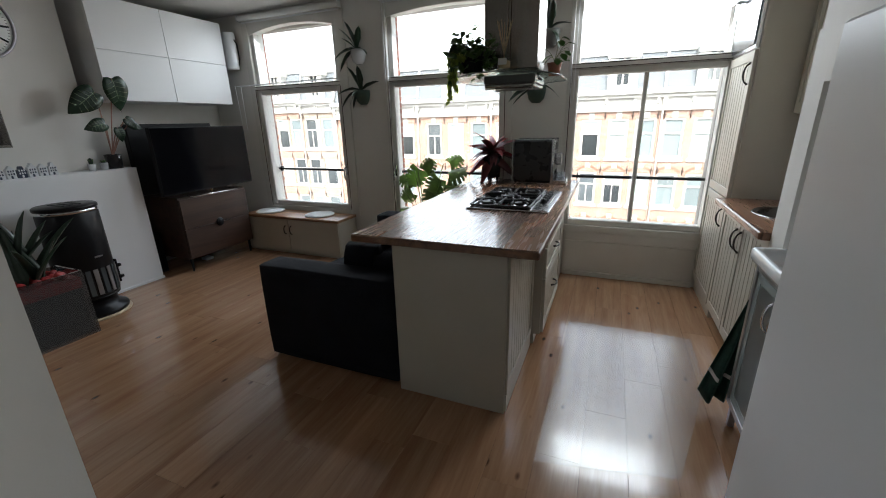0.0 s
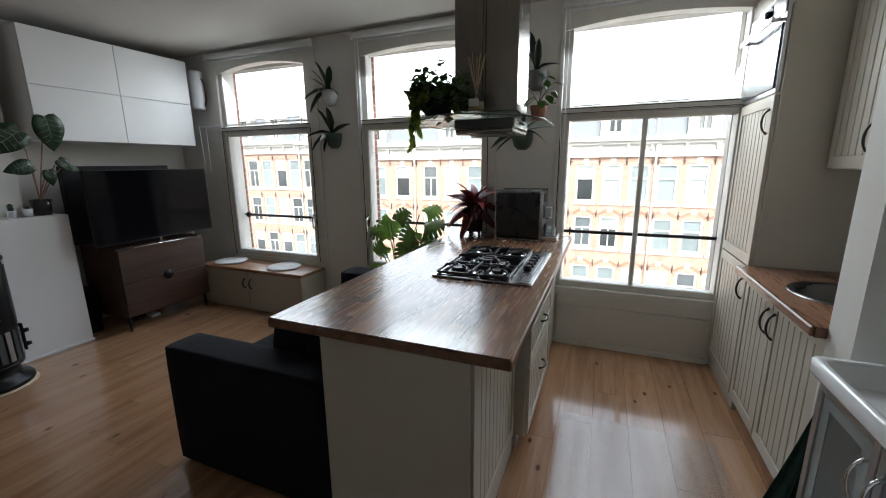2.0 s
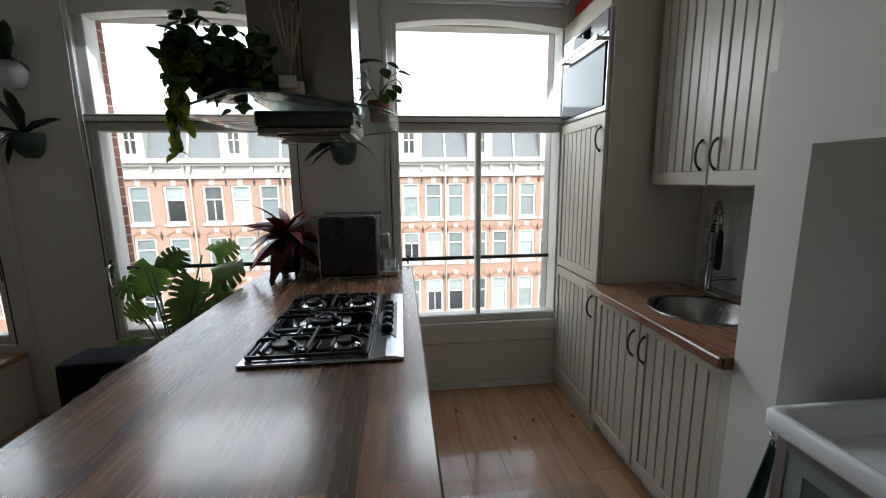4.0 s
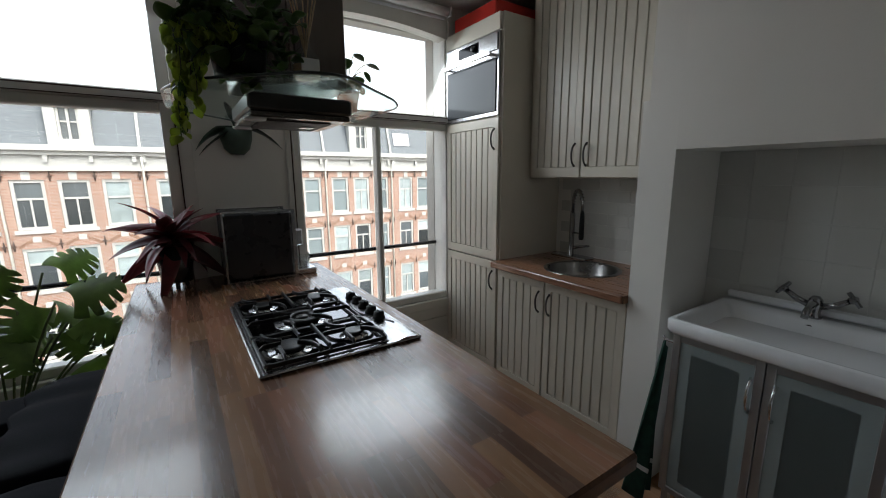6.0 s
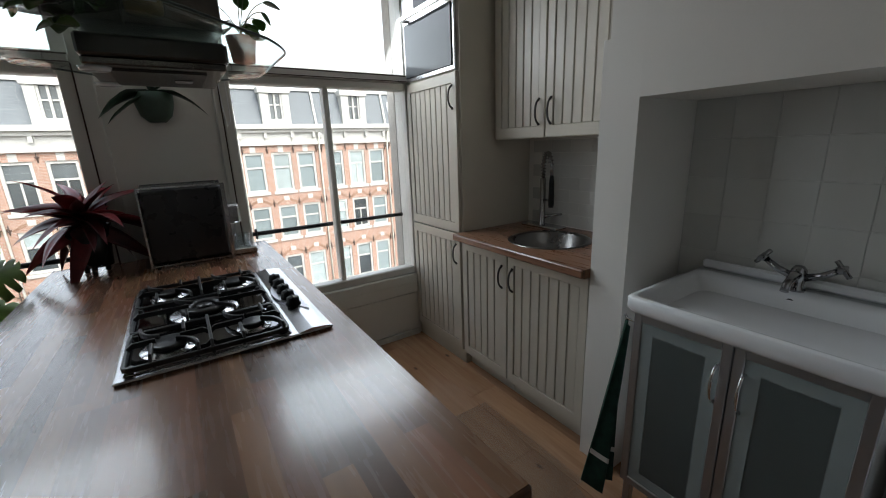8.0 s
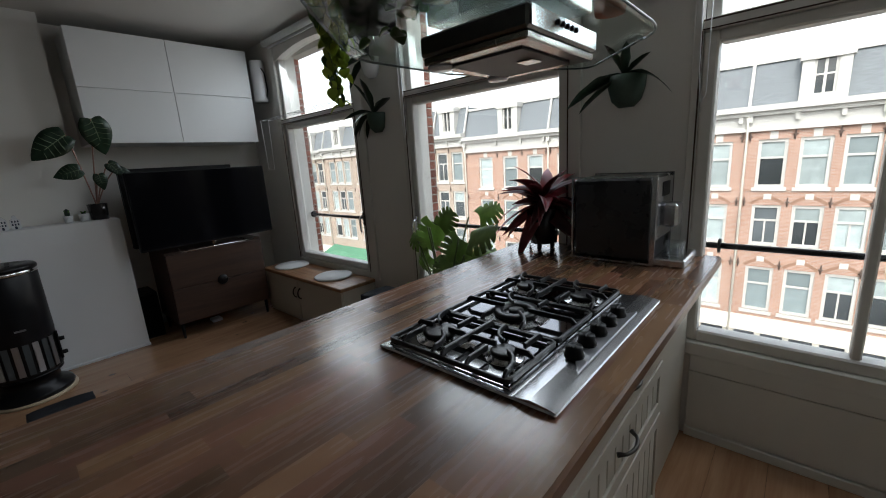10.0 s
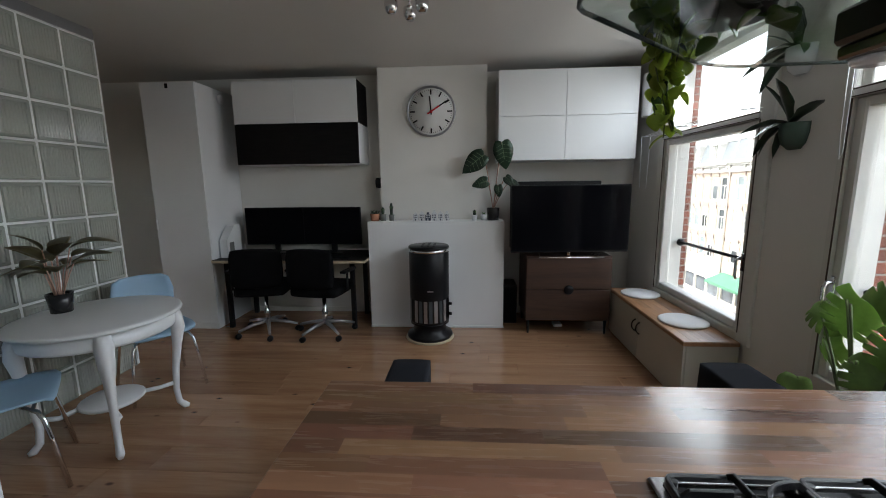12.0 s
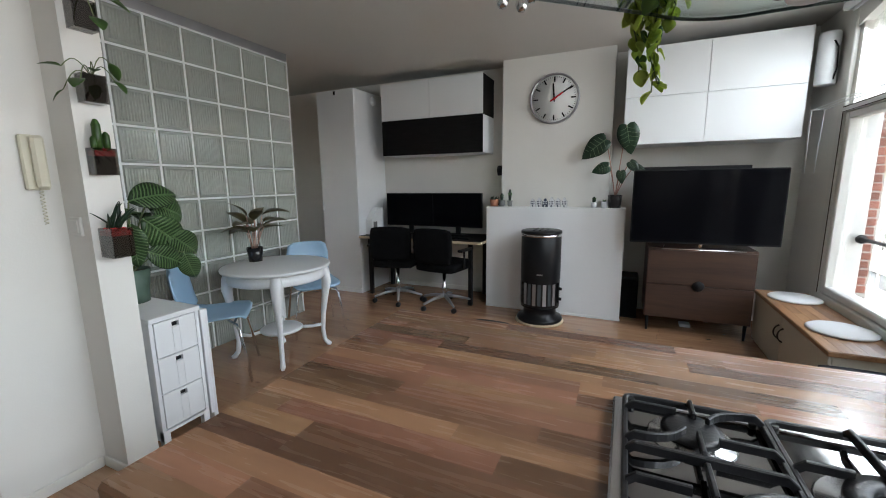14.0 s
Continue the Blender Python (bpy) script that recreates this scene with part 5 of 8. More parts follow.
    lathe(bm, [(0.0, 0.764), (0.035, 0.764), (0.04, 0.768), (0.02, 0.770), (0, 0.770)], cx, cy, 0, 18)
    part("drain", bm, M_chrome, sink)
    tap = thing("kitchen_tap", "tall chrome spring-neck kitchen tap", "tap", (1.19, 2.86, 0.909))
    bm = bmesh.new()
    lathe(bm, [(0, 0), (0.026, 0), (0.026, 0.01), (0.018, 0.02), (0.018, 0.30), (0, 0.31)], 1.19, 2.86, 0.9095, 18)
    part("column", bm, M_darkchrome, tap)
    bm = bmesh.new()
    tube(bm, [(1.19, 2.86, 1.21)] + [(1.19 - 0.07 + 0.07 * math.cos(radians(a)), 2.86 - 0.002 * a / 10, 1.30 + 0.07 * math.sin(radians(a))) for a in range(0, 181, 20)] + [(1.05, 2.82, 1.23)], 0.010, 10)
    part("hose", bm, M_darkchrome, tap)
    bm = bmesh.new()
    turns, n = 16, 160
    path = [Vector((1.19, 2.86, 1.18 + 0.12 * k / 40)) for k in range(40)] + [Vector((1.19 - 0.07 + 0.07 * math.cos(math.pi * k / 60), 2.86 - 0.036 * k / 60, 1.30 + 0.07 * math.sin(math.pi * k / 60))) for k in range(61)]
    sp = []
    for k, p in enumerate(path):
        a = 2 * math.pi * turns * k / len(path)
        sp.append(p + Vector((0.0145 * math.cos(a), 0.0145 * math.sin(a), 0)))
    tube(bm, sp, 0.003, 5)
    part("spring", bm, M_darkchrome, tap)
    bm = bmesh.new()
    lathe(bm, [(0, 1.05), (0.014, 1.05), (0.017, 1.07), (0.015, 1.20), (0.011, 1.235), (0, 1.236)], 1.05, 2.82, 0, 16)
    part("spray_head", bm, M_black, tap)
    bm = bmesh.new()
    tube(bm, [(1.19, 2.86, 0.97), (1.19, 2.80, 0.98), (1.19, 2.74, 0.985)], [0.013, 0.009, 0.007], 10)
    part("lever", bm, M_darkchrome, tap)
    bm = bmesh.new()
    tube(bm, [(1.19, 2.86, 1.08), (1.11, 2.835, 1.085), (1.065, 2.823, 1.085)], 0.006, 8)
    part("spray_holder", bm, M_darkchrome, tap)
    tap.location = (1.19, 3.14, 0.9095)
    tap.rotation_euler = (0, 0, radians(46))
    bm = B(1.13, 1.235, 2.98, 3.27, 0.9095, 0.925, b=0.006)
    solid("tap_tray", bm, M_steel, "low steel tray behind the sink", "tray")
    # wall cabinet pair
    for y0, y1, hy, hz in ((2.40, 2.91, 2.872, 1.585), (2.915, 3.30, 2.955, 1.585)):
        cab = thing("wall_cabinet", "cream wall cabinet with a grooved door above the sink", "cabinet", (1.1, (y0 + y1) / 2, 1.45), group="kitchen wall cabinets")
        part("body", B(0.962, XE - 0.002, y0, y1 - 0.001, 1.45, ZC - 0.012, b=0.002), M_cream, cab)
        d = grooved_door(cab, 0.9615, y0 + 0.002, y1 - 0.003, 1.455, ZC - 0.02, out=-1)
        bow_handle(d, 0.9415, hy, hz, (-1, 0))
    bm = B(0.975, XE - 0.002, 3.302, 3.344, 1.45, ZC - 0.012, b=0.002)
    solid("filler_panel", bm, M_cream, "plain cream filler beside the wall cabinets", "panel")
    socket = thing("wall_socket", "white double socket on the kitchen tiles", "socket", (1.255, 2.47, 1.08))
    part("plate", B(1.245, 1.2585, 2.435, 2.505, 1.05, 1.13, b=0.004), M_white, socket)


def build_tiles():
    """Glazed tiles behind the sink and in the niche."""
    holder = [o for o in bpy.data.objects if o.name == "wall_east"][0]
    me = mesh_from(B(-0.0024, 0.0, 0.0007, 0.1493, 0.0007, 0.0743, b=0.0008), "tile", M_tile)
    for j in range(7):
        y = 2.41 - (0.075 if j % 2 else 0)
        while y < 3.36:
            if y >= 2.396 and y + 0.15 < 3.345:
                shared("tile", me, holder, Matrix.Translation(Vector((XE - 0.0005, y, 0.915 + j * 0.075)) - holder.location))
            y += 0.15
    holder = [o for o in bpy.data.objects if o.name == "wall_niche_back"][0]
    big = mesh_from(B(-0.0018, 0.0, 0.0006, 0.1394, 0.0006, 0.1494, b=0.0008), "tile", M_tile)
    for j in range(6):
        for k in range(6):
            shared("tile", big, holder, Matrix.Translation(Vector((1.0845, 1.40 + 0.14 * k, 0.67 + j * 0.15)) - holder.location))


def build_vanity():
    x0, x1, y0, y1 = 0.565, 1.075, 1.495, 2.13
    van = thing("vanity_unit", "grey metal vanity with two frosted glass doors on legs", "cabinet", (0.8, 1.8, 0))
    bm = bmesh.new()
    box(bm, x0 + 0.02, x1 - 0.01, y0 + 0.01, y0 + 0.026, 0.13, 0.842, 0.002)
    box(bm, x0 + 0.02, x1 - 0.01, y1 - 0.026, y1 - 0.01, 0.13, 0.842, 0.002)
    box(bm, x0 + 0.02, x1 - 0.01, y0 + 0.0265, y1 - 0.0265, 0.13, 0.146)
    box(bm, x1 - 0.02, x1 - 0.01, y0 + 0.0265, y1 - 0.0265, 0.1465, 0.842)
    part("body", bm, M_white, van, "white carcass")
    part("shelf", B(x0 + 0.022, x1 - 0.025, y0 + 0.027, y1 - 0.027, 0.46, 0.475), M_white, van)
    ym = (y0 + y1) / 2
    for a, b, hy in ((y0 + 0.01, ym - 0.002, ym - 0.035), (ym + 0.002, y1 - 0.01, ym + 0.035)):
        bm = bmesh.new()
        t = 0.028
        for q in ((a, a + t, 0.13, 0.838), (b - t, b, 0.13, 0.838), (a + t, b - t, 0.13, 0.13 + t), (a + t, b - t, 0.838 - t, 0.838)):
            box(bm, x0 - 0.002, x0 + 0.018, *q, 0.002)
        d = part("door", bm, M_alu, van, "aluminium door frame")
        part("pane", B(x0 + 0.005, x0 + 0.011, a + t - 0.005, b - t + 0.005, 0.13 + t - 0.005, 0.838 - t + 0.005), M_frost, d, "frosted greenish glass")
        bm = bmesh.new()
        p0, p1, q0, q1, e = a + t, b - t, 0.13 + t, 0.838 - t, 0.042
        for q in ((p0, p0 + e, q0, q1), (p1 - e, p1, q0, q1), (p0 + e, p1 - e, q0, q0 + e), (p0 + e, p1 - e, q1 - e, q1)):
            box(bm, x0 + 0.0035, x0 + 0.0048, *q)
        part("glass_border", bm, M_frostband, d, "lighter border of the frosted pane")
        bow_handle(d, x0 - 0.003, hy, 0.70, (-1, 0), 0.13, M_chrome, "chrome bow handle")
    for lx in (x0 + 0.03, x1 - 0.05):
        for ly in (y0 + 0.03, y1 - 0.03):
            part("leg", B(lx - 0.014, lx + 0.014, ly - 0.014, ly + 0.014, 0.0, 0.1295, b=0.002), M_alu, van)
    basin = thing("washbasin", "white ceramic washbasin with raised back on the vanity", "washbasin", (0.8, 1.8, 0.843))
    bm = bmesh.new()
    X0, X1, Y0, Y1, zb, zt = x0 - 0.03, x1, y0 - 0.01, y1 + 0.012, 0.8435, 0.905
    loops = []
    def rect(x0_, x1_, y0_, y1_, z, c):
        pts = []
        for (cx, cy, a0) in ((x1_ - c, y1_ - c, 0), (x0_ + c, y1_ - c, 90), (x0_ + c, y0_ + c, 180), (x1_ - c, y0_ + c, 270)):
            for k in range(5):
                a = radians(a0 + 90 * k / 4)
                pts.append(bm.verts.new((cx + c * math.cos(a), cy + c * math.sin(a), z)))
        return pts
    prof = [(0.012, zb, 0.02), (0.004, zb + 0.01, 0.02), (0.0, zb + 0.02, 0.02), (0.0, zt - 0.006, 0.02), (0.006, zt, 0.02)]
    for ins, z, c in prof:
        loops.append(rect(X0 + ins, X1, Y0 + ins, Y1 - ins, z, c))
    for ins, z, c in ((0.020, zt, 0.03), (0.026, zt - 0.012, 0.03), (0.060, zt - 0.080, 0.05), (0.15, zt - 0.092, 0.05)):
        loops.append(rect(X0 + ins, X1 - ins * 0.6 - 0.085, Y0 + ins * 1.2, Y1 - ins * 1.2, z, c))
    for a, b in zip(loops, loops[1:]):
        for k in range(20):
            bm.faces.new([a[k], a[(k + 1) % 20], b[(k + 1) % 20], b[k]]).smooth = True
    bm.faces.new(loops[-1])
    bm.faces.new(loops[0][::-1])
    part("bowl", bm, M_ceramic, basin)
    part("back_ledge", B(X1 - 0.022, X1 + 0.001, Y0 + 0.01, Y1 - 0.01, zt - 0.001, zt + 0.035, b=0.008), M_ceramic, basin)
    bm = bmesh.new()
    lathe(bm, [(0, 0), (0.013, 0), (0.013, 0.002), (0, 0.002)], X1 - 0.105, ym, zt - 0.035, 16, axis="x")
    part("overflow", bm, M_black, basin)
    tap = thing("basin_tap", "chrome basin tap with two cross handles", "tap", (1.01, ym, zt))
    bm = bmesh.new()
    lathe(bm, [(0, 0), (0.026, 0), (0.027, 0.006), (0.020, 0.02), (0.024, 0.055), (0.022, 0.075), (0.012, 0.088), (0, 0.090)], 1.01, ym, zt + 0.0005, 20)
    tube(bm, [(1.01, ym, zt + 0.058), (0.965, ym, zt + 0.062), (0.91, ym, zt + 0.045), (0.895, ym, zt + 0.022)], [0.016, 0.014, 0.012, 0.012], 12)
    part("spout", bm, M_darkchrome, tap)
    for s in (-1, 1):
        hy = ym + s * 0.095
        hz = zt + 0.092
        bm = bmesh.new()
        tube(bm, [(1.01, ym + s * 0.015, zt + 0.048), (1.01, ym + s * 0.06, zt + 0.066), (1.01, hy, hz)], [0.013, 0.012, 0.010], 12)
        d = Vector((0, s * 0.8, 0.6))
        c0 = Vector((1.01, hy, hz))
        tube(bm, [c0, c0 + d * 0.022], [0.014, 0.011], 12)
        for e in (Vector((1, 0, 0)), d.cross(Vector((1, 0, 0)))):
            tube(bm, [c0 + d * 0.013 - e * 0.032, c0 + d * 0.013 + e * 0.032], [0.008, 0.0075], 8)
        part("cross_handle", bm, M_darkchrome, tap)
    soap = thing("soap_dispenser", "olive-brown soap bottle with brass pump on the basin", "soap dispenser", (1.0, 1.515, zt))
    bm = bmesh.new()
    lathe(bm, [(0, 0), (0.036, 0), (0.038, 0.006), (0.038, 0.10), (0.034, 0.112), (0.014, 0.118), (0, 0.118)], 0.99, 1.53, zt + 0.001, 24)
    part("bottle", bm, M_soap, soap)
    bm = bmesh.new()
    lathe(bm, [(0, 0.119), (0.014, 0.119), (0.014, 0.13), (0.006, 0.133), (0.006, 0.155), (0, 0.156)], 0.99, 1.53, zt + 0.001, 14)
    tube(bm, [(0.99, 1.53, zt + 0.153), (0.965, 1.545, zt + 0.153), (0.955, 1.55, zt + 0.146)], 0.006, 8)
    part("pump", bm, M_brass, soap, "brass pump head")
    hk = thing("brush_holder", "white plastic wall hook with a pink tag", "hook", (1.07, 1.42, 0.92))
    bm = bmesh.new()
    tube(bm, [(0.98, 1.41, 0.915), (0.98, 1.425, 1.0), (0.985, 1.44, 1.03), (0.99, 1.46, 1.02)], 0.012, 10)
    part("arm", bm, M_white, hk)
    part("tag", B(0.966, 0.9675, 1.405, 1.425, 0.925, 0.965), M_redcanvas, hk)
    tw = thing("hand_towel", "dark green striped towel hanging beside the vanity", "towel", (0.60, 2.19, 0.25))
    bm = bmesh.new()
    n, m_ = 12, 18
    gr = []
    for j in range(m_ + 1):
        v = j / m_
        row = []
        for k in range(n + 1):
            u = k / n
            w = 0.025 + 0.16 * v ** 1.1
            x = 0.615 - 0.10 * v + (u - 0.5) * w * 0.55
            y = 2.17 + 0.030 * math.sin(u * 9 + v * 1.5) * (0.3 + v) + 0.015 * v
            row.append(bm.verts.new((x, y, 0.78 - 0.69 * v - 0.03 * math.sin(3 * u))))
        gr.append(row)
    for a, b in zip(gr, gr[1:]):
        for k in range(n):
            bm.faces.new([a[k], a[k + 1], b[k + 1], b[k]]).smooth = True
    r = bmesh.ops.extrude_face_region(bm, geom=list(bm.faces))
    bmesh.ops.translate(bm, vec=(0.006, 0.006, 0), verts=[v for v in r["geom"] if isinstance(v, bmesh.types.BMVert)])
    part("cloth", bm, M_towel, tw)
    bm = bmesh.new()
    tube(bm, [(0.615, 2.119, 0.78), (0.615, 2.175, 0.78), (0.615, 2.185, 0.795)], 0.005, 8)
    part("hook", bm, M_chrome, tw)
    bm = bmesh.new()
    for k in range(n):
        u0, u1 = k / n, (k + 1) / n
        def q(u, v):
            w = 0.025 + 0.16 * v ** 1.1
            return (0.615 - 0.10 * v + (u - 0.5) * w * 0.55 - 0.002, 2.17 + 0.030 * math.sin(u * 9 + v * 1.5) * (0.3 + v) + 0.015 * v - 0.002, 0.78 - 0.69 * v - 0.03 * math.sin(3 * u))
        bm.faces.new([bm.verts.new(q(u0, 0.78)), bm.verts.new(q(u1, 0.78)), bm.verts.new(q(u1, 0.81)), bm.verts.new(q(u0, 0.81))])
    part("stripe", bm, M_paper, tw, "white woven stripe")
    cab = thing("narrow_cabinet", "tall plain white cabinet with softly rounded edges", "cabinet", (0.53, 1.06, 0))
    part("body", B(0.405, 0.679, 0.72, 1.385, 0.0, 1.655, b=0.012), M_white, cab)
    part("door", B(0.385, 0.404, 0.725, 1.383, 0.05, 1.652, b=0.010), M_white, cab)


# ---- things on the island and the hood ----
def build_coffee():
    cm = thing("coffee_machine", "black bean-to-cup coffee machine with steel edges on the worktop", "coffee machine", (-0.68, 3.80, 0.9105))
    part("housing", B(-0.87, -0.53, 3.68, 3.945, 0.925, 1.285, b=0.012), M_machine, cm)
    for y in (3.668, 3.9455):
        bm = bmesh.new()
        outer = [(-0.875, 0.915), (-0.515, 0.915), (-0.515, 1.293), (-0.875, 1.293)]
        inner = [(-0.867, 0.923), (-0.533, 0.923), (-0.533, 1.285), (-0.867, 1.285)]
        loops = [[bm.verts.new((px, yy, pz)) for px, pz in lp] for lp, yy in ((outer, y), (inner, y), (inner, y + 0.010), (outer, y + 0.010))]
        for p, q in zip(loops, loops[1:] + loops[:1]):
            for k in range(4):
                bm.faces.new([p[k], p[(k + 1) % 4], q[(k + 1) % 4], q[k]])
        part("trim", bm, M_steel, cm, "steel edge trim")
    part("front_panel", B(-0.5295, -0.515, 3.69, 3.935, 1.02, 1.28, b=0.004), M_steel, cm)
    part("spout_block", B(-0.5145, -0.455, 3.76, 3.86, 1.07, 1.17, b=0.010), M_steel, cm, "steel coffee outlet")
    part("tray", B(-0.5295, -0.405, 3.69, 3.935, 0.9108, 0.945, b=0.006), M_steel, cm, "steel drip tray")
    part("screen", B(-0.5148, -0.5125, 3.76, 3.87, 1.20, 1.26), M_screen, cm)
    for x, y in ((-0.85, 3.70), (-0.85, 3.92), (-0.56, 3.70), (-0.56, 3.92)):
        part("foot", B(x - 0.012, x + 0.012, y - 0.012, y + 0.012, 0.9105, 0.9249), M_black, cm)
    cup = thing("glass_cup", "small clear glass cup on the drip tray", "cup", (-0.46, 3.78, 0.945))
    bm = bmesh.new()
    lathe(bm, [(0.0, 0.0), (0.034, 0.0), (0.036, 0.005), (0.038, 0.062), (0.036, 0.062), (0.033, 0.008), (0.0, 0.008)], -0.46, 3.78, 0.9455, 24)
    part("glass", bm, M_clear, cup)


def build_red_plant():
    pl = thing("red_leaf_plant", "dark red strap-leaved plant in a footed black pot", "plant", (-1.09, 3.80, 0.9105))
    p = pot(pl, -1.09, 3.80, 0.945, 0.070, 0.090, 0.19, M_pot)
    for k in range(3):
        a = 2 * math.pi * k / 3 + 0.5
        bm = bmesh.new()
        box(bm, -1.09 + 0.045 * math.cos(a) - 0.01, -1.09 + 0.045 * math.cos(a) + 0.01, 3.80 + 0.045 * math.sin(a) - 0.01, 3.80 + 0.045 * math.sin(a) + 0.01, 0.911, 0.946, 0.003)
        part("foot", bm, M_pot, p)
    r = random.Random(5)
    meshes = [leaf_mesh("leaf", 0.27, 0.060, M_leafred, 0.55, 0.35, 9, "lance"), leaf_mesh("leaf", 0.25, 0.064, M_leafred, 0.95, 0.3, 9, "lance"), leaf_mesh("leaf", 0.20, 0.052, M_leafred, 0.3, 0.4, 8, "lance")]
    base = Vector((-1.09, 3.80, 1.13)) - pl.location
    for k in range(46):
        ring = k / 46
        shared("leaf", meshes[k % 3], pl, leaf_pose(base + Vector((0, 0, 0.05 * ring)), 137.5 * k + r.uniform(-12, 12), -24 + 78 * ring + r.uniform(-14, 14), r.uniform(-50, 50), r.uniform(0.75, 1.2)))
    stems(pl, [[(-1.09, 3.80, 1.11), (-1.088, 3.802, 1.19)]], 0.012)


def build_pothos():
    pl = thing("trailing_plant", "trailing pothos in a dark pot on the hood glass", "plant", (-0.88, 2.56, 1.715))
    pot(pl, -0.88, 2.56, 1.7235, 0.060, 0.078, 0.125, M_black)
    r = random.Random(9)
    big = leaf_mesh("leaf", 0.042, 0.036, M_leaf, 0.4, 0.25, 6, "oval")
    small = leaf_mesh("leaf", 0.032, 0.028, M_leaf, 0.45, 0.2, 6, "oval")
    light = leaf_mesh("leaf", 0.032, 0.029, M_leaflight, 0.4, 0.2, 6, "oval")
    o = pl.location
    c = Vector((-0.88, 2.56, 1.855))
    for k in range(230):
        d = Vector((r.gauss(-0.1, 1), r.gauss(-0.1, 0.9), r.gauss(0.0, 0.5))).normalized() * r.uniform(0.05, 0.15)
        shared("leaf", big if k % 4 else small, pl, leaf_pose(c + d - o - Vector((0, 0, 0.02)), r.uniform(0, 360), r.uniform(-40, 50), r.uniform(-40, 40), r.uniform(0.8, 1.3)))
    for k in range(20):
        a = radians(150 + 105 * k / 19 + r.uniform(-6, 6))
        reach = r.uniform(0.11, 0.15)
        rim = c + Vector((math.cos(a) * 0.10, math.sin(a) * 0.08, 0.015))
        out = c + Vector((math.cos(a) * reach, math.sin(a) * reach * 0.8, -0.02))
        drop = (0.03, 0.05, 0.04, 0.06, 0.10, 0.15, 0.26, 0.20, 0.27, 0.17, 0.23, 0.14, 0.18, 0.10, 0.06, 0.05, 0.04, 0.05, 0.03, 0.04)[k]
        pts = [c, rim, out] + [out + Vector((r.uniform(-0.012, 0.012), r.uniform(-0.012, 0.012), -drop * q / 4)) for q in range(1, 5)]
        stems(pl, [pts], 0.0014)
        for q in range(19):
            t = q / 18 * (len(pts) - 2) + 1
            i = min(int(t), len(pts) - 2)
            at = pts[i].lerp(pts[min(i + 1, len(pts) - 1)], t - i)
            me = light if at.z < 1.83 and r.random() < 0.9 else small
            shared("leaf", me, pl, leaf_pose(at - o + Vector((0, 0, 0.004)), r.uniform(0, 360), r.uniform(-75, -15), r.uniform(-30, 30), r.uniform(0.7, 1.15)))


def build_hood_things():
    rd = thing("reed_diffuser", "clear glass bottle with wooden reed sticks", "diffuser", (-0.70, 2.60, 1.74))
    bm = bmesh.new()
    lathe(bm, [(0, 0), (0.036, 0), (0.040, 0.008), (0.040, 0.055), (0.028, 0.078), (0.014, 0.088), (0.013, 0.115), (0.016, 0.118), (0.011, 0.116), (0.010, 0.088), (0, 0.085)], -0.70, 2.60, 1.7425, 22)
    b = part("bottle", bm, M_clear, rd)
    part("label", B(-0.725, -0.675, 2.5575, 2.559, 1.76, 1.794), M_paper, b, "pale paper label")
    bm = bmesh.new()
    lathe(bm, [(0, 0.003), (0.035, 0.003), (0.037, 0.01), (0.037, 0.04), (0, 0.04)], -0.70, 2.60, 1.7425, 20)
    part("oil", bm, M_reed, b)
    for k in range(7):
        a = 2 * math.pi * k / 7
        bm = bmesh.new()
        tube(bm, [(-0.70 - 0.012 * math.cos(a), 2.60 - 0.012 * math.sin(a), 1.762), (-0.70 + 0.045 * math.cos(a), 2.60 + 0.04 * math.sin(a), 1.995)], 0.0022, 5)
        part("reed", bm, M_reed, rd)
    pl = thing("small_round_leaf_plant", "small round-leaved plant in a terracotta pot on the hood", "plant", (-0.455, 2.93, 1.735))
    pot(pl, -0.455, 2.93, 1.7172, 0.034, 0.046, 0.075, M_terra)
    r = random.Random(21)
    me = leaf_mesh("leaf", 0.055, 0.055, M_leaf, 0.2, 0.1, 6, "oval")
    for k in range(13):
        a = r.uniform(0, 2 * math.pi)
        tip = Vector((-0.455 + 0.085 * math.cos(a) * r.uniform(0.4, 1), 2.93 + 0.085 * math.sin(a) * r.uniform(0.4, 1), 1.80 + r.uniform(-0.03, 0.14)))
        stems(pl, [curve_pts((-0.455, 2.93, 1.80), tip, 0.02)], 0.0016)
        shared("leaf", me, pl, leaf_pose(tip - pl.location, math.degrees(a) - 90, r.uniform(-50, 20), 0, r.uniform(0.7, 1.1)))


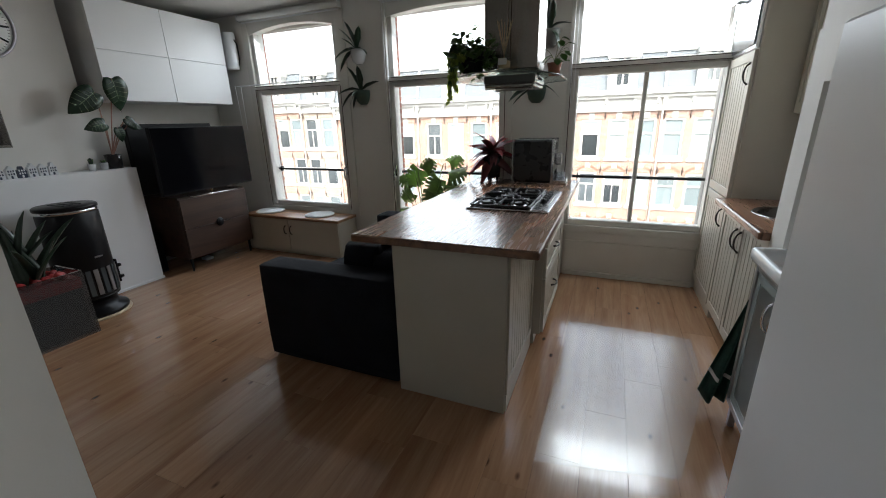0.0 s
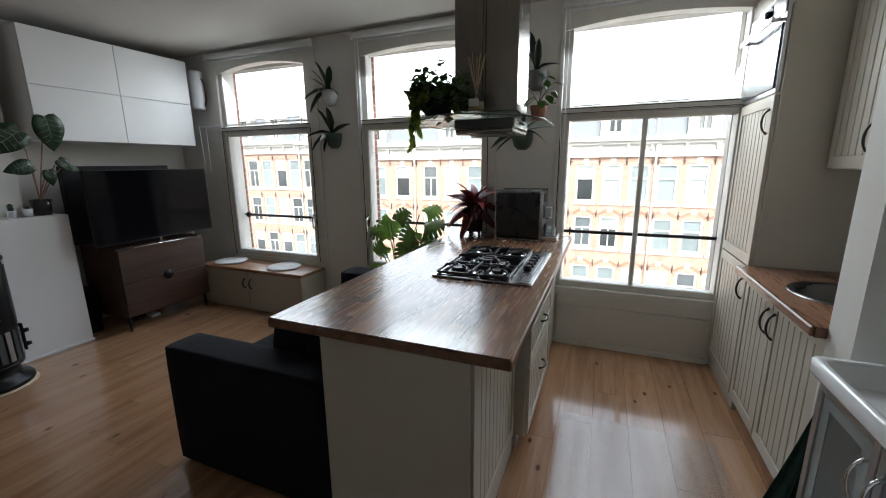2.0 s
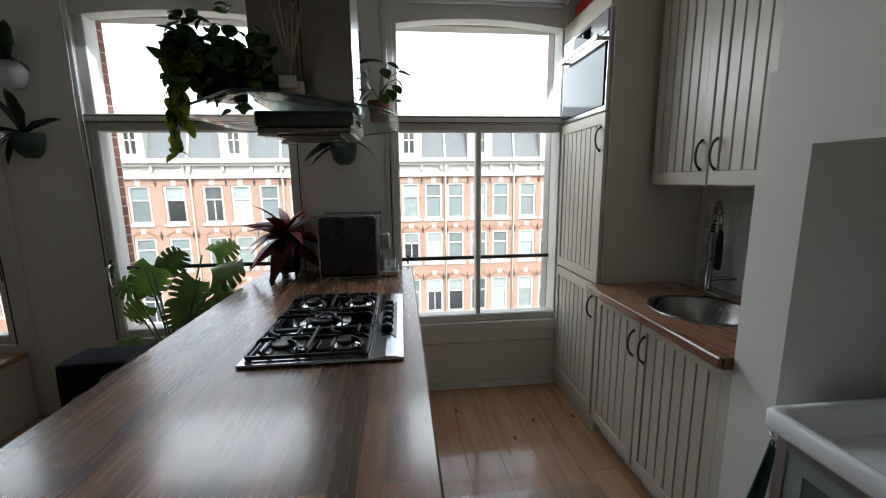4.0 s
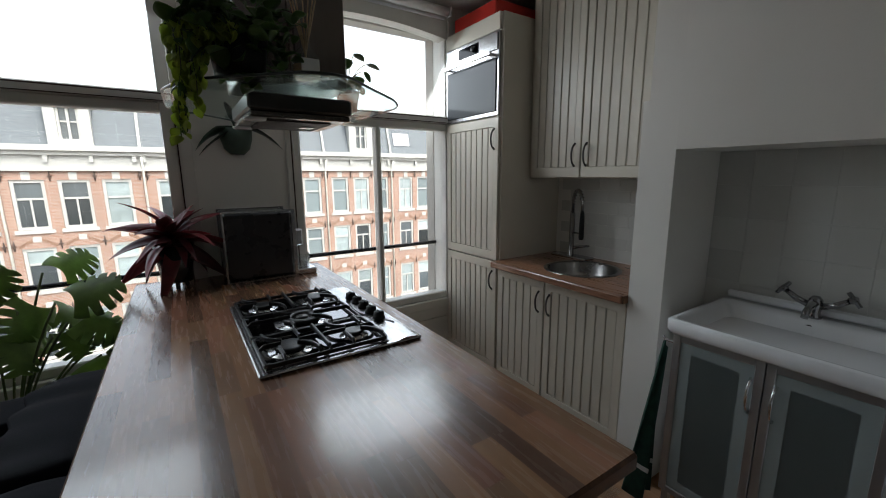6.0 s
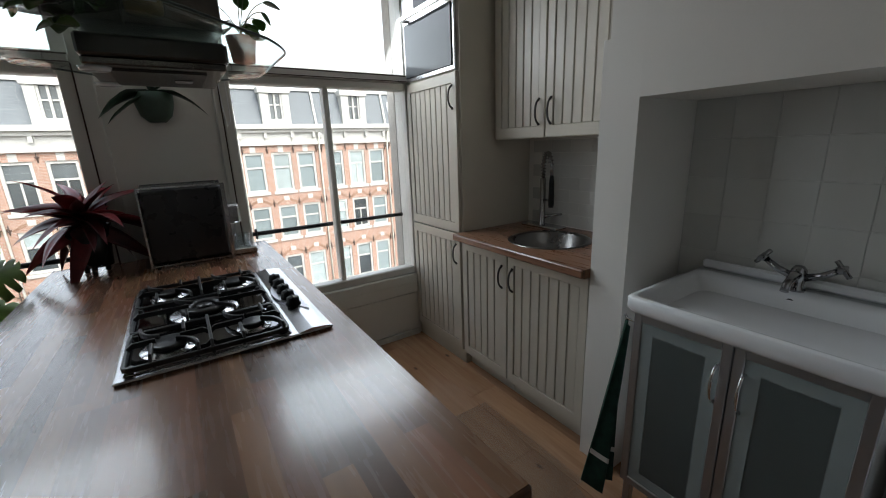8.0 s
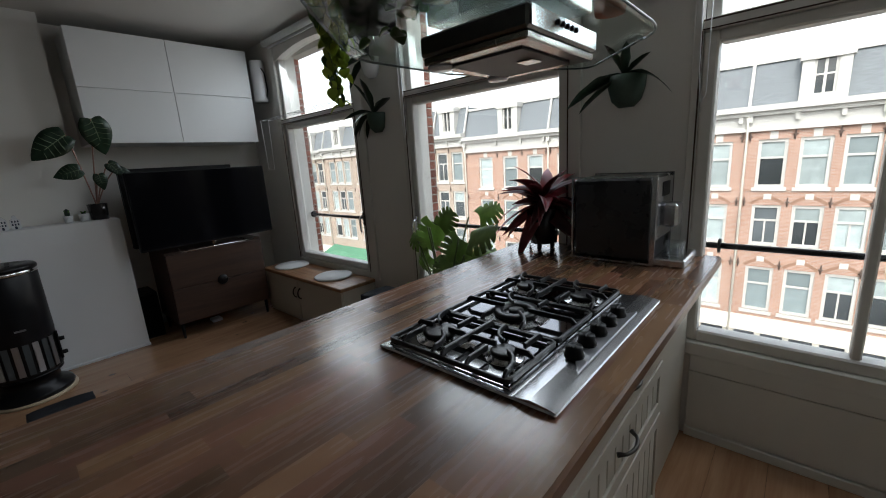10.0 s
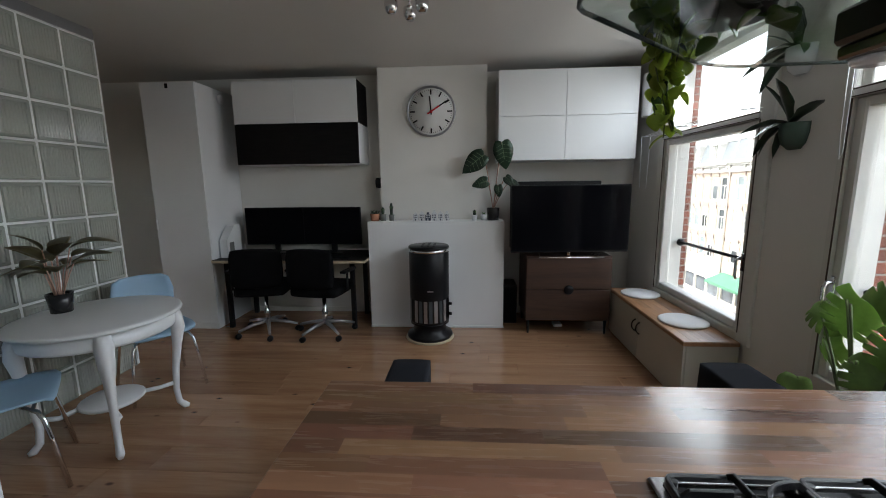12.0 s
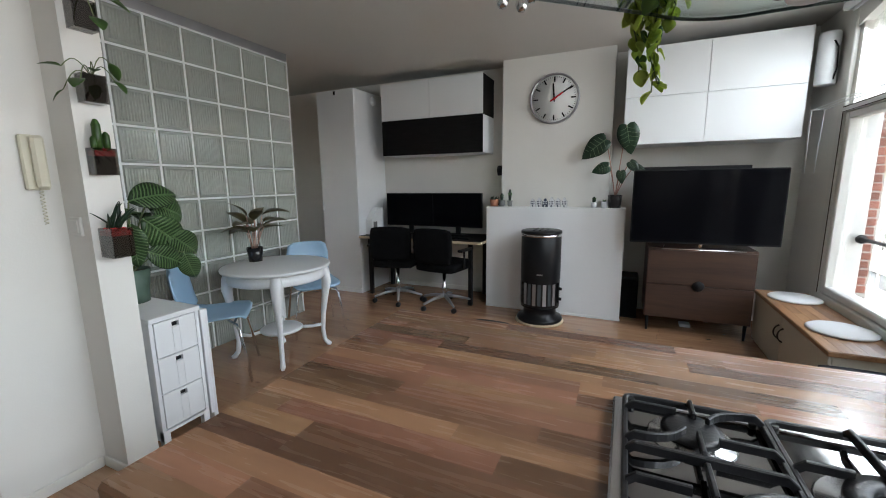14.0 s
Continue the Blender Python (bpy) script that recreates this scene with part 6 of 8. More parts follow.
def wall_plant(x, z, material, specs, label):
    """A half-round wall pot; specs give each blade's yaw, pitch, roll, size and droop (0 or 1)."""
    pl = thing("wall_plant", label, "plant", (x, YN, z), group="plants on the window piers")
    bm = bmesh.new()
    n = 12
    prof = [(0.035, -0.105), (0.066, -0.075), (0.082, -0.02), (0.085, 0.035)]
    rings = []
    for r_, h in prof:
        rings.append([bm.verts.new((x + r_ * math.cos(math.pi + math.pi * k / n), YN - 0.002 + r_ * math.sin(math.pi + math.pi * k / n), z + h)) for k in range(n + 1)])
    for a, b in zip(rings, rings[1:]):
        for k in range(n):
            bm.faces.new([a[k], a[k + 1], b[k + 1], b[k]]).smooth = True
    bm.faces.new(rings[0][::-1])
    bm.faces.new(rings[-1])
    bm.faces.new([r_[0] for r_ in rings] + [r_[-1] for r_ in rings][::-1])
    part("pot", bm, material, pl)
    blades = [leaf_mesh("leaf", 0.25, 0.062, M_leafdark, 0.25, 0.3, 9, "frond"), leaf_mesh("leaf", 0.22, 0.060, M_leafdark, 1.0, 0.25, 9, "frond")]
    for yaw, pitch, roll, size, kind in specs:
        shared("leaf", blades[kind], pl, leaf_pose(Vector((0, -0.045, 0.03)), yaw, pitch, roll, size))


build_kitchen()
build_tiles()
build_vanity()
build_coffee()
build_red_plant()
build_pothos()
build_hood_things()
FERN_A = ((100, 62, 20, 1.0, 0), (165, 75, -10, 1.1, 0), (230, 55, -15, 1.05, 0), (120, 15, 20, 1.0, 1), (95, -5, 10, 1.05, 1), (255, 20, -20, 0.9, 1), (190, 30, 0, 0.8, 1), (140, 45, 0, 0.7, 0))
FERN_B = ((150, 70, 10, 1.05, 0), (215, 62, -25, 1.15, 0), (262, 28, -10, 1.1, 0), (95, 8, 0, 1.1, 1), (110, 30, 30, 0.9, 1), (130, -10, 0, 0.8, 1), (180, 20, 0, 0.75, 1), (85, -15, 0, 0.8, 1))
FERN_C = ((95, 5, 40, 1.1, 1), (262, 15, -20, 1.0, 1), (150, 60, 0, 0.7, 0), (200, 55, 0, 0.7, 0), (100, -25, 10, 1.0, 0), (250, 40, -10, 0.6, 0))
FERN_D = ((100, 70, 10, 0.9, 0), (150, 80, 0, 1.2, 0), (200, 60, -20, 1.0, 0), (255, 45, -10, 0.8, 1), (230, -10, 0, 0.8, 1))
wall_plant(-2.56, 2.14, M_ceramic, FERN_A, "antler-leaved fern in a white half-round wall pot")
wall_plant(-2.545, 1.75, M_greenpot, FERN_B, "antler-leaved fern in a green half-round wall pot")
wall_plant(-0.735, 1.70, M_greenpot, FERN_C, "trailing fern in a green wall pot below the hood")
wall_plant(-0.64, 2.14, M_greypot, FERN_D, "antler-leaved fern in a grey wall pot behind the hood")


# ---- living side ----
def cushion(bm, x0, x1, y0, y1, z0, z1, puff=0.02, n=8, soft=0.55):
    """A padded block: a box with bulged faces and soft edges."""
    c = Vector(((x0 + x1) / 2, (y0 + y1) / 2, (z0 + z1) / 2))
    h = Vector(((x1 - x0) / 2, (y1 - y0) / 2, (z1 - z0) / 2))
    cache = {}
    def vert(p):
        k = tuple(round(v, 5) for v in p)
        if k not in cache:
            q = Vector(p)
            m = 4.0
            L = (abs(q.x) ** m + abs(q.y) ** m + abs(q.z) ** m) ** (1 / m)
            s = Vector((q.x / L, q.y / L, q.z / L))
            r = q.lerp(s, soft)
            bulge = 1 + puff * (1 - abs(q.x * q.y)) * 0.5
            cache[k] = bm.verts.new((c.x + r.x * h.x * bulge, c.y + r.y * h.y * bulge, c.z + r.z * h.z * bulge))
        return cache[k]
    for a in range(3):
        b, d = (a + 1) % 3, (a + 2) % 3
        for s in (-1, 1):
            for i in range(n):
                for j in range(n):
                    ps = []
                    for di, dj in ((0, 0), (1, 0), (1, 1), (0, 1)):
                        p = [0, 0, 0]
                        p[a], p[b], p[d] = s, -1 + 2 * (i + di) / n, -1 + 2 * (j + dj) / n
                        ps.append(vert(p))
                    bm.faces.new(ps).smooth = True


def build_sofa():
    s = thing("sofa", "black fabric two-seat sofa against the island", "sofa", (-1.55, 2.63, 0))
    bm = bmesh.new()
    cushion(bm, -2.03, -1.07, 1.80, 1.985, 0.02, 0.645, 0.0, 12, 0.12)
    part("armrest", bm, M_fabric, s)
    bm = bmesh.new()
    cushion(bm, -2.08, -1.07, 3.27, 3.49, 0.02, 0.63, 0.0, 12, 0.12)
    part("armrest", bm, M_fabric, s)
    bm = bmesh.new()
    cushion(bm, -2.0, -1.10, 1.97, 3.29, 0.06, 0.30, 0.0, 8, 0.1)
    part("base", bm, M_fabric, s)
    bm = bmesh.new()
    cushion(bm, -1.33, -1.075, 1.97, 3.29, 0.2, 0.72, 0.0, 10, 0.25)
    part("backrest", bm, M_fabric, s)
    for a, b in ((1.99, 2.625), (2.635, 3.265)):
        bm = bmesh.new()
        cushion(bm, -2.02, -1.33, a, b, 0.29, 0.45, 0.03)
        part("seat_cushion", bm, M_fabric, s)
    for x in (-1.97, -1.15):
        for y in (1.86, 3.42):
            bm = bmesh.new()
            lathe(bm, [(0.0, 0.0), (0.02, 0.0), (0.025, 0.06), (0.0, 0.06)], x, y, 0, 12)
            part("leg", bm, M_black, s)
    for a, b in ((1.99, 2.62), (2.64, 3.27)):
        bm = bmesh.new()
        cushion(bm, -1.54, -1.295, a, b, 0.42, 0.765, 0.06, 26, 0.4)
        for v in bm.verts:          # soft creases that run up from the seam
            q = math.sin(38 * v.co.z + 7 * math.sin(6 * v.co.y)) * math.cos(9 * v.co.y + 4 * v.co.x)
            v.co.z += 0.006 * q
            v.co.x += 0.010 * math.sin(42 * v.co.y + 14 * v.co.z)
        part("back_cushion", bm, M_fabric, s, "soft creased back cushion")


def build_bench():
    b = thing("storage_bench", "low cream storage bench with a wooden lid under the window", "bench", (-3.5, 3.77, 0))
    x0, x1, y0, y1 = -4.145, -2.755, 3.568, 3.925
    part("body", B(x0 + 0.02, x1 - 0.01, y0 + 0.025, y1, 0.0, 0.415, b=0.003), M_cream, b)
    for a, c in ((x0 + 0.02, -3.475), (-3.47, x1 - 0.012)):
        bm = bmesh.new()
        box(bm, a + 0.002, c - 0.002, y0 + 0.008, y0 + 0.0245, 0.03, 0.41, 0.003)
        d = part("door", bm, M_cream, b)
        hx = -3.515 if a < -4 else -3.43
        bow_handle(d, hx, y0 + 0.007, 0.29, (0, -1), 0.10)
    lid = part("lid", B(x0, x1, y0, y1, 0.416, 0.444, b=0.004), M_acacia, b, "oiled wooden lid")
    n = 6
    w = (y1 - y0 - 0.01) / n
    r = random.Random(2)
    for i in range(n):
        x = x0 + 0.005 - r.random() * 0.3
        while x < x1 - 0.005:
            L = r.choice((0.3, 0.45, 0.6))
            a, c = max(x, x0 + 0.005), min(x + L, x1 - 0.005)
            if c - a > 0.01:
                bm = bmesh.new()
                box(bm, a + 0.0003, c - 0.0003, y0 + 0.005 + i * w + 0.0003, y0 + 0.005 + (i + 1) * w - 0.0003, 0.4435, 0.4465, 0.0005)
                part("stave", bm, M_acacia, lid)
            x += L
    for x in (-3.90, -3.15):
        bm = bmesh.new()
        lathe(bm, [(0.0, 0.0), (0.155, 0.0), (0.168, 0.006), (0.168, 0.012), (0.155, 0.019), (0.0, 0.020)], x, 3.765, 0.447, 40)
        solid("seat_pad", bm, mat("white_felt_pad", (0.78, 0.78, 0.76), 0.85, vary=0.03, bump=0.3, bump_scale=200), "flat round white seat pad on the bench", "cushion", group="bench pads")


def build_tv():
    c = thing("tv_cabinet", "dark walnut two-drawer chest on black legs", "cabinet", (-4.3, 3.13, 0))
    x0, x1, y0, y1 = -4.56, -4.03, 2.73, 3.54
    part("body", B(x0, x1, y0, y1, 0.14, 0.785, b=0.003), M_walnutdark, c)
    for z0, z1 in ((0.15, 0.455), (0.462, 0.765)):
        d = part("drawer", B(x1 + 0.001, x1 + 0.019, y0 + 0.004, y1 - 0.004, z0, z1, b=0.002), M_walnutdark, c)
    bm = bmesh.new()
    lathe(bm, [(0, 0), (0.045, 0), (0.047, 0.006), (0.040, 0.014), (0, 0.014)], x1 + 0.0195, (y0 + y1) / 2, 0.458, 28, axis="x")
    part("knob", bm, M_blackmetal, c, "round dark knob")
    for x in (x0 + 0.04, x1 - 0.03):
        for y in (y0 + 0.03, y1 - 0.03):
            bm = bmesh.new()
            lathe(bm, [(0, 0), (0.010, 0), (0.016, 0.14), (0, 0.14)], x, y, 0, 12)
            part("leg", bm, M_black, c)
    tv = thing("television", "large black flat television on a silver foot", "television", (0, 0, 0))
    bm = B(-0.022, 0.022, -0.555, 0.555, 0.045, 0.68, b=0.006)
    part("housing", bm, M_black, tv)
    part("screen", B(0.0225, 0.0245, -0.545, 0.545, 0.062, 0.672, b=0.0008), M_screen, tv, "glossy dark screen")
    bm = bmesh.new()
    tube(bm, [(-0.10, -0.26, 0.008), (0.10, -0.30, 0.008), (0.10, 0.30, 0.008), (-0.10, 0.26, 0.008)], 0.007, 8)
    tube(bm, [(-0.01, 0, 0.01), (-0.015, 0, 0.08)], 0.02, 10)
    part("foot", bm, M_chrome, tv, "silver bar foot")
    tv.matrix_basis = pose(-4.02, 3.125, 0.7855, 0, 0, 3)
    bm = B(-4.40, -4.33, 2.60, 3.50, 0.82, 1.50, b=0.006)
    p = thing("wall_panel", "matt black flat panel on a wall arm behind the television", "panel", (-4.5, 3.05, 0.82))
    part("panel", bm, M_black, p)
    part("bracket", B(XW, -4.401, 3.0, 3.1, 1.05, 1.25), M_black, p)
    bm = bmesh.new()
    box(bm, -4.62, -4.33, 2.48, 2.68, 0.0, 0.42, 0.008)
    sp = thing("subwoofer", "black box loudspeaker on the floor", "loudspeaker", (-4.5, 2.58, 0))
    part("box", bm, M_black, sp)
    part("grille", B(-4.329, -4.32, 2.49, 2.67, 0.02, 0.40, b=0.003), M_chairfab, sp)
    bm = B(-4.33, -4.23, 3.05, 3.14, 0.0, 0.03, b=0.006)
    solid("power_strip", bm, M_white, "small white power strip under the chest", "power strip")


def build_wall_units():
    hr = thing("wall_cupboard", "white glossy four-door wall cupboard above the television", "cupboard", (-4.47, 3.12, 1.705))
    x1 = -4.255
    part("body", B(XW, x1, 2.462, 3.778, 1.705, 2.55, b=0.002), M_white, hr)
    for a, b in ((2.463, 3.104), (3.108, 3.777)):
        for z0, z1 in ((1.706, 2.120), (2.124, 2.549)):
            part("door", B(x1 + 0.001, x1 + 0.017, a, b, z0, z1, b=0.0015), M_whitegloss, hr)
    hl = thing("wall_cupboard", "white two-door wall cupboard with black sides", "cupboard", (-4.5, 0.41, 2.115))
    part("body", B(XW, -4.317, -0.235, 1.055, 2.115, 2.535, b=0.002), M_darkside, hl, "black-brown carcass")
    for a, b in ((-0.234, 0.408), (0.412, 1.054)):
        part("door", B(-4.316, -4.30, a, b, 2.117, 2.533, b=0.0015), M_whitegloss, hl)
    lo = thing("wall_cupboard", "black-fronted wall cupboard with white sides", "cupboard", (-4.5, 0.41, 1.705))
    part("body", B(XW, -4.317, -0.235, 1.055, 1.705, 2.113, b=0.002), M_white, lo)
    part("door", B(-4.316, -4.30, -0.234, 1.054, 1.707, 2.111, b=0.0015), M_darkside, lo, "black-brown flap door")
    w = thing("wardrobe", "tall narrow white wardrobe beside the desk", "wardrobe", (-4.4, -0.75, 0))
    part("body", B(XW, -4.085, -1.02, -0.465, 0.0, 2.49, b=0.003), M_white, w)
    part("door", B(-4.084, -4.066, -1.018, -0.468, 0.06, 2.488, b=0.002), M_white, w)
    part("plinth", B(-4.0845, -4.07, -1.016, -0.47, 0.0, 0.055), M_white, w)
    part("latch", B(-4.0655, -4.06, -0.76, -0.73, 2.43, 2.475, b=0.002), M_blackmetal, w)
    part("handle", B(-4.0655, -4.05, -1.012, -1.0, 1.05, 1.16, b=0.003), M_ceramic, w)
    bm = bmesh.new()
    lathe(bm, [(0, 0), (0.05, 0), (0.05, 0.02), (0.035, 0.03), (0, 0.03)], -4.45, -0.4649, 2.40, 24, axis="y")
    solid("smoke_alarm", bm, M_white, "round white alarm on the wardrobe side", "alarm")
    m = thing("fireplace_cover", "white boxed-in fireplace with a flat shelf top", "shelf", (-4.3, 1.83, 0))
    part("front", B(-4.215, -4.19, 1.14, 2.525, 0.012, 1.113, b=0.003), M_white, m)
    part("top", B(-4.429, -4.2155, 1.142, 2.523, 1.09, 1.113, b=0.002), M_white, m)
    part("side", B(-4.429, -4.2155, 1.142, 1.16, 0.0, 1.0895), M_white, m)
    part("side", B(-4.429, -4.2155, 2.505, 2.523, 0.0, 1.0895), M_white, m)
    part("foot_strip", B(-4.1895, -4.178, 1.14, 2.53, 0.0, 0.022, b=0.002), M_white, m)
    ac = thing("wall_heater", "rounded white wall unit with a dark cable", "heater", (-4.25, 3.88, 2.08))
    bm = bmesh.new()
    lathe(bm, [(0, 0), (0.062, 0), (0.066, 0.01), (0.066, 0.37), (0.060, 0.385), (0, 0.385)], -4.235, 3.872, 2.09, 26)
    part("shell", bm, M_white, ac)
    bm = bmesh.new()
    tube(bm, [(-4.17, 3.88, 2.40), (-4.155, 3.90, 2.35), (-4.16, 3.91, 2.2), (-4.18, 3.90, 2.12)], 0.006, 6)
    part("cable", bm, M_black, ac)


def build_clock():
    ck = thing("wall_clock", "round station-style wall clock with a red second pointer", "clock", (-4.42, 1.79, 2.215))
    bm = bmesh.new()
    c = (-4.429, 1.79, 2.215)
    lathe(bm, [(0.0, 0.0), (0.245, 0.0), (0.252, 0.012), (0.250, 0.034), (0.236, 0.038), (0.230, 0.026)], *c, 56, axis="x")
    part("rim", bm, M_alu, ck, "silver metal rim")
    bm = bmesh.new()
    lathe(bm, [(0.0, 0.0), (0.2295, 0.0), (0.2295, 0.004), (0.0, 0.004)], c[0] + 0.021, c[1], c[2], 48, axis="x")
    dial = part("dial", bm, M_paper, ck, "white dial")
    for k in range(60):
        a = 2 * math.pi * k / 60
        L, w = (0.05, 0.007) if k % 5 == 0 else (0.012, 0.0016)
        bm = bmesh.new()
        box(bm, 0.0, 0.002, -w, w, 0.215 - L, 0.215)
        bmesh.ops.rotate(bm, verts=bm.verts, cent=(0, 0, 0), matrix=Matrix.Rotation(-a, 3, "X"))
        bmesh.ops.translate(bm, vec=Vector((c[0] + 0.0254, c[1], c[2])), verts=bm.verts)
        part("mark", bm, M_black, dial)
    for a, L, w in ((-5, 0.15, 0.007), (58, 0.205, 0.006)):
        bm = bmesh.new()
        box(bm, 0.0, 0.002, -w, w, -0.03, L)
        bmesh.ops.rotate(bm, verts=bm.verts, cent=(0, 0, 0), matrix=Matrix.Rotation(-radians(a), 3, "X"))
        bmesh.ops.translate(bm, vec=Vector((c[0] + 0.029, c[1], c[2])), verts=bm.verts)
        part("hand_bar", bm, M_black, ck)
    bm = bmesh.new()
    box(bm, 0.0, 0.0015, -0.008, 0.008, -0.045, 0.10)
    bmesh.ops.rotate(bm, verts=bm.verts, cent=(0, 0, 0), matrix=Matrix.Rotation(-radians(58), 3, "X"))
    bmesh.ops.translate(bm, vec=Vector((c[0] + 0.032, c[1], c[2])), verts=bm.verts)
    part("second_bar", bm, M_clockred, ck)
    bm = bmesh.new()
    lathe(bm, [(0, 0), (0.016, 0), (0.014, 0.008), (0, 0.008)], c[0] + 0.028, c[1], c[2], 16, axis="x")
    part("hub", bm, M_clockred, ck)


def build_stove():
    cx, cy = -3.925, 1.79
    st = thing("gas_stove", "black cylindrical heating stove on a round wooden base", "stove", (cx, cy, 0))
    bm = bmesh.new()
    lathe(bm, [(0, 0), (0.232, 0), (0.236, 0.008), (0.232, 0.018), (0, 0.018)], cx, cy, 0.0005, 48)
    part("base_disc", bm, M_birch, st, "pale wooden disc")
    bm = bmesh.new()
    lathe(bm, [(0, 0.019), (0.215, 0.019), (0.222, 0.035), (0.215, 0.055), (0.160, 0.075), (0.155, 0.15), (0.185, 0.16), (0.185, 0.175), (0.0, 0.176)], cx, cy, 0, 48)
    part("foot", bm, M_blackmetal, st)
    bm = bmesh.new()
    lathe(bm, [(0.0, 0.177), (0.186, 0.177), (0.188, 0.19), (0.188, 0.43), (0.190, 0.44), (0.190, 0.85), (0.186, 0.86), (0.0, 0.861)], cx, cy, 0, 48)
    part("drum", bm, M_blackmetal, st)
    bm = bmesh.new()
    lathe(bm, [(0.0, 0.8615), (0.180, 0.8615), (0.180, 0.885), (0.194, 0.887), (0.194, 0.905), (0.186, 0.913), (0.0, 0.914)], cx, cy, 0, 48)
    part("lid", bm, M_blackmetal, st)
    bm = bmesh.new()
    lathe(bm, [(0.1895, 0.8611), (0.193, 0.865), (0.193, 0.878), (0.1895, 0.882)], cx, cy, 0, 48)
    part("chrome_band", bm, M_chrome, st)
    for y in (-0.055, 0.0, 0.055):
        part("lid_vent", B(cx - 0.09, cx + 0.09, cy + y - 0.012, cy + y + 0.012, 0.9142, 0.919, b=0.002), M_black, st)
    for k in range(9):
        a = radians(-58 + 116 * k / 8 - 6)
        bm = bmesh.new()
        x, y = cx + 0.1915 * math.cos(a), cy + 0.1915 * math.sin(a)
        dx, dy = -math.sin(a) * 0.016, math.cos(a) * 0.016
        ox, oy = math.cos(a) * 0.004, math.sin(a) * 0.004
        vs = [bm.verts.new((x + sx * dx + so * ox, y + sx * dy + so * oy, z)) for z in (0.20, 0.41) for so in (0, 1) for sx in (-1, 1)]
        for f in ((0, 1, 3, 2), (4, 5, 7, 6), (0, 1, 5, 4), (2, 3, 7, 6), (0, 2, 6, 4), (1, 3, 7, 5)):
            bm.faces.new([vs[i] for i in f])
        part("window_pane", bm, M_facglass if k % 2 else M_alu, st, "pale mica pane")
    part("name_plate", B(cx + 0.1885, cx + 0.1915, cy + 0.0, cy + 0.055, 0.50, 0.512), M_alu, st)
    bm = bmesh.new()
    for z in (0.26, 0.36):
        lathe(bm, [(0, 0), (0.016, 0), (0.014, 0.03), (0, 0.032)], cx + 0.07, cy + 0.188, z, 12, axis="y")
    box(bm, cx + 0.055, cx + 0.085, cy + 0.178, cy + 0.192, 0.22, 0.42, 0.003)
    part("valve", bm, M_black, st)


def build_desk():
    d = thing("desk", "long desk with birch edge and black legs", "desk", (-4.36, 0.36, 0))
    part("top", B(XW + 0.005, -4.03, -0.455, 1.135, 0.712, 0.74, b=0.002), M_birch, d)
    part("surface", B(XW + 0.006, -4.033, -0.452, 1.132, 0.7405, 0.7425), M_darkside, d, "dark desk pad surface")
    for x in (-4.62, -4.12):
        for y in (-0.35, 0.98):
            part("leg", B(x - 0.022, x + 0.022, y - 0.022, y + 0.022, 0.0, 0.7115, b=0.003), M_black, d)
    for y, yaw in ((0.03, 3), (0.675, -3)):
        mo = thing("monitor", "wide black computer monitor on the desk", "monitor", (0, 0, 0), group="desk monitors")
        part("housing", B(-0.02, 0.012, -0.325, 0.325, 0.10, 0.51, b=0.004), M_black, mo)
        part("screen", B(0.0125, 0.014, -0.318, 0.318, 0.112, 0.503), M_screen, mo)
        bm = bmesh.new()
        box(bm, -0.05, -0.021, -0.03, 0.03, 0.012, 0.30, 0.004)
        box(bm, -0.09, 0.08, -0.12, 0.12, 0.0, 0.0115, 0.004)
        part("stand", bm, M_black, mo)
        mo.matrix_basis = pose(-4.47, y, 0.743, 0, 0, yaw)
    bm = B(-4.30, -4.16, 0.50, 0.94, 0.743, 0.757, b=0.004)
    solid("keyboard", bm, M_black, "flat black keyboard on the desk", "keyboard")
    hold = thing("magazine_file", "white cardboard magazine file on the desk", "file", (-4.3, -0.415, 0.743))
    bm = bmesh.new()
    extrude_poly(bm, [(-4.44, 0.744), (-4.18, 0.744), (-4.18, 0.93), (-4.33, 1.07), (-4.44, 1.07)], "y", -0.445, -0.36)
    part("shell", bm, M_white, hold)
    part("window", B(-4.30, -4.22, -0.3595, -0.358, 0.78, 0.90), M_greypot, hold)
    bm = bmesh.new()
    box(bm, XW + 0.02, -4.5, 1.145, 1.225, 0.0, 1.15, 0.004)
    solid("pc_tower", bm, M_black, "slim black box standing between desk and chimney", "computer")


